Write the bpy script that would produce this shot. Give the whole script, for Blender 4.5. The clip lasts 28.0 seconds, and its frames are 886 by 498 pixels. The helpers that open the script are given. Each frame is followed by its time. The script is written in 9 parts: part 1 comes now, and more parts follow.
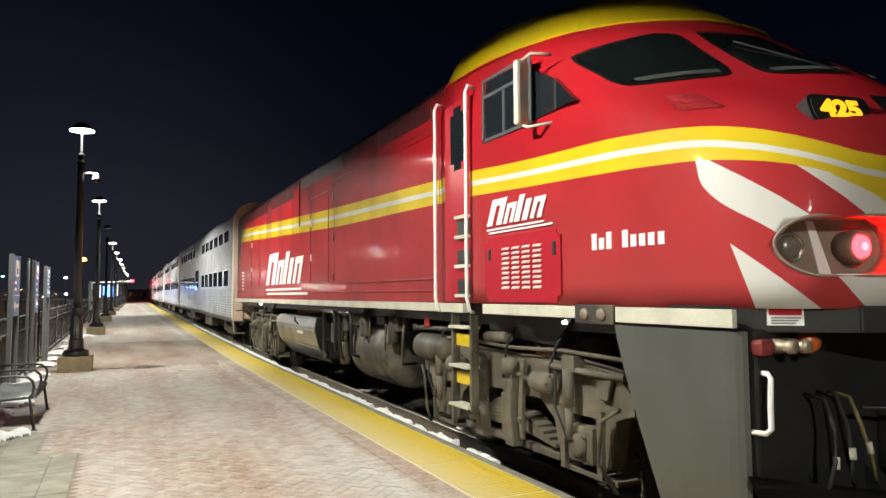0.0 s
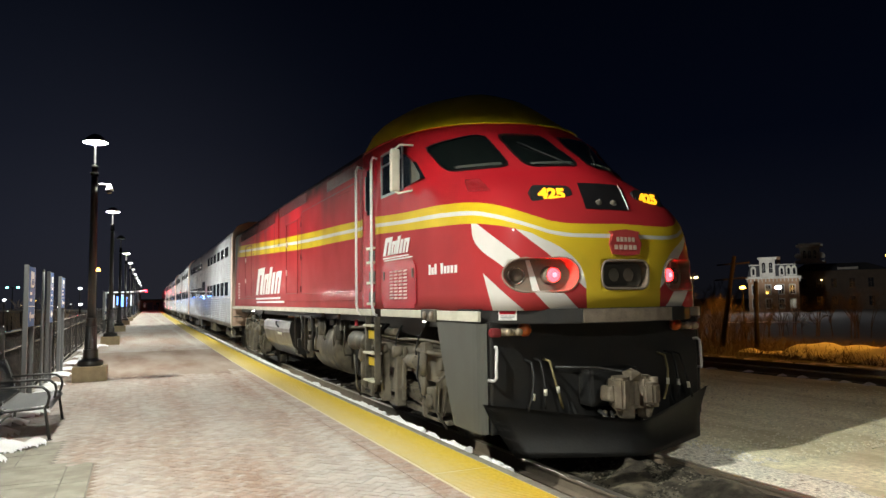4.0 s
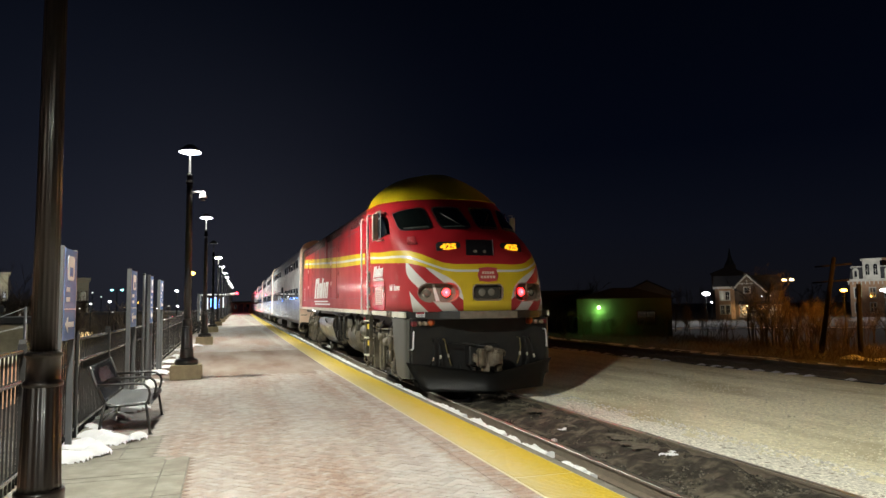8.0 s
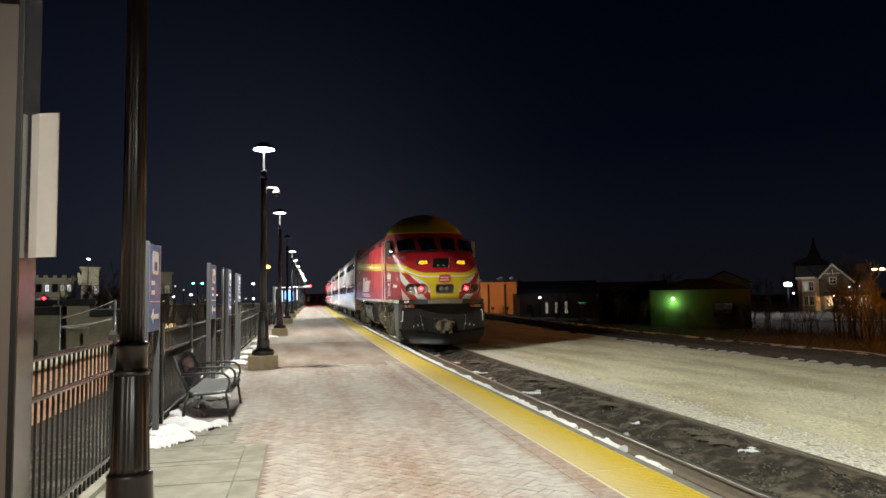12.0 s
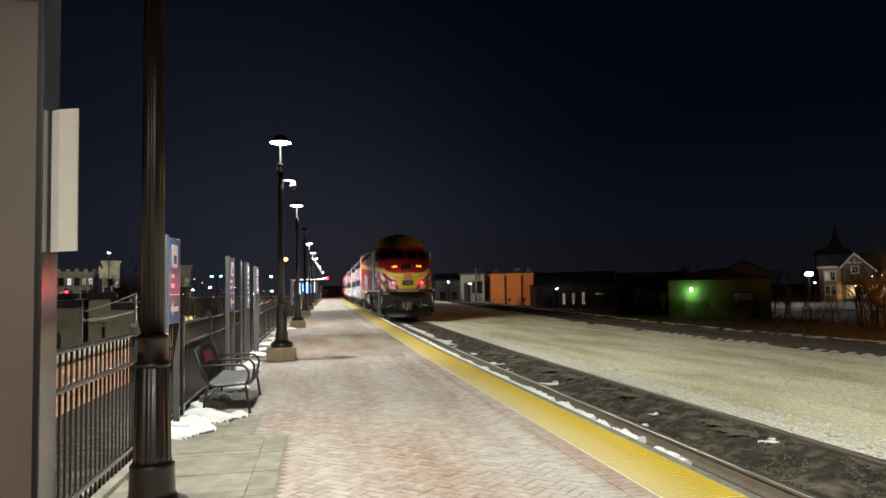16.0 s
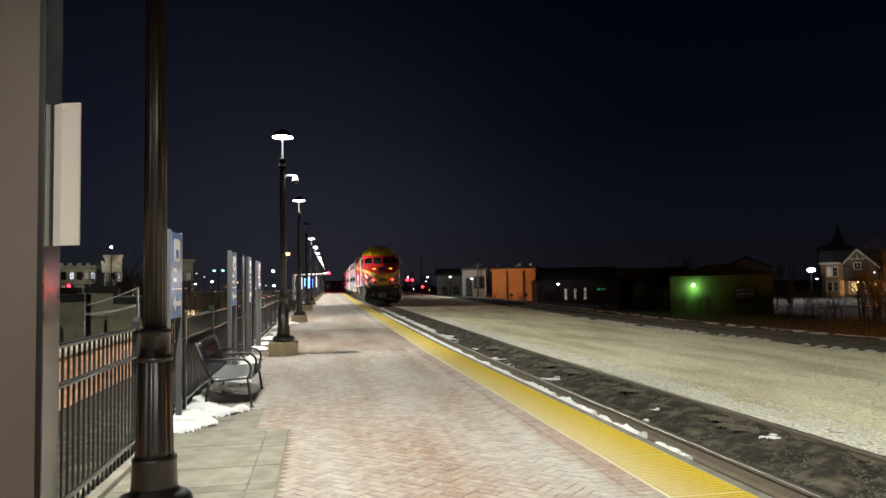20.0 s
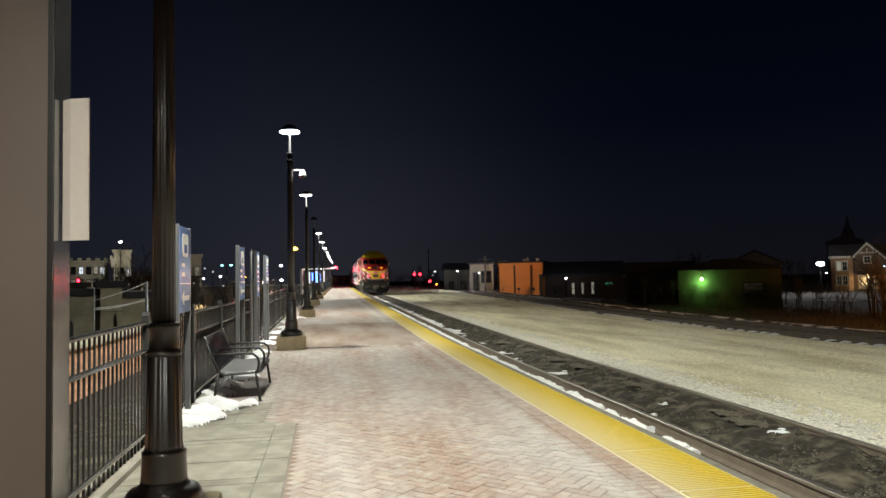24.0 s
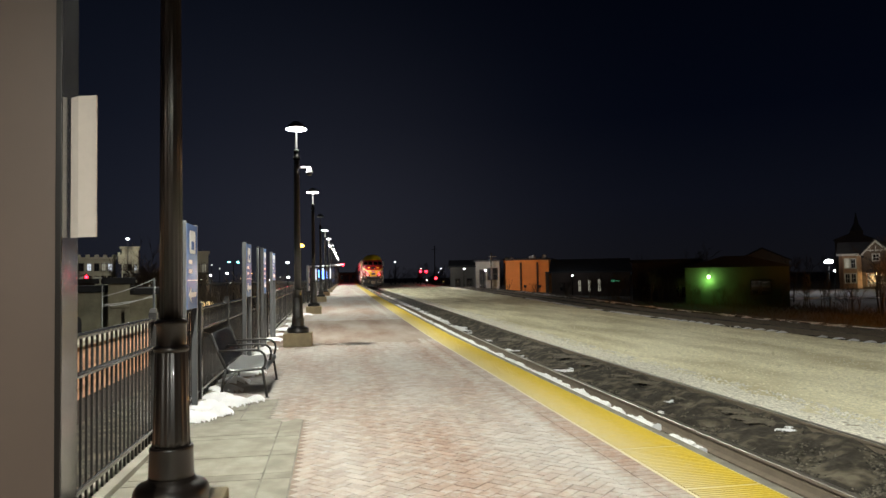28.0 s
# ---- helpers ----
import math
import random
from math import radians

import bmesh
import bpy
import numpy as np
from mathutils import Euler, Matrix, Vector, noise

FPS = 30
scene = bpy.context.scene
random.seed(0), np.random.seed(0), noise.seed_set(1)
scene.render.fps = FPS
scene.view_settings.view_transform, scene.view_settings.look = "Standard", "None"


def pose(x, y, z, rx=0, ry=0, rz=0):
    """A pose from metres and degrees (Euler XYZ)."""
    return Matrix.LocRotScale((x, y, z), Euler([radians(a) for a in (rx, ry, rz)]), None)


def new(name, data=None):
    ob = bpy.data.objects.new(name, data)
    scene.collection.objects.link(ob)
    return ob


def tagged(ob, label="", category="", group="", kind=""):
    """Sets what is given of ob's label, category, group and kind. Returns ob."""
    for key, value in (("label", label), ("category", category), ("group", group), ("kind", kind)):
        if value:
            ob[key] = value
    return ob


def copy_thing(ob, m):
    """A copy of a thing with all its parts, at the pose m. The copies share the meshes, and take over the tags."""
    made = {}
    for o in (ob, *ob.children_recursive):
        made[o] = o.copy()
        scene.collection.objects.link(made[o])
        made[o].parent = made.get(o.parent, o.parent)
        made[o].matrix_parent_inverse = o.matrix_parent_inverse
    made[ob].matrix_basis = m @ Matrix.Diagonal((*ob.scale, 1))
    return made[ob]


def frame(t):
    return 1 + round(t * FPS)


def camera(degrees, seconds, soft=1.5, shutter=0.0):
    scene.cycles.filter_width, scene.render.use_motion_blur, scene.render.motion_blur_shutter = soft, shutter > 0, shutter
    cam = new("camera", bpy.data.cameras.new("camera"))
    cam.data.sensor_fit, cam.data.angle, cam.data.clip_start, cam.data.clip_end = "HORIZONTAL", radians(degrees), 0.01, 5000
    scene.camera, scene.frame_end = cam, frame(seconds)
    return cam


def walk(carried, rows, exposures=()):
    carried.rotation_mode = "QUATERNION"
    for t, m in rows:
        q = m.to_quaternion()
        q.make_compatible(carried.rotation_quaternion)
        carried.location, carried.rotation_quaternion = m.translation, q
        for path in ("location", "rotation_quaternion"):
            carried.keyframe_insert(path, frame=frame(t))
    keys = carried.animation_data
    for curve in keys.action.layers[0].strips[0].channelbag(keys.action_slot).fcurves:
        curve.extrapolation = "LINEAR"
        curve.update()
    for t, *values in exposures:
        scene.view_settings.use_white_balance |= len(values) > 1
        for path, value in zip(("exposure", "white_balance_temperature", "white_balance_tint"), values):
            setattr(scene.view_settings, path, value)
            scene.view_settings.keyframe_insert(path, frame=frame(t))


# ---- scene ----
# ---------- camera ----------
cam = camera(65.85, 28.0, soft=1.5, shutter=0.0)
EYE_ROWS = [
    (0.0, pose(0, 0, 1.64, 93.76, 0.40, -25.23)),
    (0.5, pose(0, 0, 1.64, 93.76, 0.42, -25.68)),
    (1.0, pose(0, 0, 1.64, 93.85, 0.44, -25.94)),
    (1.5, pose(0, 0, 1.64, 93.92, 0.59, -26.04)),
    (2.0, pose(0, 0, 1.64, 93.98, 0.70, -25.97)),
    (2.5, pose(0, 0, 1.64, 94.05, 0.86, -25.78)),
    (3.0, pose(0, 0, 1.64, 94.17, 0.97, -25.44)),
    (3.5, pose(0, 0, 1.64, 94.32, 0.95, -24.92)),
    (5.5, pose(0, 0, 1.64, 94.08, 0.78, -21.92)),
    (6.0, pose(0, 0, 1.64, 94.06, 0.76, -21.09)),
    (6.5, pose(0, 0, 1.64, 94.14, 0.75, -20.23)),
    (7.0, pose(0, 0, 1.64, 94.31, 0.73, -19.35)),
    (7.5, pose(0, 0, 1.64, 94.54, 0.74, -18.46)),
    (8.0, pose(0, 0, 1.64, 94.69, 0.74, -17.58)),
    (8.5, pose(0, 0, 1.64, 94.73, 0.72, -16.75)),
    (9.0, pose(0, 0, 1.64, 94.69, 0.75, -15.94)),
    (9.5, pose(0, 0, 1.64, 94.56, 0.79, -15.15)),
    (10.0, pose(0, 0, 1.64, 94.45, 0.85, -14.36)),
    (10.5, pose(0, 0, 1.64, 94.37, 0.93, -13.62)),
    (11.0, pose(0, 0, 1.64, 94.29, 0.90, -12.94)),
    (11.5, pose(0, 0, 1.64, 94.21, 0.87, -12.33)),
    (12.0, pose(0, 0, 1.64, 94.10, 0.89, -11.84)),
    (12.5, pose(0, 0, 1.64, 94.04, 0.88, -11.46)),
    (14.5, pose(0, 0, 1.64, 93.89, 1.09, -10.72)),
    (15.0, pose(0, 0, 1.64, 93.71, 1.15, -10.63)),
    (15.5, pose(0, 0, 1.64, 93.52, 1.14, -10.55)),
    (16.0, pose(0, 0, 1.64, 93.42, 1.19, -10.44)),
    (16.5, pose(0, 0, 1.64, 93.38, 1.12, -10.35)),
    (17.0, pose(0, 0, 1.64, 93.38, 1.12, -10.28)),
    (17.5, pose(0, 0, 1.64, 93.40, 1.09, -10.29)),
    (18.0, pose(0, 0, 1.64, 93.40, 1.10, -10.31)),
    (18.5, pose(0, 0, 1.64, 93.38, 1.11, -10.36)),
    (19.0, pose(0, 0, 1.64, 93.28, 1.11, -10.36)),
    (19.5, pose(0, 0, 1.64, 93.13, 1.11, -10.35)),
    (20.0, pose(0, 0, 1.64, 93.01, 1.03, -10.29)),
    (20.5, pose(0, 0, 1.64, 92.97, 1.03, -10.29)),
    (21.0, pose(0, 0, 1.64, 92.98, 0.93, -10.22)),
    (21.5, pose(0, 0, 1.64, 93.01, 0.90, -10.11)),
    (23.5, pose(0, 0, 1.64, 92.69, 1.05, -9.76)),
    (24.0, pose(0, 0, 1.64, 92.55, 1.09, -9.68)),
    (24.5, pose(0, 0, 1.64, 92.45, 1.13, -9.61)),
    (25.0, pose(0, 0, 1.64, 92.38, 1.12, -9.50)),
    (25.5, pose(0, 0, 1.64, 92.35, 1.14, -9.42)),
    (26.0, pose(0, 0, 1.64, 92.37, 1.10, -9.33)),
    (26.5, pose(0, 0, 1.64, 92.41, 1.06, -9.26)),
    (27.0, pose(0, 0, 1.64, 92.41, 1.05, -9.20)),
    (27.5, pose(0, 0, 1.64, 92.39, 1.00, -9.18)),
    (28.0, pose(0, 0, 1.64, 92.32, 1.00, -9.16)),
]
walk(cam, EYE_ROWS, exposures=[(0.0, 0.0), (28.0, 0.0)])

# ---------- plan (metres): y along the track, z = 0 on the platform ----------
RAIL_TOP = -0.20
TRACK_X = 4.94
GAUGE = 1.505
FENCE_X = -1.80
LAMP_X = -0.86
NEAR_LAMP_X = -1.025
LAMP_Y = [-20.0, -6.6, 4.63, 17.4, 31.0, 44.3, 57.6, 70.9, 84.2, 97.5, 110.8, 124.1, 137.4, 150.7]
DARK_LAMP = 44.3


def drift(y):
    """Sideways shift of the whole track and platform far away."""
    u = max(0.0, y - 60.0)
    return .000206 * max(0.0, min(y, 60.0) - 20.0) ** 2 + .0165 * u + .00004 * min(u, 140.0) ** 2 + .0112 * max(0.0, u - 140.0)


def rise(y):
    """The line climbs a little with the distance."""
    knots = ((18, 0), (30, .10), (42, .18), (56, .24), (75, .29), (90, .31), (124, .38), (200, .60))
    for (a, u), (b, v) in zip(knots, knots[1:]):
        if y <= b:
            return u + (v - u) * max(0.0, (y - a) / (b - a))
    return .60


# ---------- world and lights ----------
world = bpy.data.worlds.new("night_sky")
scene.world = world
world.use_nodes = True
wn = world.node_tree.nodes
wl = world.node_tree.links
bg = wn["Background"]
tc = wn.new("ShaderNodeTexCoord")
sx = wn.new("ShaderNodeSeparateXYZ")
rp = wn.new("ShaderNodeValToRGB")
wl.new(tc.outputs["Generated"], sx.inputs[0])
wl.new(sx.outputs["Z"], rp.inputs["Fac"])
# town glow low in the north along the platform, with painted-in lamp bloom
north = wn.new("ShaderNodeVectorMath")
north.operation = "DOT_PRODUCT"
north.inputs[1].default_value = (-0.24, 0.965, 0.10)
wl.new(tc.outputs["Generated"], north.inputs[0])
power = wn.new("ShaderNodeMath")
power.operation = "POWER"
power.use_clamp = True
power.inputs[1].default_value = 16.0
wl.new(north.outputs["Value"], power.inputs[0])
town = wn.new("ShaderNodeMix")
town.data_type, town.blend_type = "RGBA", "ADD"
town.inputs["B"].default_value = (0.0034, 0.0042, 0.0068, 1)
wl.new(power.outputs[0], town.inputs["Factor"])
wl.new(rp.outputs["Color"], town.inputs["A"])
haze_at = wn.new("ShaderNodeVectorMath")
haze_at.operation = "DOT_PRODUCT"
haze_at.inputs[1].default_value = (0.02, 0.999, 0.02)
wl.new(tc.outputs["Generated"], haze_at.inputs[0])
haze_power = wn.new("ShaderNodeMath")
haze_power.operation = "POWER"
haze_power.use_clamp = True
haze_power.inputs[1].default_value = 30.0
wl.new(haze_at.outputs["Value"], haze_power.inputs[0])
haze = wn.new("ShaderNodeMix")
haze.data_type, haze.blend_type = "RGBA", "ADD"
haze.inputs["B"].default_value = (0.0085, 0.0084, 0.0104, 1)
wl.new(haze_power.outputs[0], haze.inputs["Factor"])
wl.new(town.outputs["Result"], haze.inputs["A"])
wl.new(haze.outputs["Result"], bg.inputs["Color"])
rp.color_ramp.elements[0].position = 0.0
rp.color_ramp.elements[0].color = (0.0046, 0.0047, 0.0064, 1)
rp.color_ramp.elements[1].position = 0.45
rp.color_ramp.elements[1].color = (0.0004, 0.0009, 0.0028, 1)
e = rp.color_ramp.elements.new(0.10)
e.color = (0.0032, 0.0039, 0.0074, 1)
e = rp.color_ramp.elements.new(0.22)
e.color = (0.0010, 0.0017, 0.0047, 1)
bg.inputs["Strength"].default_value = 1.15


def lamp_light(name, at, watts, colour, radius=0.1):
    d = bpy.data.lights.new(name, "POINT")
    d.energy, d.color, d.shadow_soft_size = watts, colour, radius
    ob = new(name, d)
    ob.location = at
    return ob


PLATFORM_WATTS = 2500
for y in LAMP_Y:
    if y != DARK_LAMP and y < 130:
        lamp_light("platform_light", (NEAR_LAMP_X if y == LAMP_Y[2] else LAMP_X + drift(y), y, 5.474 + rise(y)), PLATFORM_WATTS * (.92 if y == LAMP_Y[2] else 1.25 if y > 50 else 1), (0.96, 0.97, 0.87), 0.024)


# ---------- materials ----------
def material(name, colour, rough=0.6, metal=0.0, vary=0.15, scale=6.0, bump=0.15, fine=60.0, spec=0.5, dirt=None, dirt_amount=0.0, dirt_scale=1.5, coat=0.0, place=False, stretch=None, dirt_from=0.42, dirt_to=0.68):
    """A surface with variation at two scales, stains and fine relief, in metres."""
    m = bpy.data.materials.new(name)
    m.use_nodes = True
    n, l = m.node_tree.nodes, m.node_tree.links
    b = n["Principled BSDF"]
    b.inputs["Roughness"].default_value = rough
    b.inputs["Metallic"].default_value = metal
    b.inputs["Specular IOR Level"].default_value = spec
    b.inputs["Coat Weight"].default_value = coat
    if rough > 0.75 and "Diffuse Roughness" in b.inputs:
        b.inputs["Diffuse Roughness"].default_value = 1.0
    b.inputs["Coat Roughness"].default_value = 0.08
    where = n.new("ShaderNodeNewGeometry").outputs["Position"] if place else n.new("ShaderNodeTexCoord").outputs["Object"]
    big, small = n.new("ShaderNodeTexNoise"), n.new("ShaderNodeTexNoise")
    big.inputs["Scale"].default_value, big.inputs["Detail"].default_value = scale, 5
    small.inputs["Scale"].default_value, small.inputs["Detail"].default_value = fine, 3
    l.new(where, big.inputs["Vector"])
    l.new(where, small.inputs["Vector"])
    add = n.new("ShaderNodeMath")
    add.operation = "MULTIPLY_ADD"
    add.inputs[1].default_value = 0.5
    l.new(small.outputs["Fac"], add.inputs[0])
    l.new(big.outputs["Fac"], add.inputs[2])
    rng = n.new("ShaderNodeMapRange")
    rng.inputs["From Min"].default_value, rng.inputs["From Max"].default_value = 0.45, 1.05
    rng.inputs["To Min"].default_value, rng.inputs["To Max"].default_value = 1 - vary, 1 + vary
    l.new(add.outputs[0], rng.inputs["Value"])
    mix = n.new("ShaderNodeMix")
    mix.data_type, mix.blend_type = "RGBA", "MULTIPLY"
    mix.inputs["Factor"].default_value = 1.0
    mix.inputs["A"].default_value = (*colour, 1)
    l.new(rng.outputs[0], mix.inputs["B"])
    out = mix.outputs["Result"]
    if dirt:
        dn = n.new("ShaderNodeTexNoise")
        dn.inputs["Scale"].default_value, dn.inputs["Detail"].default_value = dirt_scale, 7
        if stretch:
            mp = n.new("ShaderNodeMapping")
            mp.inputs["Scale"].default_value = stretch
            l.new(where, mp.inputs["Vector"])
            l.new(mp.outputs["Vector"], dn.inputs["Vector"])
        else:
            l.new(where, dn.inputs["Vector"])
        dr = n.new("ShaderNodeMapRange")
        dr.inputs["From Min"].default_value, dr.inputs["From Max"].default_value = dirt_from, dirt_to
        dr.inputs["To Max"].default_value = dirt_amount
        l.new(dn.outputs["Fac"], dr.inputs["Value"])
        dm = n.new("ShaderNodeMix")
        dm.data_type = "RGBA"
        dm.inputs["B"].default_value = (*dirt, 1)
        l.new(dr.outputs[0], dm.inputs["Factor"])
        l.new(out, dm.inputs["A"])
        out = dm.outputs["Result"]
    l.new(out, b.inputs["Base Color"])
    if bump:
        bp = n.new("ShaderNodeBump")
        bp.inputs["Strength"].default_value, bp.inputs["Distance"].default_value = bump, 0.01
        l.new(add.outputs[0], bp.inputs["Height"])
        l.new(bp.outputs["Normal"], b.inputs["Normal"])
    return m


def by_object(m, amount):
    """Let each piece of a set differ in lightness."""
    n, l = m.node_tree.nodes, m.node_tree.links
    b = n["Principled BSDF"]
    src = b.inputs["Base Color"].links[0].from_socket
    info = n.new("ShaderNodeObjectInfo")
    isl = n.new("ShaderNodeNewGeometry")
    s = n.new("ShaderNodeMath")
    s.operation = "ADD"
    l.new(info.outputs["Random"], s.inputs[0])
    l.new(isl.outputs["Random Per Island"], s.inputs[1])
    fr = n.new("ShaderNodeMath")
    fr.operation = "FRACT"
    l.new(s.outputs[0], fr.inputs[0])
    r = n.new("ShaderNodeMapRange")
    r.inputs["To Min"].default_value, r.inputs["To Max"].default_value = 1 - amount, 1 + amount
    l.new(fr.outputs[0], r.inputs["Value"])
    mx = n.new("ShaderNodeMix")
    mx.data_type, mx.blend_type = "RGBA", "MULTIPLY"
    mx.inputs["Factor"].default_value = 1.0
    l.new(src, mx.inputs["A"])
    l.new(r.outputs[0], mx.inputs["B"])
    l.new(mx.outputs["Result"], b.inputs["Base Color"])
    return m


def glow(name, colour, strength, base=1.0):
    m = bpy.data.materials.new(name)
    m.use_nodes = True
    b = m.node_tree.nodes["Principled BSDF"]
    b.inputs["Base Color"].default_value = (colour[0] * base, colour[1] * base, colour[2] * base, 1)
    b.inputs["Emission Color"].default_value = (*colour, 1)
    b.inputs["Emission Strength"].default_value = strength
    return m


def glass(name, colour, rough=0.03):
    m = bpy.data.materials.new(name)
    m.use_nodes = True
    b = m.node_tree.nodes["Principled BSDF"]
    b.inputs["Base Color"].default_value = (*colour, 1)
    b.inputs["Roughness"].default_value = rough
    b.inputs["IOR"].default_value = 1.5
    b.inputs["Coat Weight"].default_value = 0.6
    b.inputs["Coat Roughness"].default_value = 0.02
    return m


M = {}
M["brick"] = by_object(material("paver_brick", (0.305, 0.208, 0.158), 0.85, vary=0.25, scale=45, fine=160, bump=0.3, dirt=(0.44, 0.425, 0.39), dirt_amount=0.70, dirt_scale=1.1, place=True, stretch=(1.0, 0.22, 1.0), dirt_from=0.34, dirt_to=0.64), 0.13)
M["joint"] = material("paver_joint", (0.185, 0.115, 0.08), 0.95, vary=0.25, scale=9, fine=120, bump=0.4, dirt=(0.36, 0.315, 0.27), dirt_amount=0.75, dirt_scale=1.1, place=True, stretch=(1.0, 0.22, 1.0), dirt_from=0.36, dirt_to=0.64)


def frosting(m, colour, amount, lane_x):
    """Fine flecks of frost, and a trodden pale lane along the strip."""
    n, l = m.node_tree.nodes, m.node_tree.links
    b = n["Principled BSDF"]
    src = b.inputs["Base Color"].links[0].from_socket
    where = n.new("ShaderNodeNewGeometry").outputs["Position"]
    flecks = n.new("ShaderNodeTexNoise")
    flecks.inputs["Scale"].default_value, flecks.inputs["Detail"].default_value, flecks.inputs["Roughness"].default_value = 7.0, 9, 0.72
    l.new(where, flecks.inputs["Vector"])
    sp = n.new("ShaderNodeSeparateXYZ")
    l.new(where, sp.inputs[0])
    off = n.new("ShaderNodeMath")
    off.operation = "SUBTRACT"
    off.inputs[1].default_value = lane_x
    l.new(sp.outputs["X"], off.inputs[0])
    dist = n.new("ShaderNodeMath")
    dist.operation = "ABSOLUTE"
    l.new(off.outputs[0], dist.inputs[0])
    lane = n.new("ShaderNodeMapRange")
    lane.interpolation_type = "SMOOTHSTEP"
    lane.inputs["From Min"].default_value, lane.inputs["From Max"].default_value = 0.02, 0.2
    lane.inputs["To Min"].default_value, lane.inputs["To Max"].default_value = 0.10, 0.0
    l.new(dist.outputs[0], lane.inputs["Value"])
    both = n.new("ShaderNodeMath")
    both.operation = "ADD"
    l.new(flecks.outputs["Fac"], both.inputs[0])
    l.new(lane.outputs[0], both.inputs[1])
    r = n.new("ShaderNodeMapRange")
    r.inputs["From Min"].default_value, r.inputs["From Max"].default_value = 0.47, 0.70
    r.inputs["To Max"].default_value = amount
    l.new(both.outputs[0], r.inputs["Value"])
    mx = n.new("ShaderNodeMix")
    mx.data_type = "RGBA"
    mx.inputs["B"].default_value = (*colour, 1)
    l.new(r.outputs[0], mx.inputs["Factor"])
    l.new(src, mx.inputs["A"])
    l.new(mx.outputs["Result"], b.inputs["Base Color"])
    return m


frosting(M["brick"], (0.51, 0.50, 0.47), 0.70, 2.22)
M["tactile"] = material("tactile_yellow", (0.61, 0.49, 0.17), 0.7, vary=0.12, scale=30, fine=140, bump=0.2, dirt=(0.62, 0.56, 0.38), dirt_amount=0.5, dirt_scale=1.4, place=True, stretch=(1.0, 0.4, 1.0))
M["slab"] = by_object(material("yellowed_concrete", (0.272, 0.252, 0.202), 0.9, vary=0.2, scale=7, fine=80, bump=0.3, dirt=(0.175, 0.160, 0.125), dirt_amount=0.75, dirt_scale=3.4, place=True), 0.08)
M["edge_concrete"] = material("edge_concrete", (0.20, 0.185, 0.15), 0.9, vary=0.25, scale=6, fine=70, bump=0.3, dirt=(0.10, 0.09, 0.07), dirt_amount=0.6, dirt_scale=4, place=True)
M["concrete"] = material("concrete", (0.315, 0.295, 0.24), 0.9, vary=0.2, scale=2.5, fine=70, bump=0.3, dirt=(0.19, 0.17, 0.135), dirt_amount=0.7, dirt_scale=2.2, place=True)
M["plinth"] = material("plinth_concrete", (0.46, 0.38, 0.235), 0.9, vary=0.15, scale=5, fine=60, bump=0.3, dirt=(0.25, 0.2, 0.14), dirt_amount=0.5, dirt_scale=4)
M["snow"] = material("snow", (0.80, 0.80, 0.80), 0.9, vary=0.06, scale=9, fine=50, bump=0.5, spec=0.2)
M["gravel"] = material("gravel", (0.82, 0.775, 0.56), 0.95, vary=0.40, scale=14, fine=70, bump=0.7, dirt=(0.52, 0.46, 0.275), dirt_amount=0.85, dirt_scale=1.0, place=True, stretch=(1.0, 0.24, 1.0), dirt_from=0.42, dirt_to=0.64)
M["stone"] = by_object(material("gravel_stone", (0.80, 0.76, 0.58), 0.9, vary=0.2, scale=40, fine=150, bump=0.2), 0.16)
M["shoulder"] = material("crushed_stone", (0.74, 0.71, 0.60), 0.95, vary=0.55, scale=26, fine=90, bump=0.9, dirt=(0.24, 0.20, 0.13), dirt_amount=0.75, dirt_scale=16.0, place=True, dirt_from=0.56, dirt_to=0.66)
M["stone_pale"] = by_object(material("pale_stone", (0.76, 0.74, 0.66), 0.9, vary=0.25, scale=40, fine=150, bump=0.2), 0.3)
M["bed_stone"] = by_object(material("ballast_stone", (0.105, 0.092, 0.070), 0.85, vary=0.3, scale=30, fine=120, bump=0.3), 0.85)
M["bed"] = material("fouled_ballast", (0.040, 0.034, 0.026), 0.92, spec=0.25, vary=0.6, scale=12, fine=80, bump=0.9, dirt=(0.20, 0.172, 0.122), dirt_amount=0.75, dirt_scale=4.2, dirt_from=0.47, dirt_to=0.70, place=True)
M["silt"] = material("dry_silt", (0.135, 0.115, 0.082), 0.95, vary=0.35, scale=16, fine=80, bump=0.8, dirt=(0.06, 0.05, 0.035), dirt_amount=0.85, dirt_scale=7.0)
M["rail_side"] = material("rail_rust", (0.15, 0.118, 0.085), 0.8, vary=0.2, scale=8, fine=90, bump=0.3)
M["rail_dull"] = material("rail_dull", (0.12, 0.10, 0.08), 0.6, 0.5, vary=0.3, scale=9, fine=90, bump=0.2)
M["rail_head"] = material("rail_steel", (0.40, 0.37, 0.31), 0.42, 0.9, vary=0.15, scale=20, fine=120, bump=0.05)
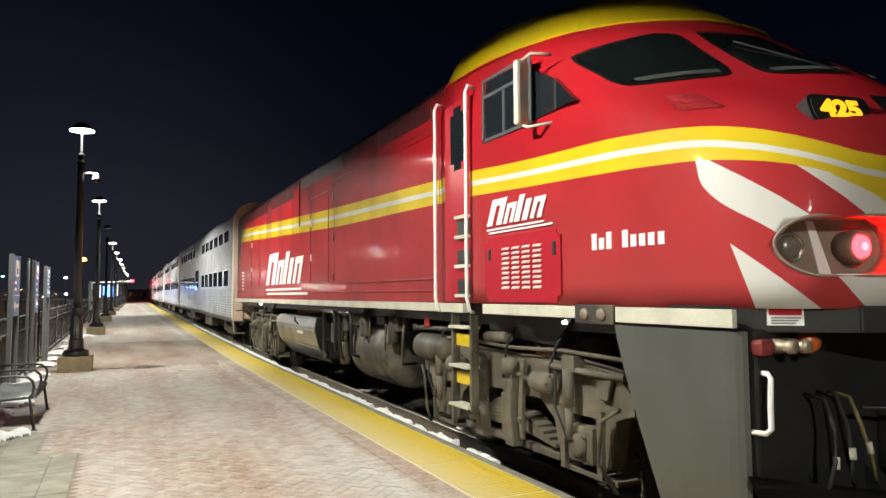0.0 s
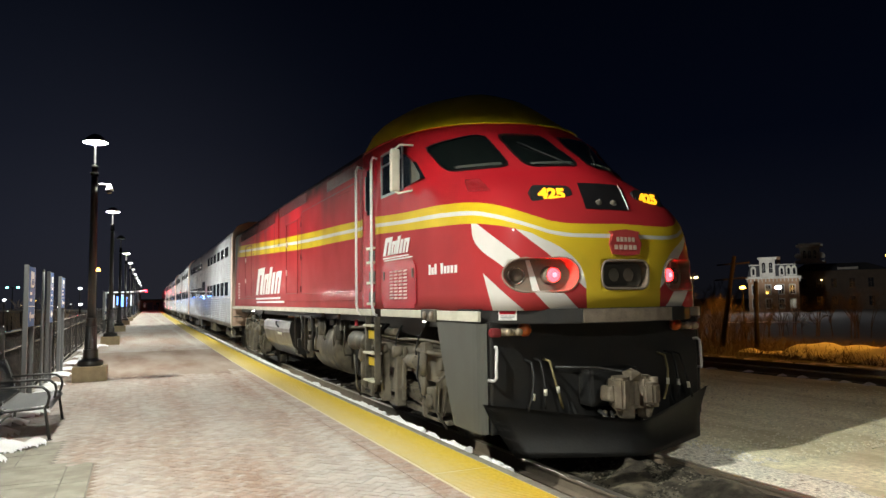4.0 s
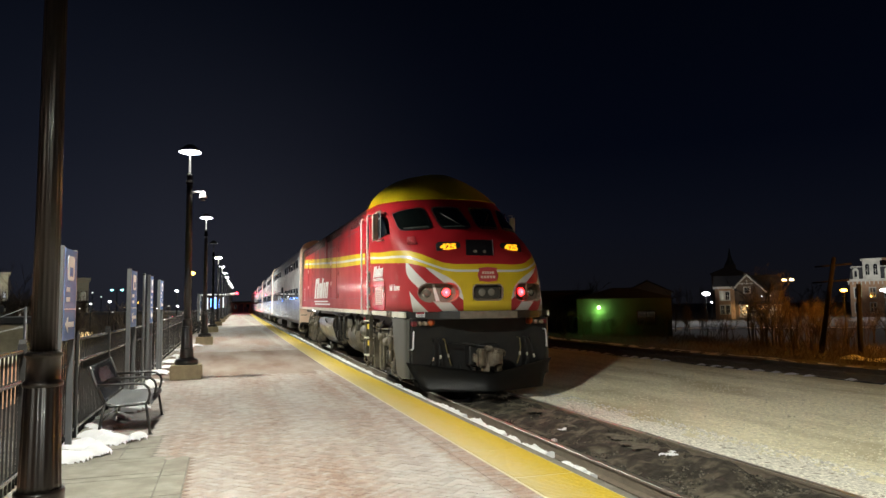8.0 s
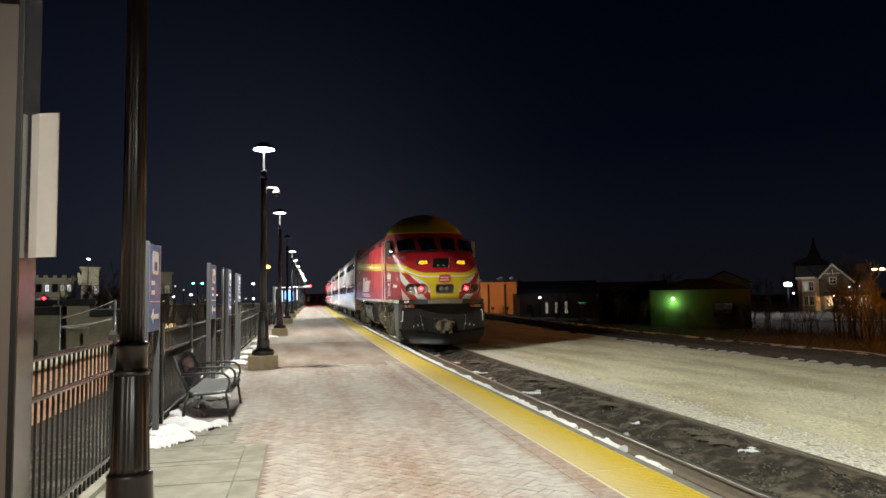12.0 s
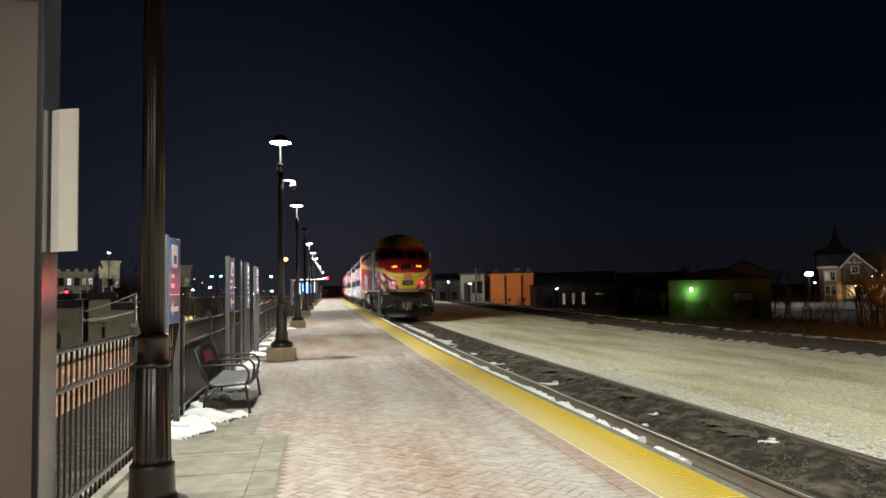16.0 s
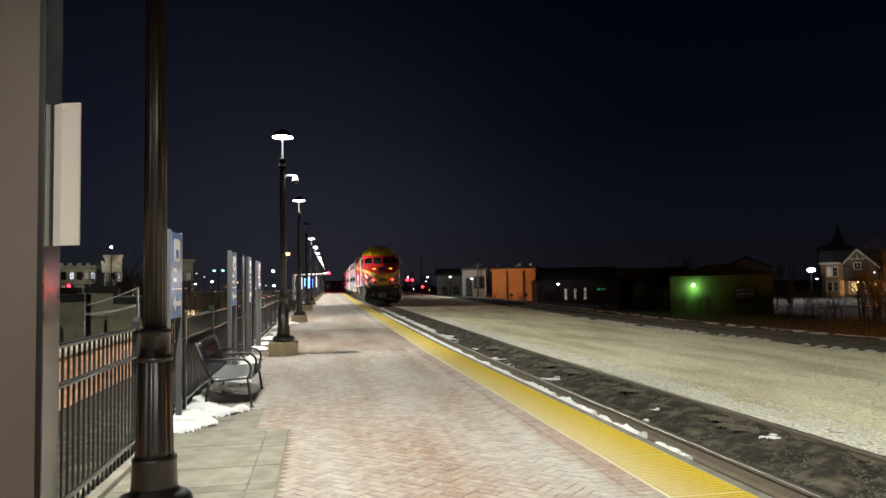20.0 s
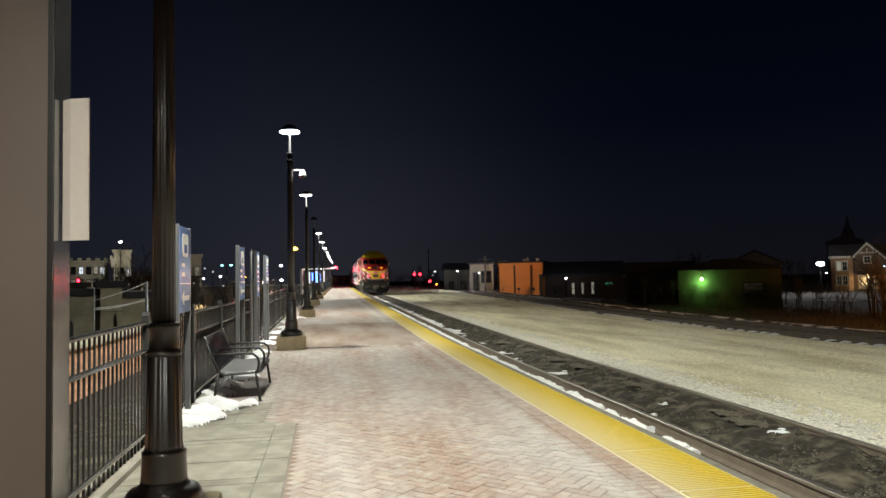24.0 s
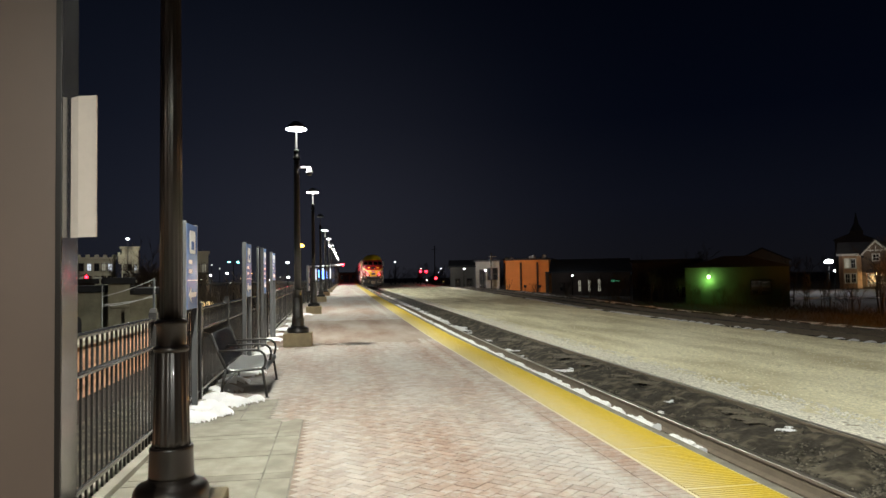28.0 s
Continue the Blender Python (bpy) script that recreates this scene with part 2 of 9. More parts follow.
def worn_side(m, colour, x0, x1):
    """Paint walked pale on one long side of each plate."""
    n, l = m.node_tree.nodes, m.node_tree.links
    b = n["Principled BSDF"]
    src = b.inputs["Base Color"].links[0].from_socket
    tc_, sp = n.new("ShaderNodeTexCoord"), n.new("ShaderNodeSeparateXYZ")
    l.new(tc_.outputs["Object"], sp.inputs[0])
    nz = n.new("ShaderNodeTexNoise")
    nz.inputs["Scale"].default_value, nz.inputs["Detail"].default_value = 9.0, 6
    l.new(n.new("ShaderNodeNewGeometry").outputs["Position"], nz.inputs["Vector"])
    ad = n.new("ShaderNodeMath")
    ad.operation = "MULTIPLY_ADD"
    ad.inputs[1].default_value = 0.35
    l.new(nz.outputs["Fac"], ad.inputs[0])
    l.new(sp.outputs["X"], ad.inputs[2])
    r = n.new("ShaderNodeMapRange")
    r.inputs["From Min"].default_value, r.inputs["From Max"].default_value = x0, x1
    r.inputs["To Min"].default_value, r.inputs["To Max"].default_value = 0.85, 0.0
    l.new(ad.outputs[0], r.inputs["Value"])
    mx = n.new("ShaderNodeMix")
    mx.data_type = "RGBA"
    mx.inputs["B"].default_value = (*colour, 1)
    l.new(r.outputs[0], mx.inputs["Factor"])
    l.new(src, mx.inputs["A"])
    l.new(mx.outputs["Result"], b.inputs["Base Color"])
    return m


worn_side(M["tactile"], (0.60, 0.54, 0.36), -0.10, 0.42)
M["tactile_bar"] = worn_side(material("tactile_bar_yellow", (0.62, 0.45, 0.05), 0.6, vary=0.15, scale=40, fine=140, bump=0.1, place=True), (0.58, 0.50, 0.28), -0.12, 0.36)
# colour held almost black, so lamps don't overexpose their necks and poles
M["soot"] = material("near_black_iron", (0.003, 0.003, 0.003), 0.95, vary=0.2, scale=7, fine=60, bump=0, spec=0.05)
M["coupler"] = material("worn_coupler", (0.20, 0.165, 0.12), 0.6, 0.3, vary=0.35, scale=9, fine=60, bump=0.3, dirt=(0.07, 0.055, 0.04), dirt_amount=0.6, dirt_scale=6)
M["tie"] = by_object(material("tie_wood", (0.06, 0.05, 0.04), 0.9, vary=0.3, scale=12, fine=90, bump=0.5), 0.3)
M["soil"] = material("winter_soil", (0.020, 0.016, 0.012), 1.0, vary=0.4, scale=1.5, fine=20, bump=0.8)
M["asphalt"] = material("asphalt", (0.05, 0.05, 0.05), 0.9, vary=0.2, scale=2, fine=80, bump=0.3)
M["black"] = material("black_iron", (0.018, 0.017, 0.016), 0.38, 0.0, vary=0.2, scale=7, fine=60, bump=0.1, coat=0.4)
M["bronze"] = material("bronze_iron", (0.017, 0.0130, 0.0105), 0.36, 0.0, vary=0.2, scale=5, fine=50, bump=0.08, coat=0.25)
M["fence"] = material("fence_steel", (0.060, 0.057, 0.056), 0.24, 0.35, vary=0.15, scale=7, fine=70, bump=0.05, coat=0.6)
M["grey"] = material("grey_steel", (0.16, 0.165, 0.17), 0.4, 0.5, vary=0.1, scale=8, fine=120, bump=0.08)
M["taupe"] = material("taupe_panel", (0.185, 0.137, 0.111), 0.4, 0.1, vary=0.07, scale=1.5, fine=250, bump=0.06)
M["white_sheet"] = material("cream_sheet", (0.82, 0.73, 0.65), 0.5, vary=0.05, scale=5, fine=40, bump=0.05)
M["blue"] = material("sign_blue", (0.15, 0.24, 0.50), 0.24, vary=0.06, scale=6, fine=60, bump=0.03)
M["white"] = material("white_paint", (0.78, 0.78, 0.76), 0.45, vary=0.06, scale=6, fine=60, bump=0.05)
M["red"] = material("loco_red", (0.42, 0.020, 0.034), 0.22, vary=0.06, scale=2, fine=30, bump=0.02)
M["yellow"] = material("loco_yellow", (0.62, 0.45, 0.01), 0.28, vary=0.06, scale=2, fine=30, bump=0.02)
M["cream"] = material("sill_cream", (0.60, 0.58, 0.48), 0.5, vary=0.12, scale=4, fine=50, bump=0.06, dirt=(0.3, 0.27, 0.2), dirt_amount=0.4, dirt_scale=3)
M["under"] = material("underframe_grey", (0.044, 0.039, 0.030), 0.6, 0.2, vary=0.4, scale=5, fine=60, bump=0.3, dirt=(0.17, 0.146, 0.104), dirt_amount=0.85, dirt_scale=3.4)
M["truck"] = material("dusty_truck", (0.105, 0.090, 0.066), 0.75, 0.1, vary=0.35, scale=6, fine=70, bump=0.3, dirt=(0.20, 0.172, 0.125), dirt_amount=0.8, dirt_scale=2.6)
M["dark"] = material("dark_steel", (0.020, 0.020, 0.020), 0.45, 0.2, vary=0.3, scale=5, fine=50, bump=0.2, dirt=(0.034, 0.029, 0.023), dirt_amount=0.5, dirt_scale=3)
M["skirt"] = material("grey_skirt", (0.085, 0.087, 0.077), 0.5, 0.1, vary=0.1, scale=3, fine=50, bump=0.08, dirt=(0.07, 0.065, 0.055), dirt_amount=0.5, dirt_scale=2)
M["tank"] = material("tank_steel", (0.26, 0.25, 0.235), 0.30, 0.75, vary=0.3, scale=3, fine=40, bump=0.05, dirt=(0.10, 0.085, 0.06), dirt_amount=0.6, dirt_scale=2)
M["steel"] = material("stainless", (0.64, 0.67, 0.72), 0.25, 0.42, vary=0.25, scale=2, fine=40, bump=0.04)
M["glass"] = glass("dark_glass", (0.012, 0.015, 0.018))
M["rubber"] = material("rubber", (0.012, 0.012, 0.012), 0.7, vary=0.15, scale=10, fine=60, bump=0.1)
M["tan"] = material("car_end_tan", (0.74, 0.54, 0.42), 0.45, 0.1, vary=0.1, scale=3, fine=40, bump=0.05)
M["lamp_glow"] = glow("lamp_glow", (1.0, 0.97, 0.88), 40.0)
M["red_glow"] = glow("red_lamp_glow", (1.0, 0.012, 0.016), 26.0)
M["red_core"] = glow("red_lamp_core", (1.0, 0.0003, 0.00036), 2600.0)
M["bezel"] = material("bezel_paint", (0.21, 0.165, 0.125), 0.5, vary=0.12, scale=8, fine=60, bump=0.05)
M["hatch"] = material("hatch_maroon", (0.075, 0.012, 0.014), 0.45, vary=0.2, scale=5, fine=50, bump=0.05)
M["scuffed"] = material("scuffed_step", (0.17, 0.135, 0.10), 0.7, vary=0.35, scale=9, fine=50, bump=0.15)
M["amber_glow"] = glow("number_glow", (1.0, 0.46, 0.015), 1.5)
M["clear_lens"] = glass("clear_lens", (0.16, 0.145, 0.12), 0.12)
M["chrome"] = material("lamp_reflector", (0.6, 0.57, 0.5), 0.2, 0.9, vary=0.05, scale=10, fine=60, bump=0.02)


# ---------- mesh helpers ----------
def box(bm, x0, x1, y0, y1, z0, z1):
    v = [bm.verts.new((x, y, z)) for z in (z0, z1) for y in (y0, y1) for x in (x0, x1)]
    for f in ((0, 2, 3, 1), (4, 5, 7, 6), (0, 1, 5, 4), (2, 6, 7, 3), (0, 4, 6, 2), (1, 3, 7, 5)):
        bm.faces.new([v[i] for i in f])
    return v


def soft_box(bm, x0, x1, y0, y1, z0, z1, r=0.01):
    """A box with chamfered edges."""
    t = bmesh.new()
    box(t, x0, x1, y0, y1, z0, z1)
    bmesh.ops.bevel(t, geom=t.edges[:], offset=r, segments=2, affect="EDGES", profile=0.6)
    merge(bm, t)


def merge(bm, t):
    mesh = bpy.data.meshes.new("tmp")
    t.to_mesh(mesh)
    t.free()
    bm.from_mesh(mesh)
    bpy.data.meshes.remove(mesh)


def rod(bm, p0, p1, r0, r1=None, n=8, caps=True):
    """A tapered round bar from p0 to p1."""
    p0, p1 = Vector(p0), Vector(p1)
    r1 = r0 if r1 is None else r1
    q = (p1 - p0).to_track_quat("Z", "Y")
    a = [bm.verts.new(p0 + q @ Vector((r0 * math.cos(2 * math.pi * i / n), r0 * math.sin(2 * math.pi * i / n), 0))) for i in range(n)]
    b = [bm.verts.new(p1 + q @ Vector((r1 * math.cos(2 * math.pi * i / n), r1 * math.sin(2 * math.pi * i / n), 0))) for i in range(n)]
    for i in range(n):
        f = bm.faces.new((a[i], a[(i + 1) % n], b[(i + 1) % n], b[i]))
        f.smooth = True
    if caps:
        bm.faces.new(a[::-1])
        bm.faces.new(b)


def tube(bm, pts, r, n=8):
    """A bent round bar through pts."""
    pts = [Vector(p) for p in pts]
    rings = []
    for i, p in enumerate(pts):
        d = (pts[min(i + 1, len(pts) - 1)] - pts[max(i - 1, 0)]).normalized()
        q = d.to_track_quat("Z", "Y")
        rings.append([bm.verts.new(p + q @ Vector((r * math.cos(2 * math.pi * k / n), r * math.sin(2 * math.pi * k / n), 0))) for k in range(n)])
    for a, b in zip(rings, rings[1:]):
        best = min(range(n), key=lambda s: sum((a[k].co - b[(k + s) % n].co).length for k in range(n)))
        for k in range(n):
            f = bm.faces.new((a[k], a[(k + 1) % n], b[(k + 1 + best) % n], b[(k + best) % n]))
            f.smooth = True
    bm.faces.new(rings[0][::-1])
    bm.faces.new(rings[-1])


def lathe(bm, profile, n=20, at=(0, 0, 0), axis="Z", flute=0.0):
    """A turned shape from (radius, height) pairs."""
    rings = []
    for r, z in profile:
        ring = []
        for i in range(n):
            a = 2 * math.pi * i / n
            rr = r * (1 - flute * (.5 - .5 * math.cos(16 * a)))
            c = (rr * math.cos(a), rr * math.sin(a), z)
            if axis == "X":
                c = (z, rr * math.cos(a), rr * math.sin(a))
            elif axis == "Y":
                c = (rr * math.cos(a), z, rr * math.sin(a))
            ring.append(bm.verts.new((at[0] + c[0], at[1] + c[1], at[2] + c[2])))
        rings.append(ring)
    for a, b in zip(rings, rings[1:]):
        for i in range(n):
            f = bm.faces.new((a[i], a[(i + 1) % n], b[(i + 1) % n], b[i]))
            f.smooth = True
    bm.faces.new(rings[0][::-1])
    bm.faces.new(rings[-1])


def prism(bm, outline, axis, a, b):
    """A flat outline of (u, v) pairs pushed from a to b along an axis: X takes (y, z), Y takes (x, z), Z takes (x, y)."""
    def at(u, v, w):
        return {"X": (w, u, v), "Y": (u, w, v), "Z": (u, v, w)}[axis]
    lo = [bm.verts.new(at(u, v, a)) for u, v in outline]
    hi = [bm.verts.new(at(u, v, b)) for u, v in outline]
    k = len(outline)
    for i in range(k):
        bm.faces.new((lo[i], lo[(i + 1) % k], hi[(i + 1) % k], hi[i]))
    bm.faces.new(lo[::-1])
    bm.faces.new(hi)


def rounded(w, h, r, cu=0.0, cv=0.0, n=5):
    """The outline of a rounded rectangle."""
    out = []
    for qx, qy, a0 in ((1, 1, 0), (-1, 1, 90), (-1, -1, 180), (1, -1, 270)):
        for k in range(n + 1):
            t = radians(a0 + 90 * k / n)
            out.append((cu + qx * (w / 2 - r) + r * math.cos(t), cv + qy * (h / 2 - r) + r * math.sin(t)))
    return out


def grid(bm, rows, smooth=True):
    """A sheet through rows of points."""
    vs = [[bm.verts.new(p) for p in r] for r in rows]
    for a, b in zip(vs, vs[1:]):
        for i in range(len(a) - 1):
            f = bm.faces.new((a[i], a[i + 1], b[i + 1], b[i]))
            f.smooth = smooth
    return vs


def mesh_of(name, bm, mats, fix=True):
    if fix:
        bmesh.ops.recalc_face_normals(bm, faces=bm.faces[:])
    me = bpy.data.meshes.new(name)
    bm.to_mesh(me)
    bm.free()
    for m in mats if isinstance(mats, (list, tuple)) else [mats]:
        me.materials.append(m)
    return me


def part(name, bm, mat, parent, label=""):
    ob = new(name, mesh_of(name, bm, mat))
    ob.parent = parent
    if label:
        tagged(ob, label)
    return ob


def thing(name, label, category, m=None, group="", kind=""):
    ob = new(name)
    ob.empty_display_size = 0.1
    if m is not None:
        ob.matrix_basis = m
    return tagged(ob, label, category, group, kind)


def setting(name, bm, mat, label, category):
    ob = new(name, mesh_of(name, bm, mat))
    return tagged(ob, label, category, kind="structure")


def writing(name, text, size, mat, parent, m, thick=0.004, bold=0.0):
    """Raised letters in the built-in font, as a mesh."""
    c = bpy.data.curves.new(name, "FONT")
    c.body, c.size, c.extrude, c.align_x, c.align_y, c.offset = text, size, thick, "CENTER", "CENTER", bold
    tmp = bpy.data.objects.new("tmp_text", c)
    scene.collection.objects.link(tmp)
    me = bpy.data.meshes.new_from_object(tmp.evaluated_get(bpy.context.evaluated_depsgraph_get()))
    bpy.data.objects.remove(tmp)
    me.materials.clear()
    me.materials.append(mat)
    ob = new(name, me)
    ob.parent = parent
    ob.matrix_basis = m
    return ob


YS = [-45, -30, -20, -12, -6, 0, 4, 8, 12, 16, 20, 25, 30, 36, 42, 48, 54, 60, 66, 72, 78, 84, 90, 96, 102, 108, 116, 126, 140, 160, 190, 230, 290, 360]


def strip(bm, section, ys=YS):
    """A profile of (x, z) drawn along the track."""
    grid(bm, [[(x + drift(y), y, z + rise(y)) for x, z in section] for y in ys], smooth=False)

# ---------- ground, platform, tracks ----------
FAR_EDGE = ((-60, 15.6), (0, 15.2), (14, 15.1), (20, 14.5), (27, 13.9), (35, 13.8), (45, 14.4), (62, 15.6), (98, 18.4), (140, 20.6), (200, 24), (400, 34))


def far_edge(y):
    """Where the gravel lane meets the dark bed of the far track."""
    for (a, u), (b, v) in zip(FAR_EDGE, FAR_EDGE[1:]):
        if y <= b:
            k = min(1.0, max(0.0, (y - a) / (b - a)))
            return u + (v - u) * k
    return FAR_EDGE[-1][1]


def build_ground():
    xs = [-900, -300, -120, -60, -30, -12, -4.2, -4.0, -2.3, 3.5, 6.45, 6.9, 8.5, 10.5, 12.3, 12.9, 16.2, 19.0, 21, 26, 34, 45, 60, 90, 150, 300, 900]
    zs = [-3.4, -3.2, -3.0, -2.9, -2.8, -2.7, -2.6, -0.60, -0.62, -0.62, -0.62, -0.62, -0.62, -0.62, -0.64, -0.70, -0.74, -0.80, -0.9, -1.0, -1.05, -1.1, -1.1, -1.1, -1.1, -1.2, -1.5]
    slot = [0, 0, 0, 0, 0, 0, 0, 1, 1, 1, 1, 1, 1, 1, 1, 1, 1, 3, 3, 3, 3, 3, 3, 3, 3, 3]
    ys = [-900, -200, -80] + YS + [500, 900, 2000]
    bm = bmesh.new()
    rows = []
    for y in ys:
        rows.append([bm.verts.new((x + (drift(y) if abs(x) < 20 else 0), y, z + (rise(y) if -4.1 < x < 27 else 0))) for x, z in zip(xs, zs)])
    for a, b in zip(rows, rows[1:]):
        for i in range(len(xs) - 1):
            bm.faces.new((a[i], a[i + 1], b[i + 1], b[i])).material_index = slot[i]
    return setting("ground", bm, [M["asphalt"], M["bed"], M["gravel"], M["soil"]], "beige gravel beside dark trackbed and dark winter soil", "ground")


build_ground()


def build_platform():
    bm = bmesh.new()
    strip(bm, [(-1.95, -0.62), (-1.95, -0.0065), (2.6, -0.0065), (2.6, -0.052), (3.25, -0.052), (3.25, -0.62)], [y for y in YS if y < 200])
    setting("platform", bm, M["joint"], "low station platform bedding under brick pavers", "platform")
    bm = bmesh.new()
    strip(bm, [(3.25, -0.04), (3.25, 0.0), (3.345, 0.0), (3.36, -0.012), (3.36, -0.20), (3.25, -0.2)], [y for y in YS if y < 200])
    setting("platform_edge", bm, M["edge_concrete"], "weathered concrete platform edge", "platform")
    # far paving, beyond the single bricks
    bm = bmesh.new()
    strip(bm, [(-1.93, -0.05), (-1.93, 0.0), (2.6, 0.0), (2.6, -0.05)], [26] + [y for y in YS if 26 < y < 200])
    setting("pavement", bm, M["brick"], "brick platform paving dusted with frost", "pavement")
    bm = bmesh.new()
    strip(bm, [(-1.93, -0.05), (-1.93, -0.001), (2.6, -0.001), (2.6, -0.05)], [-45, -20, 0, 2.6])
    setting("pavement_behind", bm, M["brick"], "brick platform paving dusted with frost", "pavement")


build_platform()


def build_tactile():
    """Yellow warning strip of plates with raised bars across."""
    root = thing("tactile_strip", "yellow tactile warning strip worn and dusted with frost", "tactile paving", kind="structure")
    bm = bmesh.new()
    soft_box(bm, -0.325, 0.325, 0.003, 1.217, -0.05, 0.0, 0.004)
    k = 0
    while k < 28:
        y = 0.03 + k * 0.0425
        n0 = len(bm.faces)
        prism(bm, [(y, 0.0), (y + 0.006, 0.010), (y + 0.018, 0.010), (y + 0.024, 0.0)], "X", -0.30, 0.30)
        bm.faces.ensure_lookup_table()
        for f in bm.faces[n0:]:
            f.material_index = 1
        k += 1
    me = mesh_of("plate", bm, [M["tactile"], M["tactile_bar"]])
    y = -9.76
    while y < 199:
        ob = new("plate", me)
        ob.parent = root
        ob.matrix_basis = pose(2.925 + drift(y), y, 0.002 * random.random() + rise(y))
        y += 1.22
    return root


build_tactile()


def build_rail(x, name="rail", way=drift):
    """One rail: foot, web and worn head."""
    sec = [(-0.07, -0.172), (-0.07, -0.16), (-0.012, -0.14), (-0.012, -0.045), (-0.036, -0.035), (-0.036, -0.006), (-0.03, 0.0), (0.03, 0.0), (0.036, -0.006), (0.036, -0.035), (0.012, -0.045), (0.012, -0.14), (0.07, -0.16), (0.07, -0.172)]
    bm = bmesh.new()
    ys = YS
    rows = [[bm.verts.new((x + u + way(y), y, RAIL_TOP + rise(y) + v - (0.08 if x < 3 else 0))) for u, v in sec] for y in ys]
    for a, b in zip(rows, rows[1:]):
        for i in range(len(sec) - 1):
            f = bm.faces.new((a[i], a[i + 1], b[i + 1], b[i]))
            f.material_index = 1 if 5 <= i <= 7 else 0
    return setting(name, bm, [M["rail_side"], M["rail_head"] if way is drift else M["rail_dull"]], "rusty steel rail with a worn shiny head" if way is drift else "rusty little-used steel rail", "rail")


for x in (TRACK_X - GAUGE / 2, TRACK_X + GAUGE / 2):
    build_rail(x)
for x in (0.62, 0.62 + GAUGE):
    build_rail(x, way=far_edge)


def build_ties():
    for cx, way in ((TRACK_X, drift), (0.62 + GAUGE / 2, far_edge)):
        root = thing("track_ties", "dark timber ties half buried in ballast", "railway ties", kind="structure")
        bm = bmesh.new()
        soft_box(bm, -1.3, 1.3, -0.115, 0.115, -0.18, 0.0, 0.012)
        me = mesh_of("tie", bm, M["tie"])
        y = 3.0
        while y < 75:
            ob = new("tie", me)
            ob.parent = root
            dz = -0.425 if cx == TRACK_X else -0.435
            ob.matrix_basis = pose(cx + way(y) + random.uniform(-0.05, 0.05), y, dz + rise(y) + random.uniform(-0.02, 0.01), 0, 0, random.uniform(-1.5, 1.5))
            y += 0.56


build_ties()


def rough_strip(name, x0, x1, z, y0, y1, step, mat, label, category, amp, seed, crown=0.0, sub=None, tilt=None):
    """A strip of uneven ground with small relief."""
    bm = bmesh.new()
    rows = []
    y = y0
    wide = (x1(20) if callable(x1) else x1) - (x0(20) if callable(x0) else x0)
    nx = max(2, int(wide / (sub or step)))
    while y <= y1:
        row = []
        for i in range(nx + 1):
            u = i / nx
            xa = x0(y) if callable(x0) else x0 + drift(y)
            xb = x1(y) if callable(x1) else x1 + drift(y)
            x = xa + (xb - xa) * u
            edge = math.sin(math.pi * u)
            h = noise.noise((x * 2.1 + seed, y * 2.1, 0)) * amp + noise.noise((x * 7 + seed, y * 7, 3)) * amp * 0.5
            row.append((x, y, z + rise(y) + crown * edge + h * min(1, edge * 4) + (tilt(x - drift(y)) if tilt else 0)))
        rows.append(row)
        y += step
        step *= 1.012
    grid(bm, rows)
    return setting(name, bm, mat, label, category)


rough_strip("trackbed", TRACK_X - 1.5, TRACK_X + 0.93, -0.40, 3.2, 80, 0.09, M["bed"], "dark fouled ballast between the rails with pale dry patches", "ballast", 0.085, 5.0, 0.03, 0.09, lambda x: 0.125 * min(1, max(0, (x - 4.95) / 0.55)) - 0.03 * min(1, max(0, (4.9 - x) / 0.5)))
rough_strip("gravel_lane", 5.77, lambda y: far_edge(y) + 0.12 * math.sin(y * 1.3), -0.40, 4.0, 190, 0.10, M["gravel"], "pale beige crushed gravel lane beside the track", "gravel", 0.03, 17.0, 0.05, 0.17, lambda x: 0.10 * max(0.0, 1 - (x - 5.77) / 2.0))
rough_strip("gravel_shoulder", 5.772, lambda y: 6.80 + drift(y) + 0.16 * noise.noise((y * .9, 3, 0)) + 0.10 * noise.noise((y * 3.1, 8, 0)), -0.388, 4.0, 75, 0.09, M["shoulder"], "whitish crushed stone heaped beside the rail", "gravel", 0.035, 44.0, 0.03, 0.09, lambda x: 0.10 * max(0.0, 1 - (x - 5.77) / 2.0))
rough_strip("far_trackbed", lambda y: far_edge(y) - 0.3, lambda y: far_edge(y) + 5.2, -0.50, 4.0, 190, 0.25, M["bed"], "dark ballast under the far track", "ballast", 0.05, 31.0, 0.06, 0.25)


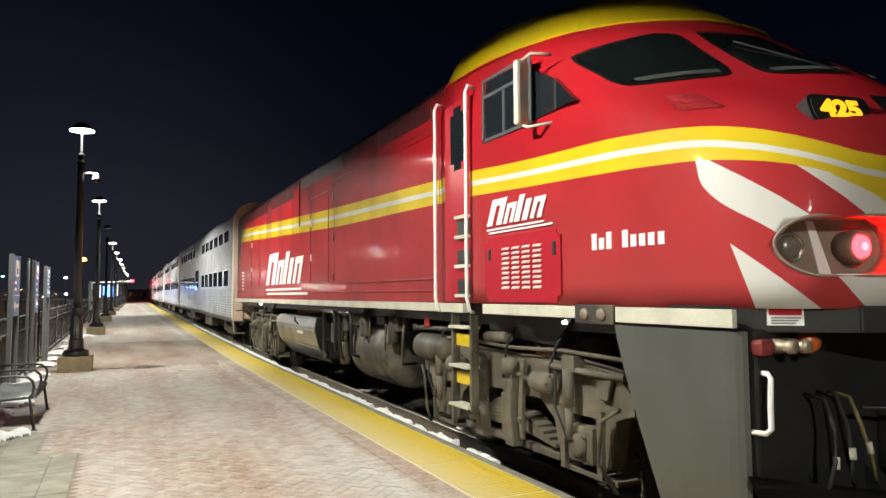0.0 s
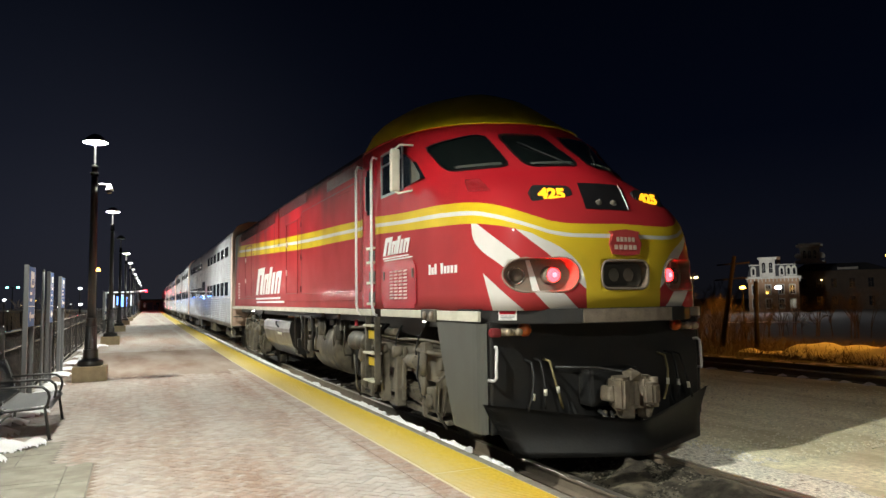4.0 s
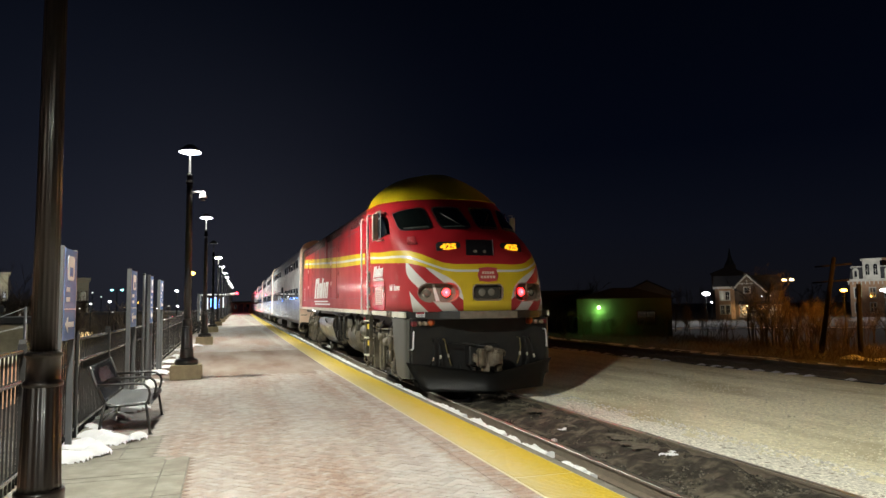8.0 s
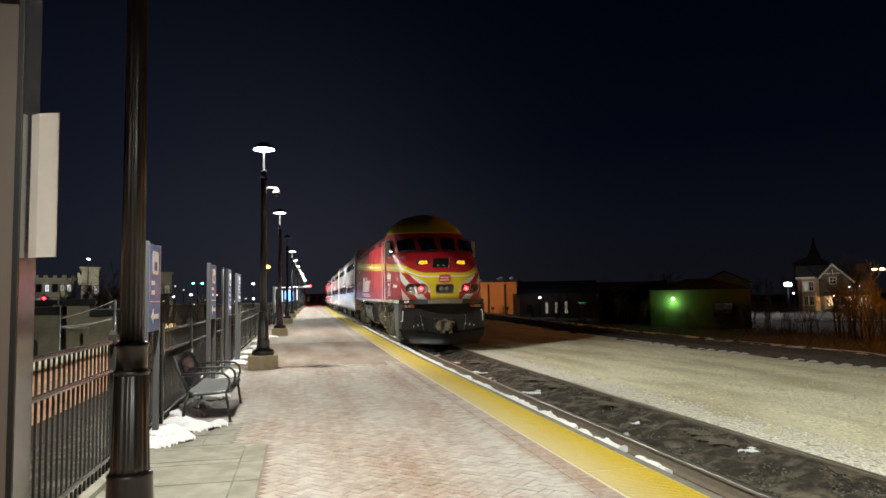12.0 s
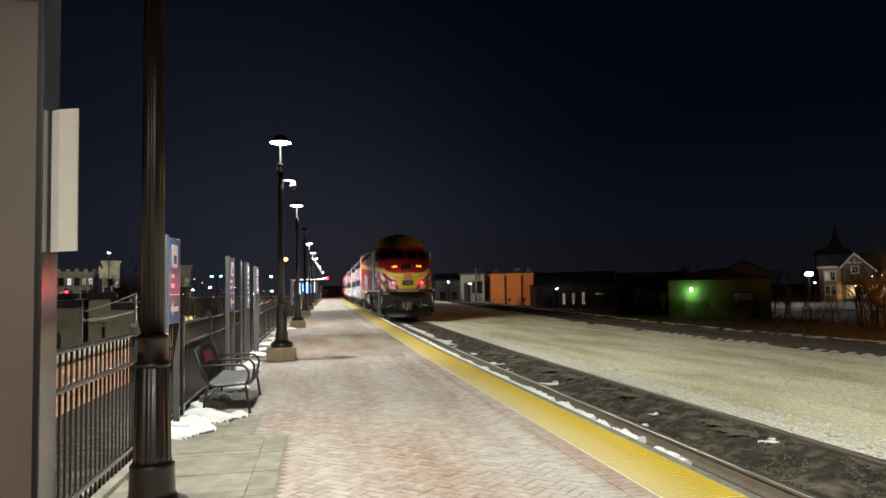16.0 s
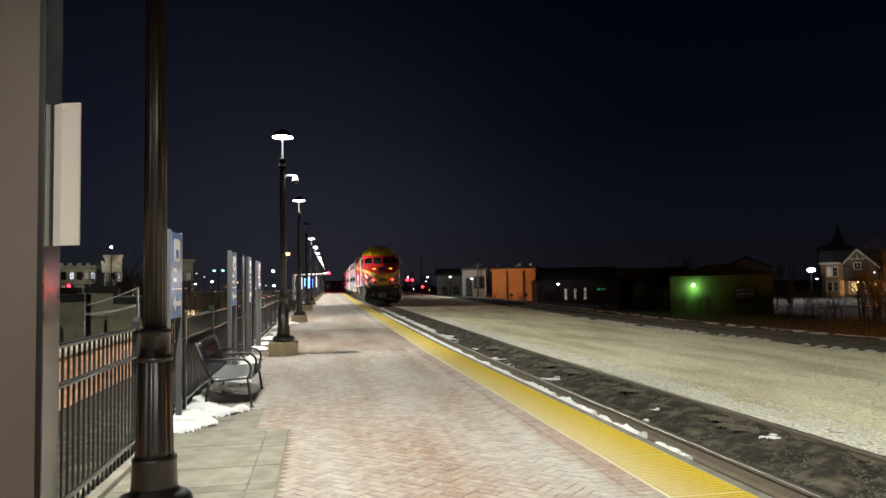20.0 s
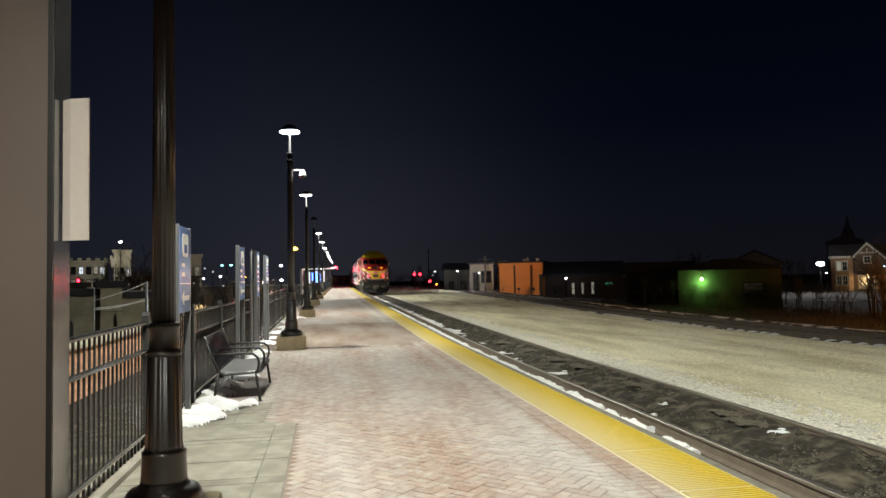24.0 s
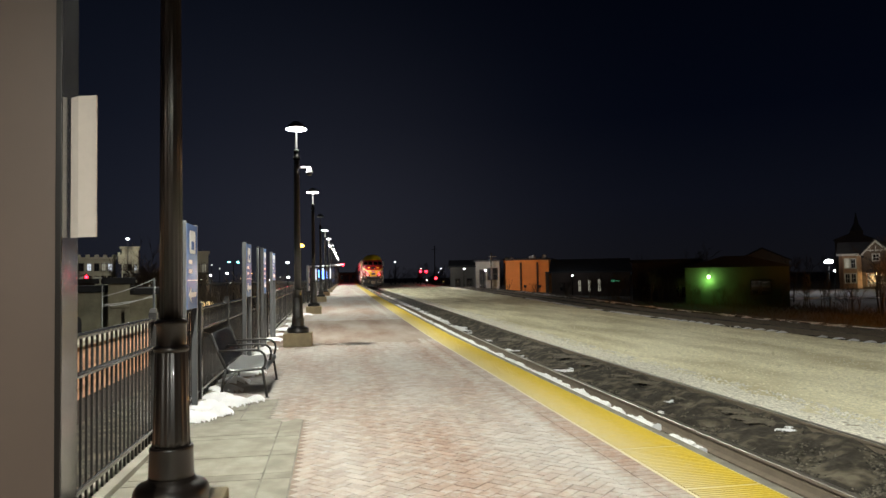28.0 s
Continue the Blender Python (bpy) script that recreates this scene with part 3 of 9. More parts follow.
def scatter_stones(name, label, mat, count, x0, x1, y0, y1, z, small, large, seed):
    """Loose stones too small to pick apart, joined in one mesh."""
    rnd = random.Random(seed)
    V, F = [], []
    for k in range(count):
        y = y0 + (y1 - y0) * rnd.random() ** 1.7
        x = rnd.uniform(x0, x1)
        r = rnd.uniform(small, large) * (0.6 + 0.4 * rnd.random())
        o = len(V)
        a = rnd.uniform(0, 6.28)
        for i in range(4):
            q = a + i * 1.57 + rnd.uniform(-.3, .3)
            V.append((x + r * math.cos(q), y + r * rnd.uniform(.7, 1.1) * math.sin(q), z(x, y) + r * rnd.uniform(-.1, .25)))
        V.append((x + rnd.uniform(-.3, .3) * r, y + rnd.uniform(-.3, .3) * r, z(x, y) + r * rnd.uniform(.5, .9)))
        V.append((x, y, z(x, y) - r * .6))
        for i in range(4):
            j = (i + 1) % 4
            F += [(o + i, o + j, o + 4), (o + j, o + i, o + 5)]
    me = bpy.data.meshes.new(name)
    me.from_pydata(V, [], F)
    me.materials.append(mat)
    return tagged(new(name, me), label, "stones", kind="stuff")


def lane_height(x, y):
    u = (x - 5.77) / (far_edge(y) - 5.77)
    return rise(y) - 0.40 + 0.05 * math.sin(math.pi * min(1, max(0, u))) + 0.10 * max(0.0, 1 - (x - 5.77) / 2.0)


scatter_stones("gravel_stones", "loose pale stones lying on the gravel lane", M["stone"], 17000, 5.9, 14.4, 6.0, 46.0, lane_height, 0.012, 0.036, 5)
scatter_stones("shoulder_stones", "pale crushed stones heaped along the far rail", M["stone_pale"], 6500, 5.80, 7.1, 6.0, 36.0, lane_height, 0.018, 0.042, 6)
scatter_stones("ballast_stones", "dark loose ballast stones between the rails", M["bed_stone"], 9000, 3.6, 5.60, 5.5, 26.0, lambda x, y: rise(y) - 0.39 + 0.125 * min(1, max(0, (x - 4.95) / 0.55)), 0.010, 0.032, 7)


def snow_heap(name, pts, label, height, seed, res=0.045):
    """A low lumpy heap of old snow over a rough blob outline made of discs (x, y, radius)."""
    x0, x1 = min(p[0] - p[2] for p in pts), max(p[0] + p[2] for p in pts)
    y0, y1 = min(p[1] - p[2] for p in pts), max(p[1] + p[2] for p in pts)
    nx, ny = int((x1 - x0) / res) + 1, int((y1 - y0) / res) + 1
    bm = bmesh.new()
    vs = {}
    for j in range(ny + 1):
        for i in range(nx + 1):
            x, y = x0 + i * res, y0 + j * res
            d = max((r - math.hypot(x - px, y - py)) / r for px, py, r in pts)
            k = min(1.0, 0.06 / res)
            d += 0.13 * noise.noise((x * 5 * k + seed, y * 5 * k, 0)) + 0.06 * noise.noise((x * 14 * k + seed, y * 14 * k, 2))
            if d > -0.02:
                h = height * min(1, max(0, d) * 1.6) ** .55 * (0.75 + 0.4 * noise.noise((x * 3 * k + seed, y * 3 * k, 7)))
                vs[i, j] = bm.verts.new((x, y, (h if d > 0.02 else -0.01) + (rise(y) if abs(x) < 20 else 0)))
    for (i, j), v in list(vs.items()):
        q = [vs.get(k) for k in ((i, j), (i + 1, j), (i + 1, j + 1), (i, j + 1))]
        if all(q):
            bm.faces.new(q).smooth = True
    bmesh.ops.delete(bm, geom=[v for v in bm.verts if not v.link_faces], context="VERTS")
    return name, bm, label


def place_snow(name, pts, label, height, seed, z, res=0.045, mat="snow", category="snow"):
    nm, bm, label = snow_heap(name, pts, label, height, seed, res)
    ob = new(nm, mesh_of(nm, bm, M[mat]))
    ob.location.z = z
    return tagged(ob, label, category, kind="stuff")


def snow_strip(name, label, x0, x1, y0, y1, z, height, cover, res, seed, grain=4.0, way=drift):
    """Thin broken snow: lumps where the noise rises over a level, cut ragged at the rim."""
    bm = bmesh.new()
    vs = {}
    nx, ny = int((x1 - x0) / res), int((y1 - y0) / res)
    for j in range(ny + 1):
        for i in range(nx + 1):
            x, y = x0 + i * res, y0 + j * res
            u = i / nx
            d = noise.noise((x * grain + seed, y * grain * .6, seed)) * .6 + noise.noise((x * min(grain * 3.3, .4 / res), y * min(grain * 3.3, .4 / res), seed + 4)) * .35 + cover - abs(u - .38) ** 2 * 2.2
            if d > 0:
                h = height * min(1, d * 5) * (.7 + .5 * noise.noise((x * min(17, .5 / res), y * min(17, .5 / res), seed)))
                vs[i, j] = bm.verts.new((x + way(y) + res * .4 * noise.noise((x * 60, y * 60, 1)), y + res * .4 * noise.noise((x * 60, y * 60, 9)), h + rise(y)))
    for (i, j) in list(vs):
        q = [vs.get(k) for k in ((i, j), (i + 1, j), (i + 1, j + 1), (i, j + 1))]
        if all(q):
            bm.faces.new(q)
    bmesh.ops.delete(bm, geom=[v for v in bm.verts if not v.link_faces], context="VERTS")
    rim = [e for e in bm.edges if e.is_boundary]
    down = bmesh.ops.extrude_edge_only(bm, edges=rim)["geom"]
    for v in down:
        if isinstance(v, bmesh.types.BMVert):
            v.co.z = rise(v.co.y) - height * .6
    ob = new(name, mesh_of(name, bm, M["snow"], False))
    ob.location.z = z
    return tagged(ob, label, "snow", kind="stuff")


def edge_snow():
    """Broken ridge of snow lying between the platform edge and the near rail."""
    lab = "ragged ridge of dirty white snow along the platform edge"
    for a, b, cover, res in ((6.2, 6.85, .10, .028), (7.3, 8.4, .26, .028), (8.55, 12.0, .34, .03), (12.0, 20.0, .36, .036), (20, 40, .40, .07), (40, 80, .42, .12)):
        snow_strip("snow_ridge", lab, 3.365, 3.72, a, b, -0.10, 0.055, cover, res, a)
    lab = "thin broken snow crust between the rails"
    for a, b, cover, res in ((14.5, 24, -.02, .05), (24, 44, .20, .07), (44, 75, .24, .12)):
        snow_strip("snow_patch", lab, 4.25, 5.15, a, b, -0.362, 0.022, cover, res, a + 50, 1.6)
    for x, y, r in ((4.94, 11.7, .13), (5.40, 7.55, .10), (4.86, 13.9, .20), (4.6, 9.3, .08), (5.1, 9.9, .07)):
        place_snow("snow_scrap", [(x, y, r), (x + r * .9, y + r * 1.1, r * .7), (x - r, y + r * .5, r * .6)], "ragged scrap of snow between the rails", .03, x * 9, -.385 + .125 * min(1, max(0, (x - 4.95) / .55)), .022)
    for x, y, r in ((5.38, 8.1, .20), (5.42, 8.7, .16), (5.40, 11.4, .20), (5.36, 12.2, .16), (5.42, 13.9, .24), (5.42, 15.3, .26), (5.2, 14.6, .2), (5.4, 17.5, .26), (5.3, 20, .3), (4.4, 12.6, .14), (5.3, 9.9, .13)):
        place_snow("dry_silt", [(x, y, r), (x - r * .4, y + r * 1.3, r * .8), (x + r * .3, y - r, r * .7), (x - r, y - r * .3, r * .5)], "pale crust of dry silt by the rail", .022, x * 7 + y, -.378 + .125 * min(1, max(0, (x - 4.95) / .55)), .035, "silt", "silt")
    rnd = random.Random(14)
    bm = bmesh.new()
    y = 9.2
    while y < 52:
        if rnd.random() < .8:
            x, w, h = far_edge(y) + rnd.uniform(-.02, .10), rnd.uniform(.15, .24), rnd.uniform(.05, .075)
            rows = []
            for j in range(5):
                v = -1 + j / 2
                rows.append([(x + w * u * (1 - .25 * v * v), y + h * 1.6 * v * (1 - .2 * u * u), .055 * (1 - u * u) * (1 - v * v) + rise(y) + .02 * noise.noise((x * 9 + u * 2, y * 9 + v, 0))) for u in (-1, -.6, 0, .6, 1)])
            grid(bm, rows)
        y += .56
    ob = new("snow_caps", mesh_of("snow_caps", bm, M["snow"], False))
    ob.location.z = -0.395
    tagged(ob, "row of small snow caps on the ends of the far ties", "snow", kind="stuff")
    snow_strip("snow_strip", "strip of old snow behind the far track", 3.7, 4.9, 12, 75, -0.50, 0.05, .42, .12, 8.0, .8, far_edge)


edge_snow()
place_snow("snow_heap", [(-1.62, 8.55, 0.26), (-1.38, 8.75, 0.18), (-1.65, 9.2, 0.28), (-1.3, 9.45, 0.24), (-1.05, 9.6, 0.14), (-1.6, 9.9, 0.26)], "heap of old white snow beside the bench", 0.13, 1.0, -0.004, 0.024)
place_snow("snow_heap", [(-1.62, 10.6, 0.3), (-1.6, 11.4, 0.3), (-1.45, 12.3, 0.34), (-1.6, 13.2, 0.3), (-1.5, 14.4, 0.32), (-1.55, 15.4, 0.3), (-1.5, 16.4, 0.28)], "bank of old white snow along the fence", 0.14, 6.0, -0.004, 0.06)
place_snow("snow_heap", [(-1.55, 18.6, 0.35), (-1.5, 20, 0.3), (-1.55, 22, 0.35), (-1.45, 24, 0.3), (-1.5, 27, 0.35), (-1.3, 29.8, 0.5)], "bank of old white snow along the fence", 0.14, 9.0, -0.004, 0.08)

# ---------- locomotive (its own space: x across, y back from the front lamps, z up from the rail) ----------
VEHICLES, WHEELS = [], []


def livery():
    """Red paint with a yellow-white-yellow band, a yellow front panel and white slanted nose bars, laid out in the locomotive's own space."""
    m = bpy.data.materials.new("loco_livery")
    m.use_nodes = True
    n, l = m.node_tree.nodes, m.node_tree.links
    b = n["Principled BSDF"]
    t = n.new("ShaderNodeTexCoord")
    s = n.new("ShaderNodeSeparateXYZ")
    l.new(t.outputs["Object"], s.inputs[0])
    X, Y, Z = s.outputs

    def op(kind, a, c=None, d=None):
        k = n.new("ShaderNodeMath")
        k.operation = kind
        for i, v in enumerate((a, c, d)):
            if v is None:
                continue
            if isinstance(v, (int, float)):
                k.inputs[i].default_value = v
            else:
                l.new(v, k.inputs[i])
        return k.outputs[0]

    def curve(x, lo, hi, points, vlo, vhi):
        """A broken line through points of (x, value)."""
        f = n.new("ShaderNodeFloatCurve")
        c = f.mapping.curves[0]
        pts = [((px - lo) / (hi - lo), (v - vlo) / (vhi - vlo)) for px, v in points]
        c.points[0].location, c.points[1].location = pts[0], pts[-1]
        for p in pts[1:-1]:
            c.points.new(*p)
        for p in c.points:
            p.handle_type = "AUTO_CLAMPED"
        f.mapping.update()
        r = n.new("ShaderNodeMapRange")
        r.inputs["From Min"].default_value, r.inputs["From Max"].default_value = lo, hi
        l.new(x, r.inputs["Value"])
        l.new(r.outputs[0], f.inputs["Value"])
        return op("MULTIPLY_ADD", f.outputs[0], vhi - vlo, vlo)

    def above(a, c):
        """1 where a > c, with a soft paint edge."""
        return op("MULTIPLY_ADD", op("SUBTRACT", a, c), 250.0, 0.5)

    def both(*v):
        r = v[0]
        for k in v[1:]:  # smallest of all
            r = op("MINIMUM", r, k)
        c = n.new("ShaderNodeClamp")
        l.new(r, c.inputs[0])
        return c.outputs[0]

    ax = op("ABSOLUTE", X)
    q = op("ADD", op("ADD", Y, ax), -1.5)
    u = op("MULTIPLY_ADD", Y, 0.8, ax)
    top = curve(q, -2, 20, [(-2, 2.69), (-1.04, 2.67), (-0.75, 2.69), (-0.5, 2.745), (-0.13, 2.84), (0.27, 2.93), (0.7, 2.99), (1.4, 3.03), (2.57, 3.075), (4.2, 3.18), (9, 3.38), (11.6, 3.5), (20, 3.92)], 2, 4)
    low = curve(q, -2, 20, [(-2, 2.45), (-1.04, 2.46), (-0.75, 2.49), (-0.49, 2.55), (-0.13, 2.63), (0.26, 2.69), (0.7, 2.733), (1.4, 2.764), (2.57, 2.82), (4.2, 2.90), (9, 3.04), (11.6, 3.15), (20, 3.52)], 2, 4)
    wide = op("SUBTRACT", top, low)
    part_up = curve(q, -2, 20, [(-2, 0.30), (-0.4, 0.28), (0.2, 0.33), (0.7, 0.39), (2.0, 0.40), (20, 0.40)], 0, 1)
    w0 = op("ADD", op("MULTIPLY", wide, part_up), low)
    w1 = op("MULTIPLY_ADD", wide, 0.20, w0)
    on_body = above(19.65, op("MULTIPLY_ADD", Z, -0.35, op("ADD", Y, 1.25)))
    band = both(above(Z, low), above(top, Z), on_body)
    line = both(above(Z, w0), above(w1, Z), above(19.15, op("MULTIPLY_ADD", Z, -0.35, op("ADD", Y, 1.25))))
    fold = both(above(Z, low), above(op("ADD", top, 0.40), Z), on_body, above(op("MULTIPLY_ADD", Z, -0.35, op("ADD", Y, 1.25)), 19.12))
    bib = both(above(curve(Z, 1.5, 3.0, [(1.5, 0.38), (1.97, 0.38), (2.09, 0.40), (2.224, 0.46), (2.395, 0.68), (2.543, 1.03), (3.0, 2.0)], 0, 2), u), above(top, Z))
    rim = both(above(curve(Z, 1.5, 3.0, [(1.5, -0.3), (1.97, 0.39), (2.294, 0.80), (2.576, 1.235), (3.0, 1.85)], -0.5, 2.5), u), above(low, Z))
    bar_a = both(above(curve(Z, 1.5, 3.0, [(1.5, 0.52), (1.774, 0.883), (1.93, 1.059), (2.2, 1.47), (2.514, 1.945), (2.715, 2.01), (3.0, 2.03)], 0, 2.5), u), above(u, curve(Z, 1.5, 3.0, [(1.5, 0.12), (1.769, 0.51), (1.936, 0.69), (2.293, 1.22), (2.695, 1.872), (3.0, 2.37)], 0, 2.5)), above(low, Z))
    bar_b = both(above(u, op("MULTIPLY_ADD", Z, 1.463, -1.35)), above(op("MULTIPLY_ADD", Z, 0.375, 0.992), u), above(low, Z))
    roof = both(above(Z, curve(Y, 0, 6, [(0, 4.12), (1.5, 4.20), (1.87, 4.217), (2.37, 4.24), (3.04, 4.275), (3.76, 4.305), (4.53, 4.30), (6, 4.30)], 3, 5)), above(4.5, Y))

    def lay(under, colour, fac):
        k = n.new("ShaderNodeMix")
        k.data_type = "RGBA"
        if isinstance(under, tuple):
            k.inputs["A"].default_value = under
        else:
            l.new(under, k.inputs["A"])
        k.inputs["B"].default_value = colour
        l.new(fac, k.inputs["Factor"])
        return k.outputs["Result"]

    red, yel, whi = (0.375, 0.011, 0.018, 1), (0.62, 0.45, 0.008, 1), (0.60, 0.59, 0.56, 1)
    c = lay(red, whi, bar_a)
    c = lay(c, whi, bar_b)
    c = lay(c, whi, rim)
    c = lay(c, yel, bib)
    c = lay(c, yel, band)
    c = lay(c, yel, fold)
    c = lay(c, whi, line)
    c = lay(c, yel, roof)
    # road dirt and soot
    nz = n.new("ShaderNodeTexNoise")
    nz.inputs["Scale"].default_value, nz.inputs["Detail"].default_value = 1.4, 7
    l.new(t.outputs["Object"], nz.inputs["Vector"])
    soot = n.new("ShaderNodeMapRange")
    soot.inputs["From Min"].default_value, soot.inputs["From Max"].default_value = 0.42, 0.8
    soot.inputs["To Max"].default_value = 0.28
    l.new(nz.outputs["Fac"], soot.inputs["Value"])
    c = lay(c, (0.10, 0.035, 0.035, 1), soot.outputs[0])
    # pale, less saturated tint over the lower sides, broken up by noise
    pale = n.new("ShaderNodeMapRange")
    pale.inputs["From Min"].default_value, pale.inputs["From Max"].default_value = 3.3, 1.7
    pale.inputs["To Max"].default_value = 0.10
    l.new(op("MULTIPLY_ADD", nz.outputs["Fac"], 1.2, op("ADD", Z, -0.6)), pale.inputs["Value"])
    c = lay(c, (0.42, 0.34, 0.30, 1), pale.outputs[0])
    # dark vertical streaks on the upper hood behind the cab, stronger higher up
    mp = n.new("ShaderNodeMapping")
    mp.inputs["Scale"].default_value = (1.0, 1.0, 0.10)
    l.new(t.outputs["Object"], mp.inputs["Vector"])
    st = n.new("ShaderNodeTexNoise")
    st.inputs["Scale"].default_value, st.inputs["Detail"].default_value = 0.9, 5
    l.new(mp.outputs["Vector"], st.inputs["Vector"])
    hood_streaks = op("MULTIPLY", op("MULTIPLY_ADD", st.outputs["Fac"], 5.0, -2.3), op("MULTIPLY", op("ADD", Z, -2.6), 0.75))
    c = lay(c, (0.075, 0.022, 0.024, 1), op("MULTIPLY", both(above(Y, 4.52), hood_streaks), 0.75))
    # darkening along the top and the rear of the hood
    top_dark = op("MULTIPLY", op("ADD", op("MULTIPLY_ADD", nz.outputs["Fac"], 0.5, Z), -4.28), 4.0)
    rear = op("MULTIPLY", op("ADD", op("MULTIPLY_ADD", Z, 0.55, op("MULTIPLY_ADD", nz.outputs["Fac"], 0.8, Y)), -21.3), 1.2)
    c = lay(c, (0.018, 0.012, 0.012, 1), both(above(Y, 4.55), op("MAXIMUM", top_dark, rear)))
    l.new(c, b.inputs["Base Color"])
    rr = n.new("ShaderNodeMapRange")
    rr.inputs["To Min"].default_value, rr.inputs["To Max"].default_value = 0.32, 0.52
    l.new(nz.outputs["Fac"], rr.inputs["Value"])
    l.new(rr.outputs[0], b.inputs["Roughness"])
    b.inputs["Specular IOR Level"].default_value = 0.05
    b.inputs["Coat Weight"].default_value = 0.07
    b.inputs["Coat Roughness"].default_value = 0.07
    wave = n.new("ShaderNodeTexNoise")
    wave.inputs["Scale"].default_value, wave.inputs["Detail"].default_value = 2.6, 3
    l.new(t.outputs["Object"], wave.inputs["Vector"])
    dent = n.new("ShaderNodeBump")
    dent.inputs["Strength"].default_value, dent.inputs["Distance"].default_value = 0.35, 0.02
    l.new(wave.outputs["Fac"], dent.inputs["Height"])
    l.new(dent.outputs["Normal"], b.inputs["Coat Normal"])
    return m


M["gasket"] = material("window_gasket", (0.02, 0.012, 0.012), 0.5, vary=0.2, scale=8, fine=60, bump=0.05)
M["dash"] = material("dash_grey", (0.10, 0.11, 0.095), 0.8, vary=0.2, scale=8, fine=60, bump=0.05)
M["cab_glass"] = glass("cab_glass", (0.010, 0.014, 0.013), 0.05)
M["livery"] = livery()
M["bracket_red"] = material("bracket_red", (0.16, 0.02, 0.022), 0.5, vary=0.2, scale=8, fine=60, bump=0.1)
M["hose_brass"] = material("worn_brass", (0.36, 0.30, 0.22), 0.4, 0.5, vary=0.3, scale=14, fine=70, bump=0.15)
M["emblem_cream"] = material("emblem_cream", (0.62, 0.48, 0.40), 0.6)
M["hatch_black"] = material("hatch_black", (0.012, 0.011, 0.012), 0.35, vary=0.3, scale=6, fine=50, bump=0.05)
M["hose_olive"] = material("worn_hose", (0.16, 0.13, 0.055), 0.6, vary=0.3, scale=20, fine=90, bump=0.2)
M["hl_lens"] = glass("smoky_lens", (0.06, 0.055, 0.045), 0.15)
# pale colour stands in for light caught on the red louvres' lips
M["louvre"] = material("louvre_lit_pale", (0.72, 0.52, 0.48), 0.35, vary=0.15, scale=10, fine=60, bump=0.03)
M["seam"] = material("seam_red", (0.20, 0.016, 0.02), 0.5, vary=0.2, scale=8, fine=60, bump=0.03)
M["niche"] = material("niche_red", (0.50, 0.025, 0.035), 0.6, vary=0.08, scale=6, fine=60, bump=0.03)

# half plans of the nose at rising heights: (distance off the middle, way back)
NOSE = [
    (1.74, [(0, -.18), (.5, -.15), (.9, -.06), (1.20, .06), (1.41, .32), (1.50, .72), (1.54, 1.4), (1.55, 4.5)]),
    (2.30, [(0, -.20), (.5, -.17), (.9, -.06), (1.20, .10), (1.41, .42), (1.495, .80), (1.54, 1.5), (1.55, 4.5)]),
    (2.72, [(0, -.13), (.5, -.10), (.9, .0), (1.20, .21), (1.40, .60), (1.48, .97), (1.54, 1.6), (1.55, 4.5)]),
    (3.05, [(0, .10), (.45, .165), (.88, .315), (1.18, .54), (1.38, .90), (1.48, 1.27), (1.54, 1.9), (1.55, 4.5)]),
    (3.42, [(0, .46), (.4, .58), (.76, .86), (1.12, 1.14), (1.36, 1.46), (1.48, 1.80), (1.54, 2.4), (1.55, 4.5)]),
    (3.95, [(0, 1.22), (.45, 1.29), (.83, 1.45), (1.12, 1.75), (1.34, 2.18), (1.45, 2.65), (1.50, 3.2), (1.54, 4.5)]),
    (4.24, [(0, 1.60), (.4, 1.66), (.79, 1.87), (1.05, 2.12), (1.25, 2.5), (1.38, 2.95), (1.45, 3.6), (1.49, 4.5)]),
    (4.54, [(0, 2.0), (0.335, 2.06), (0.65, 2.25), (0.907, 2.5), (1.108, 2.85), (1.251, 3.3), (1.337, 3.85), (1.365, 4.5)]),
    (4.80, [(0, 2.4), (0.27, 2.46), (0.522, 2.65), (0.72, 2.92), (0.909, 3.25), (1.034, 3.62), (1.107, 4.05), (1.134, 4.5)]),
    (5.02, [(0, 2.95), (0.137, 2.98), (0.293, 3.1), (0.43, 3.3), (0.585, 3.55), (0.696, 3.85), (0.774, 4.15), (0.809, 4.5)]),
    (5.13, [(0, 3.6), (.05, 3.62), (.10, 3.68), (.15, 3.78), (.22, 3.9), (.30, 4.05), (.37, 4.25), (.42, 4.5)]),
]


def smooth_plan(pts, k):
    """More points on a half plan."""
    out = []
    for i in range(len(pts) - 1):
        p0, p1, p2, p3 = (Vector(pts[max(0, min(len(pts) - 1, i + d))]) for d in (-1, 0, 1, 2))
        if i == 0:
            p0 = Vector((-pts[1][0], pts[1][1]))
        for j in range(k):
            s = j / k
            a = p1 + 0.5 * s * ((p2 - p0) + s * ((2 * p0 - 5 * p1 + 4 * p2 - p3) + s * (3 * (p1 - p2) + p3 - p0)))
            if i == len(pts) - 2:
                a = p1.lerp(p2, s)
            out.append(a)
    out.append(Vector(pts[-1]))
    return out


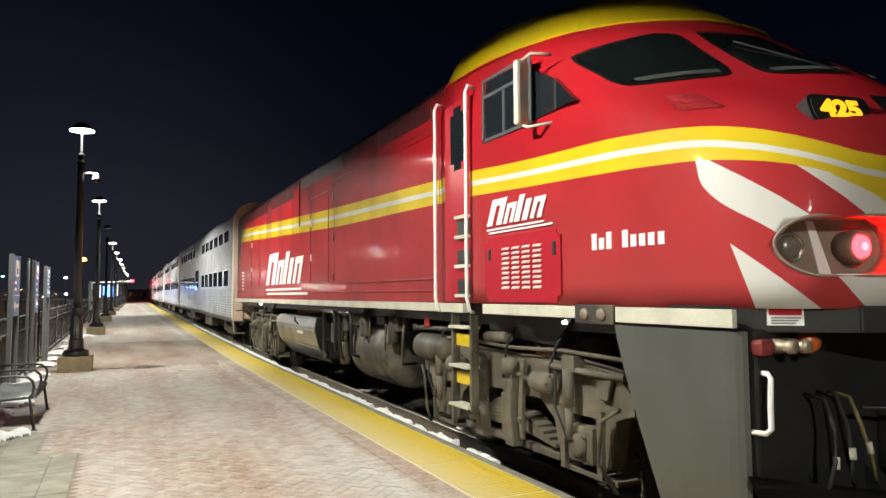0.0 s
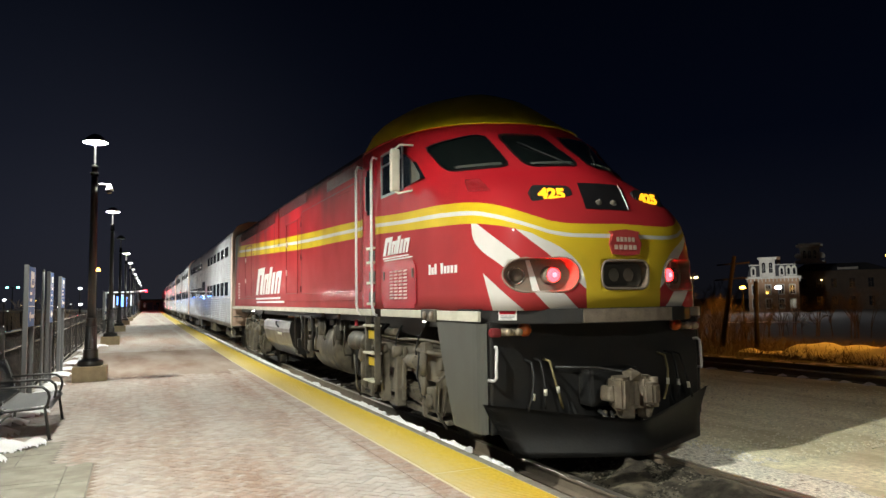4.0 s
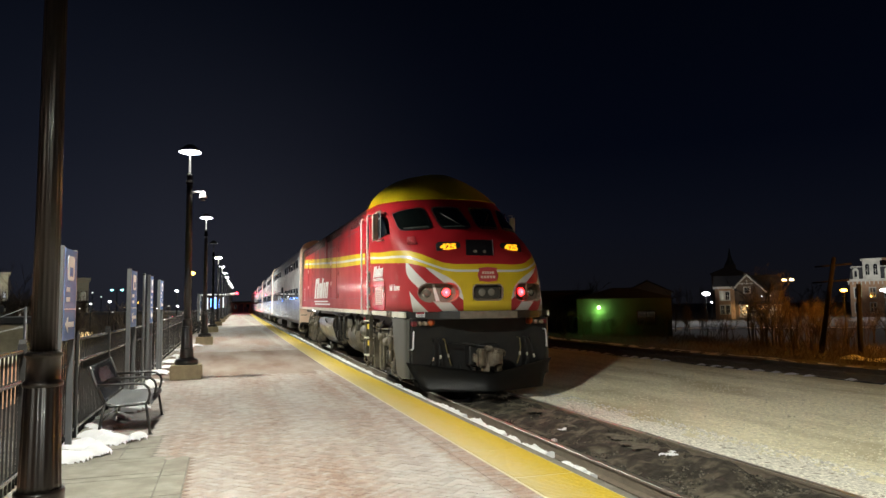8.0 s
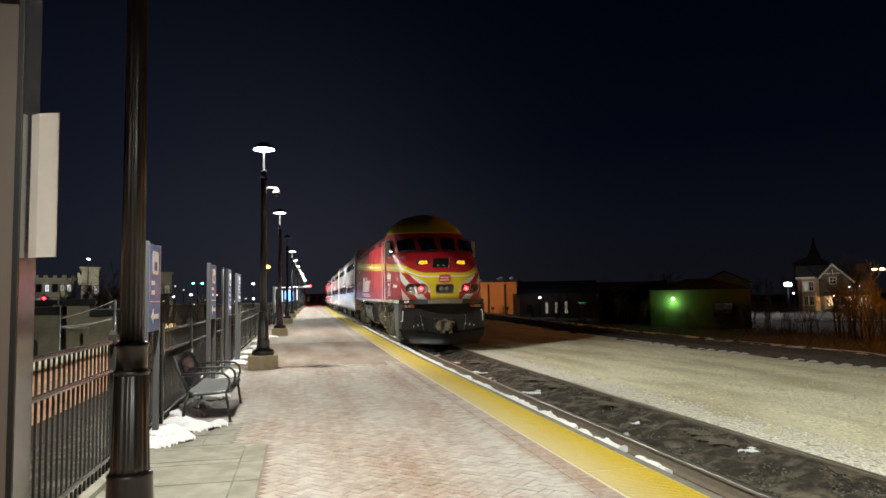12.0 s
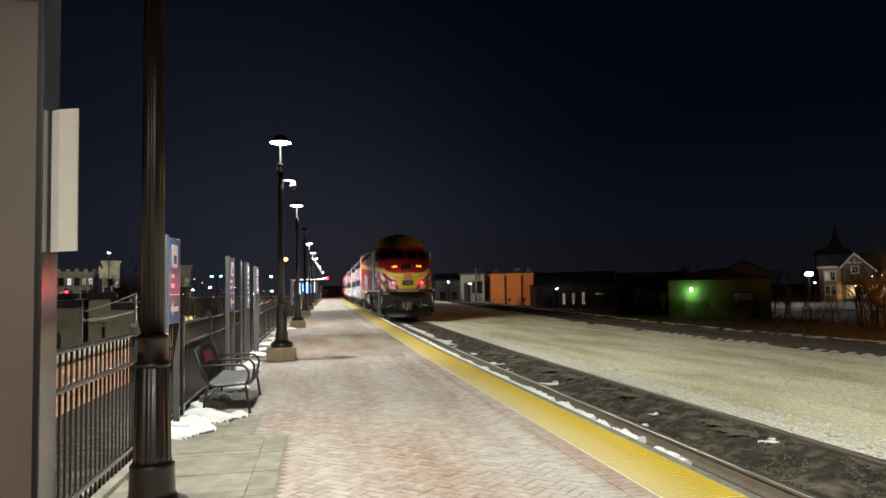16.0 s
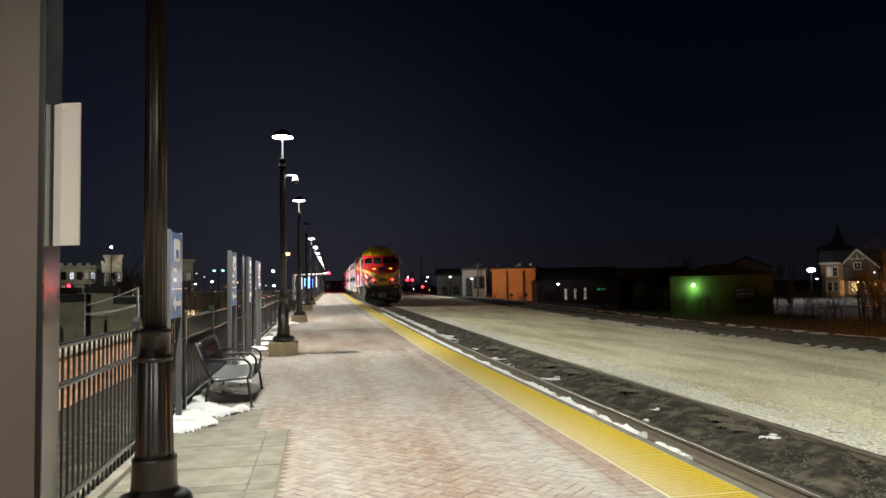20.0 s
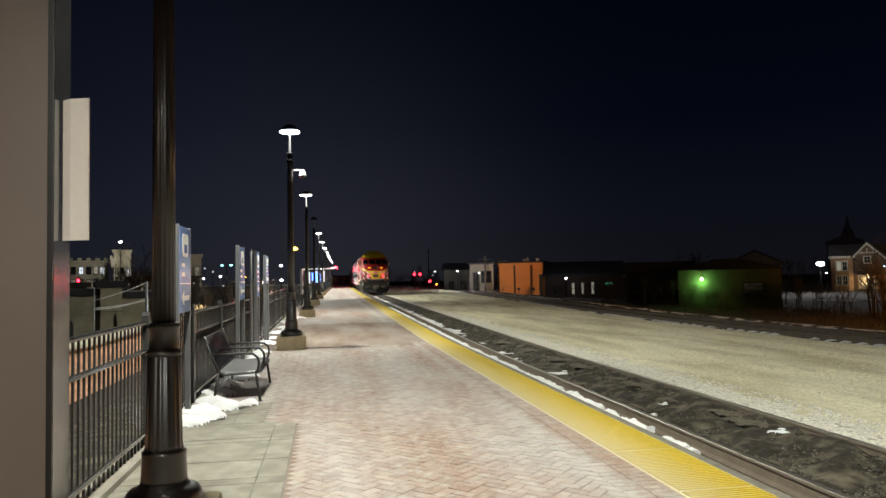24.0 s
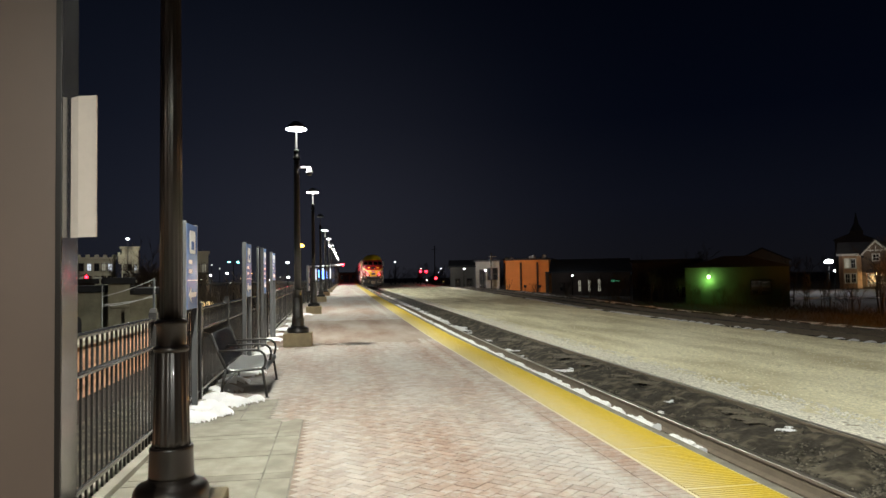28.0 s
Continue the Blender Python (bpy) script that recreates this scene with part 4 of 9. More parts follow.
def nose_levels(k=3, per=3):
    """The nose as rows of points: levels from sill to roof, each from the middle to the side."""
    plans = [(z, smooth_plan(p, k)) for z, p in NOSE]
    rows = []
    for i in range(len(plans) - 1):
        sel = [plans[max(0, min(len(plans) - 1, i + d))] for d in (-1, 0, 1, 2)]
        for j in range(per):
            s = j / per

            def cr(p0, p1, p2, p3):
                return p1 + 0.5 * s * ((p2 - p0) + s * ((2 * p0 - 5 * p1 + 4 * p2 - p3) + s * (3 * (p1 - p2) + p3 - p0)))
            z = plans[i][0] + (plans[i + 1][0] - plans[i][0]) * s
            rows.append([(cr(*[q[1][m].x for q in sel]), cr(*[q[1][m].y for q in sel]), z) for m in range(len(plans[0][1]))])
    rows.append([(p.x, p.y, plans[-1][0]) for p in plans[-1][1]])
    return rows


NOSE_ROWS = nose_levels()


def nose_at(ax, z):
    """How far back the nose's skin lies at a height and a distance off the middle."""
    rows = NOSE_ROWS
    i = max(0, min(len(rows) - 2, next((k - 1 for k, r in enumerate(rows) if r[0][2] > z), len(rows) - 2)))
    f = (z - rows[i][0][2]) / (rows[i + 1][0][2] - rows[i][0][2])

    def on(row):
        for a, b in zip(row, row[1:]):
            if b[0] >= ax:
                g = (ax - a[0]) / max(1e-6, b[0] - a[0])
                return a[1] + (b[1] - a[1]) * g
        return row[-1][1]
    return on(rows[i]) * (1 - f) + on(rows[i + 1]) * f


def side_at(y, z):
    """Distance off the middle of the nose's skin at a height and way back."""
    rows = NOSE_ROWS
    i = max(0, min(len(rows) - 2, next((k - 1 for k, r in enumerate(rows) if r[0][2] > z), len(rows) - 2)))
    f = (z - rows[i][0][2]) / (rows[i + 1][0][2] - rows[i][0][2])

    def on(row):
        for a, b in zip(row, row[1:]):
            if b[1] >= y:
                g = (y - a[1]) / max(1e-6, b[1] - a[1])
                return a[0] + (b[0] - a[0]) * g
        return row[-1][0]
    return on(rows[i]) * (1 - f) + on(rows[i + 1]) * f




def nose_plate(name, corners, mat, parent, sign, off=0.012, steps=6, label="", curve=0.0):
    """A four-cornered plate lying on the nose; corners (off the middle, way back guess, z) run round; sign -1 or 1 picks the side."""
    bm = bmesh.new()
    c = [Vector(p) for p in corners]
    rows = []
    for j in range(steps + 1):
        v0 = j / steps
        row = []
        for i in range(steps + 1):
            s = i / steps
            a, b = 2 * s - 1, 2 * v0 - 1
            s = .5 + .5 * a * math.sqrt(1 - curve * b ** 6)
            v = .5 + .5 * b * math.sqrt(1 - curve * a ** 6)
            p = c[0].lerp(c[1], s).lerp(c[3].lerp(c[2], s), v)
            if p.x < 1.3:
                y = nose_at(p.x, p.z)
                e = 0.03
                dx = (nose_at(p.x + e, p.z) - nose_at(max(0, p.x - e), p.z)) / (2 * e)
                dz = (nose_at(p.x, p.z + e) - nose_at(p.x, p.z - e)) / (2 * e)
                nrm = Vector((dx, -1, dz)).normalized()
                q = Vector((p.x, y, p.z)) + nrm * off
            else:
                x = side_at(p.y, p.z)
                e = 0.03
                dy = (side_at(p.y + e, p.z) - side_at(p.y - e, p.z)) / (2 * e)
                dz = (side_at(p.y, p.z + e) - side_at(p.y, p.z - e)) / (2 * e)
                nrm = Vector((1, -dy, -dz)).normalized()
                q = Vector((x, p.y, p.z)) + nrm * off
            row.append((q.x * sign, q.y, q.z))
        rows.append(row)
    grid(bm, rows)
    bmesh.ops.solidify(bm, geom=bm.faces[:], thickness=0.02)
    return part(name, bm, mat, parent, label)


def carved(me, cutters):
    """A mesh with the cutters' shapes taken out of it."""
    ob = bpy.data.objects.new("tmp_body", me)
    scene.collection.objects.link(ob)
    tools = []
    for c in cutters:
        k = bpy.data.objects.new("tmp_cutter", c)
        scene.collection.objects.link(k)
        mod = ob.modifiers.new("cut", "BOOLEAN")
        mod.operation, mod.solver, mod.material_mode, mod.object = "DIFFERENCE", "EXACT", "TRANSFER", k
        tools.append(k)
    out = bpy.data.meshes.new_from_object(ob.evaluated_get(bpy.context.evaluated_depsgraph_get()))
    for k in tools + [ob]:
        bpy.data.objects.remove(k)
    return out


def pocket_floor(ax):
    """How far back the floor of a side lamp pocket lies."""
    return .03 + .465 * (ax - .60)


def pocket_cutter(s):
    """The oval pocket of a pair of side lamps."""
    bm = bmesh.new()
    pts = rounded(.71, .345, .17, .955, 2.118, 8)
    a = [bm.verts.new((s * x, -.6, z)) for x, z in pts]
    b = [bm.verts.new((s * x, pocket_floor(x), z)) for x, z in pts]
    for i in range(len(pts)):
        j = (i + 1) % len(pts)
        bm.faces.new((a[i], a[j], b[j], b[i]))
    bm.faces.new(a[::-1])
    bm.faces.new(b)
    return mesh_of("cutter", bm, M["bezel"])


def skin_ring(name, pts, r, mat, root, s, label=""):
    """A round bead laid on the nose along a closed outline of (off the middle, z)."""
    loop = [Vector((s * x, nose_at(abs(x), z), z)) for x, z in pts]
    n = len(loop)
    bm = bmesh.new()
    rings = []
    for i, p in enumerate(loop):
        d = (loop[(i + 1) % n] - loop[i - 1]).normalized()
        q = d.to_track_quat("Z", "Y")
        rings.append([bm.verts.new(p + q @ Vector((r * math.cos(k * math.pi / 3), r * math.sin(k * math.pi / 3), 0))) for k in range(6)])
    for i in range(n):
        a, b = rings[i], rings[(i + 1) % n]
        best = min(range(6), key=lambda o: sum((a[k].co - b[(k + o) % 6].co).length for k in range(6)))
        for k in range(6):
            bm.faces.new((a[k], a[(k + 1) % 6], b[(k + 1 + best) % 6], b[(k + best) % 6])).smooth = True
    return part(name, bm, mat, root, label)


def build_loco():
    root = thing("locomotive", "red diesel passenger locomotive with yellow and white bands beside the platform", "locomotive")
    # cab and nose
    bm = bmesh.new()
    for sgn in (-1, 1):
        grid(bm, [[(x * sgn, y, z) for x, y, z in r] for r in NOSE_ROWS])
    back = [bm.verts.new((r[-1][0], 4.5, r[-1][2])) for r in NOSE_ROWS] + [bm.verts.new((-r[-1][0], 4.5, r[-1][2])) for r in NOSE_ROWS[::-1]]
    bm.faces.new(back)
    under = [bm.verts.new((x * sg, y, z)) for sg, row in ((1, NOSE_ROWS[0]), (-1, NOSE_ROWS[0][::-1])) for x, y, z in row]
    bm.faces.new(under)
    crest = [bm.verts.new((x * sg, y, z)) for sg, row in ((1, NOSE_ROWS[-1]), (-1, NOSE_ROWS[-1][::-1])) for x, y, z in row]
    bm.faces.new(crest)
    bmesh.ops.remove_doubles(bm, verts=bm.verts[:], dist=0.002)
    bmesh.ops.dissolve_degenerate(bm, dist=0.001, edges=bm.edges[:])
    cab = part("cab_body", bm, M["livery"], root, "glossy red cab with yellow front and white slanted bars")
    cutters = [pocket_cutter(s) for s in (-1, 1)]
    bm = bmesh.new()
    prism(bm, rounded(.62, .30, .10, 0, 2.115), "Y", -.6, -.06)
    cutters.append(mesh_of("cutter", bm, M["bezel"]))
    cab.data = carved(cab.data, cutters)
    # yellow drip lip round the crown
    lip = [(x, nose_at(x, 4.205 + .03 * x) - .012, 4.205 + .03 * x) for x in (0, .2, .4, .6, .79, .95, 1.08)]
    lip += [(side_at(y, z) + .010, y, z) for y, z in ((2.37, 4.24), (2.6, 4.255), (3.04, 4.275), (3.4, 4.29), (3.76, 4.30), (4.15, 4.30), (4.5, 4.29))]
    for s in (-1, 1):
        bm = bmesh.new()
        tube(bm, [(s * x, y, z) for x, y, z in lip], .018, 8)
        part("drip_lip", bm, M["livery"], root)
    # hood behind the cab
    bm = bmesh.new()
    sec = [(1.50, 1.74), (1.50, 4.26), (1.44, 4.36), (1.20, 4.46), (0.8, 4.52), (0, 4.56)]
    full = sec + [(-x, z) for x, z in sec[-2::-1]]
    grid(bm, [[(x, y, z) for x, z in full] for y in (4.5, 7, 9, 12, 15, 18, 20.15)], smooth=False)
    grid(bm, [[(x * s, 20.15 + (0.25 if s < 1 else 0), z - (0.1 if s < 1 and z > 4 else 0)) for x, z in full] for s in (1, 0.985)], smooth=False)
    f = bm.faces.new([bm.verts.new((x * 0.985, 20.4, z - (0.1 if z > 4 else 0))) for x, z in full])
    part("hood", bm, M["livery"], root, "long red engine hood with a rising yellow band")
    # roof gear
    bm = bmesh.new()
    soft_box(bm, -0.75, 0.75, 5.2, 8.2, 4.5, 4.74, 0.05)
    part("roof_hatch", bm, M["dark"], root)
    bm = bmesh.new()
    soft_box(bm, -0.95, 0.95, 12.4, 18.6, 4.48, 4.68, 0.05)
    part("radiator_cover", bm, M["dark"], root)
    bm = bmesh.new()
    soft_box(bm, -0.35, 0.35, 9.3, 10.4, 4.5, 4.85, 0.06)
    part("exhaust_stack", bm, M["dark"], root, "sooty exhaust stack")
    # panel seams and doors on both hood sides
    for s in (-1, 1):
        for y0, y1, z0, z1 in ((4.68, 9.12, 2.03, 3.88), (12.4, 15.9, 1.98, 3.9), (16.0, 19.4, 1.98, 3.9)):
            bm = bmesh.new()
            xx = s * 1.502
            for a, b, c, d in ((y0, y1, z0, z0 + .012), (y0, y1, z1, z1 + .012), (y0, y0 + .014, z0, z1), (y1, y1 + .014, z0, z1)):
                box(bm, min(xx, xx - s * .006), max(xx, xx - s * .006) + 0.002, a, b, c, d)
            part("panel_seam", bm, M["dark"], root)
        for y0, y1, z0, z1 in ((4.89, 6.86, 4.0, 4.2), (8.64, 11.7, 4.05, 4.27), (12.3, 14.8, 3.98, 4.24), (15.2, 18.6, 3.98, 4.22)):
            bm = bmesh.new()
            box(bm, s * 1.502 - .004, s * 1.502 + .004, y0, y1, z0, z1)
            k = y0 + .05
            while k < y1:
                box(bm, s * 1.506 - .006, s * 1.506 + .006, k, k + .02, z0, z1)
                k += .09
            part("grille", bm, M["hatch"], root, "dark maroon slatted intake grille")
        for y0, y1, z in ((4.85, 6.05, 3.80), (9.12, 10.96, 3.765), (4.72, 9.12, 2.015), (4.72, 10.8, 1.87), (10.9, 19.9, 1.80)):
            bm = bmesh.new()
            soft_box(bm, s * 1.506 - .010, s * 1.506 + .010, y0, y1, z, z + .022, .006)
            part("body_ledge", bm, M["livery"], root)
        for z in (3.55, 2.80, 2.08):
            bm = bmesh.new()
            soft_box(bm, s * 1.51 - .010, s * 1.51 + .010, 9.16, 9.24, z, z + .13, .005)
            part("door_hinge", bm, M["seam"], root)
        bm = bmesh.new()
        soft_box(bm, s * 1.50 - .03, s * 1.50 + .03, 11.72, 11.80, 3.3, 4.30, .02)
        part("corner_post", bm, M["livery"], root)
    # side sill
    for s in (-1, 1):
        for y0, y1 in ((3.95, 7.9), (7.95, 11.9), (11.95, 15.9), (15.95, 20.3)):
            bm = bmesh.new()
            soft_box(bm, s * 1.54 - .035, s * 1.54 + .035, y0, y1, 1.635, 1.735, 0.008)
            part("side_sill", bm, M["cream"], root, "cream painted side sill")
        bm = bmesh.new()
        soft_box(bm, s * 1.54 - .035, s * 1.54 + .035, 1.55, 3.5, 1.635, 1.735, 0.008)
        part("side_sill", bm, M["cream"], root, "cream painted side sill")
        bm = bmesh.new()
        soft_box(bm, s * 1.555 - .02, s * 1.555 + .02, 0.33, 1.42, 1.622, 1.735, 0.006)
        part("reflector_strip", bm, M["cream"], root, "white reflective strip above the skirt")
    bm = bmesh.new()
    soft_box(bm, -1.25, 1.25, 0.3, 20.35, 1.50, 1.735, 0.02)
    part("frame_deck", bm, M["dark"], root)
    # anticlimber across the front
    bm = bmesh.new()
    half = [(0, -.27), (.35, -.258), (.59, -.225), (.95, -.06), (1.22, .13), (1.42, .34), (1.54, .62), (1.56, .9)]
    prism(bm, [(-x, y) for x, y in half[::-1]] + half[1:], "Z", 1.595, 1.755)
    bmesh.ops.bevel(bm, geom=bm.edges[:], offset=.012, segments=2, affect="EDGES")
    part("anticlimber", bm, M["dark"], root, "black anticlimber beam across the nose")
    bm = bmesh.new()
    prism(bm, [(-.60, -.230), (-.35, -.265), (0, -.277), (.35, -.265), (.60, -.230), (.60, -.20), (-.60, -.20)], "Z", 1.605, 1.748)
    part("front_step", bm, M["scuffed"], root, "scuffed brown step plate")
    bm = bmesh.new()
    prism(bm, [(-1.355, .265), (-1.215, .118), (-1.205, .132), (-1.345, .28)], "Z", 1.637, 1.745)
    part("warning_plate", bm, M["white"], root, "white warning plate with a red heading and grey bars")
    bm = bmesh.new()
    prism(bm, [(-1.350, .254), (-1.226, .124), (-1.216, .134), (-1.340, .264)], "Z", 1.700, 1.738)
    part("warning_heading", bm, M["red"], root, "red heading bar")
    bm = bmesh.new()
    for k in range(3):
        prism(bm, [(-1.342, .2455), (-1.25 + .01 * k, .149 - .0105 * k), (-1.24 + .01 * k, .159 - .0105 * k), (-1.332, .2555)], "Z", 1.648 + .016 * k, 1.655 + .016 * k)
    part("warning_bars", bm, M["grey"], root)
    # number boxes, emblem, centre lamp
    for s in (-1, 1):
        x = .685 if s < 0 else .655
        yaw = .62 * math.degrees(math.atan2(nose_at(.9, 3.01) - nose_at(.4, 3.01), .5))
        m = pose(s * x, nose_at(x, 3.03) + .006, 3.015, 0, 0, s * yaw) @ pose(0, 0, 0, -21, 0, 0)
        bm = bmesh.new()
        prism(bm, rounded(.49, .235, .07, 0, 0), "Y", -.035, .10)
        ob = part("number_rim", bm, M["rubber"], root, "dark rounded number box")
        ob.matrix_basis = m
        bm = bmesh.new()
        prism(bm, rounded(.44, .19, .055, 0, 0), "Y", -.040, .0)
        ob = part("number_box", bm, M["rubber"], root, "black number box glass")
        ob.matrix_basis = m
        writing("road_number", "425", 0.175, M["amber_glow"], root, m @ pose(0, -.042, 0) @ pose(0, 0, 0, 90, 0, 0) @ Matrix.Diagonal((1.2, 1, 1, 1)), 0.004, 0.009)
    bm = bmesh.new()
    rows = []
    for k in range(5):
        z = 2.85 + .085 * k
        a, b = -.40 + .10 * k / 4, .16 + .10 * k / 4
        rows.append([(a + (b - a) * i / 6, nose_at(abs(a + (b - a) * i / 6), z) - .014, z) for i in range(7)])
    grid(bm, rows)
    part("nose_hatch", bm, M["hatch_black"], root, "black hatch between the number boxes")
    bm = bmesh.new()
    tube(bm, [(.17 + .025 * k, nose_at(.17 + .025 * k, 2.86 + .085 * k) - .022, 2.86 + .085 * k) for k in range(5)], .006, 6)
    part("hatch_edge", bm, M["white"], root, "bright edge strip of the hatch")
    for x in (-.19, .0):
        bm = bmesh.new()
        lathe(bm, [(.001, 0), (.036, 0), (.042, .03), (.03, .05)], 12, (x, nose_at(abs(x), 2.93) - .035, 2.93), "Y")
        part("marker_lens", bm, M["clear_lens"], root)
    bm = bmesh.new()
    em = [(-.20, 2.56), (-.17, 2.53), (-.215, 2.42), (-.18, 2.31), (0, 2.29), (.18, 2.31), (.215, 2.42), (.17, 2.53), (.20, 2.56), (0, 2.585)]
    prism(bm, [(x, z + .03) for x, z in em], "Y", -.215, -.08)
    part("emblem", bm, material("emblem_red", (0.42, 0.05, 0.05), 0.5), root, "dull red shield emblem with pale bars")
    for z, w in ((2.47, .13), (2.385, .16)):
        bm = bmesh.new()
        for k in range(5):
            xx = -w + 2 * w * k / 5
            box(bm, xx, xx + 2 * w / 5 * .7, -.221, -.214, z + .005, z + .055)
        part("emblem_bar", bm, M["emblem_cream"], root)
    skin_ring("headlight_rim", rounded(.63, .31, .10, 0, 2.115, 8), .016, M["bezel"], root, 1, "rounded tan headlight rim")
    bm = bmesh.new()
    prism(bm, rounded(.56, .24, .08, 0, 2.115), "Y", -.115, -.06)
    part("headlight_lens", bm, M["hl_lens"], root, "unlit smoky headlight lens")
    for x in (-.10, .10):
        bm = bmesh.new()
        lathe(bm, [(.001, -.012), (.05, -.012), (.075, .0), (.08, .02)], 18, (x, -.118, 2.115), "Y")
        part("sealed_beam", bm, M["clear_lens"], root, "dull sealed beam lamp")
    # side lamp pockets
    for s in (-1, 1):
        skin_ring("lamp_bezel", rounded(.73, .365, .18, .955, 2.118, 8), .012, M["bezel"], root, s, "rounded brown lamp bezel")
        bm = bmesh.new()
        prism(bm, [(.895, 1.95), (.965, 1.95), (1.03, 2.285), (.99, 2.285)], "Y", -.004, .004)
        for v in bm.verts:
            v.co.y += pocket_floor(v.co.x) - .008
            v.co.x *= s
        part("painted_bar", bm, M["white"], root, "white bar painted inside the lamp pocket")
        yaw = math.degrees(math.atan(.465)) * s
        # red lens drawn wider, in place of the lamp's bloom
        for x, r, deep, mat, nm, lab in ((1.125, .078, .006, M["clear_lens"], "ditch_light", "unlit clear ditch light"), (.80, .076, .10, M["red_glow"], "marker_light", "glowing red marker light")):
            m = pose(x * s, pocket_floor(x) - deep, 2.118, 0, 0, yaw * (.9 if nm == "ditch_light" else .35))
            bm = bmesh.new()
            lathe(bm, [(.001, -.03), (r * .6, -.027), (r * .92, -.012), (r, .02)], 24, (0, 0, 0), "Y")
            ob = part(nm, bm, mat, root, lab)
            ob.matrix_basis = m
            if nm == "marker_light":
                core = bmesh.new()
                lathe(core, [(.001, -.040), (.018, -.038), (.027, -.032)], 20, (0, 0, 0), "Y")
                part("lamp_core", core, M["red_core"], ob, "white-hot lamp centre")
            bm = bmesh.new()
            lathe(bm, [(r + .03, deep + .05), (r + .028, .02), (r + .018, -.006), (r + .002, -.008), (r, .03), (r, deep + .05)], 24, (0, 0, 0), "Y")
            ob = part("lamp_ring", bm, M["chrome"] if nm == "ditch_light" else M["bezel"], root)
            ob.matrix_basis = m
    # windows of the cab
    for s in (-1, 1):
        nose_plate("corner_window", [(.78, .93, 3.49), (1.36, 1.52, 3.475), (1.35, 2.22, 3.93), (.85, 1.52, 4.0)], M["cab_glass"], root, s, .012, 12, "dark corner windscreen", .2)
        nose_plate("corner_gasket", [(.755, .91, 3.465), (1.375, 1.50, 3.45), (1.36, 2.29, 3.955), (.83, 1.50, 4.025)], M["gasket"], root, s, .007, 12, "black rubber window gasket", .2)
        # grey strip laid on the opaque glass imitates the dashboard seen inside
        nose_plate("dash_edge", [(.84, 1.0, 3.497), (1.28, 1.45, 3.487), (1.29, 1.48, 3.53), (.85, 1.0, 3.535)], M["dash"], root, s, .016, 6, "pale strip laid on the glass for the dashboard inside", .1)
        nose_plate("windscreen_gasket", [(.05, .48, 3.435), (.645, .82, 3.435), (.715, 1.4, 4.01), (.09, 1.2, 4.01)], M["gasket"], root, s, .007, 12, "black rubber windscreen gasket", .2)
        nose_plate("dash_edge", [(.12, .5, 3.468), (.58, .8, 3.468), (.59, .8, 3.505), (.14, .5, 3.505)], M["dash"], root, s, .016, 6, "pale strip laid on the glass for the dashboard inside", .1)
        bm = bmesh.new()
        w0 = Vector((s * .16, nose_at(.16, 3.44) - .03, 3.44))
        w1 = Vector((s * .55, nose_at(.55, 3.84) - .045, 3.84))
        rod(bm, w0, w1, .009, n=6)
        part("wiper", bm, M["rubber"], root)
        nose_plate("windscreen", [(.075, .5, 3.46), (.62, .8, 3.46), (.69, 1.4, 3.985), (.115, 1.2, 3.985)], M["cab_glass"], root, s, .012, 12, "dark sloping windscreen", .2)
        bm = bmesh.new()
        prism(bm, [(3.46, 3.43), (2.62, 3.43), (2.62, 4.02), (3.42, 4.03)], "X", s * 1.546, s * 1.53)
        part("side_window", bm, M["glass"], root)
        bm = bmesh.new()
        prism(bm, [(2.55, 3.42), (1.90, 3.45), (2.2, 3.72), (2.55, 3.90)], "X", s * 1.553, s * 1.50)
        part("quarter_window", bm, M["glass"], root)
        bm = bmesh.new()
        for pp in ([(3.50, 3.40), (2.58, 3.40), (2.58, 3.435), (3.50, 3.435)], [(3.50, 4.03), (2.58, 4.03), (2.58, 4.06), (3.5, 4.06)], [(3.50, 3.4), (3.46, 3.4), (3.46, 4.05), (3.5, 4.05)], [(2.62, 3.4), (2.56, 3.4), (2.56, 4.05), (2.62, 4.05)], [(3.08, 3.43), (3.05, 3.43), (3.05, 3.86), (3.08, 3.86)], [(3.46, 3.86), (2.6, 3.86), (2.6, 3.89), (3.46, 3.89)]):
            prism(bm, pp, "X", s * 1.558, s * 1.545)
        part("window_frame", bm, M["grey"], root, "aluminium sliding window frame")
        # mirror on bracket
        bm = bmesh.new()
        soft_box(bm, -.07, .07, -.035, .035, -.30, .30, .03)
        ob = part("mirror", bm, M["cream"], root, "tall pale mirror housing on a bracket")
        ob.matrix_basis = pose(s * 1.70, 2.50, 3.65, 0, 0, -8 * s)
        bm = bmesh.new()
        tube(bm, [(s * 1.50, 2.3, 3.97), (s * 1.66, 2.40, 3.99), (s * 1.70, 2.5, 3.94)], .014)
        part("mirror_bracket", bm, M["cream"], root)
        bm = bmesh.new()
        tube(bm, [(s * 1.53, 2.25, 3.34), (s * 1.68, 2.42, 3.32), (s * 1.70, 2.5, 3.36)], .014)
        part("mirror_bracket", bm, M["cream"], root)
        # door recess and ladder steps in the side
        bm = bmesh.new()
        prism(bm, [(4.42, 1.76), (3.80, 1.76), (3.80, 4.0), (4.42, 4.0)], "X", s * 1.553, s * 1.50)
        door = part("cab_door", bm, M["red"], root, "red cab door set behind the handrails")
        bm = bmesh.new()
        t = bmesh.new()
        box(t, min(s * 1.556, s * 1.54), max(s * 1.556, s * 1.54), 3.92, 4.26, 3.22, 3.94)
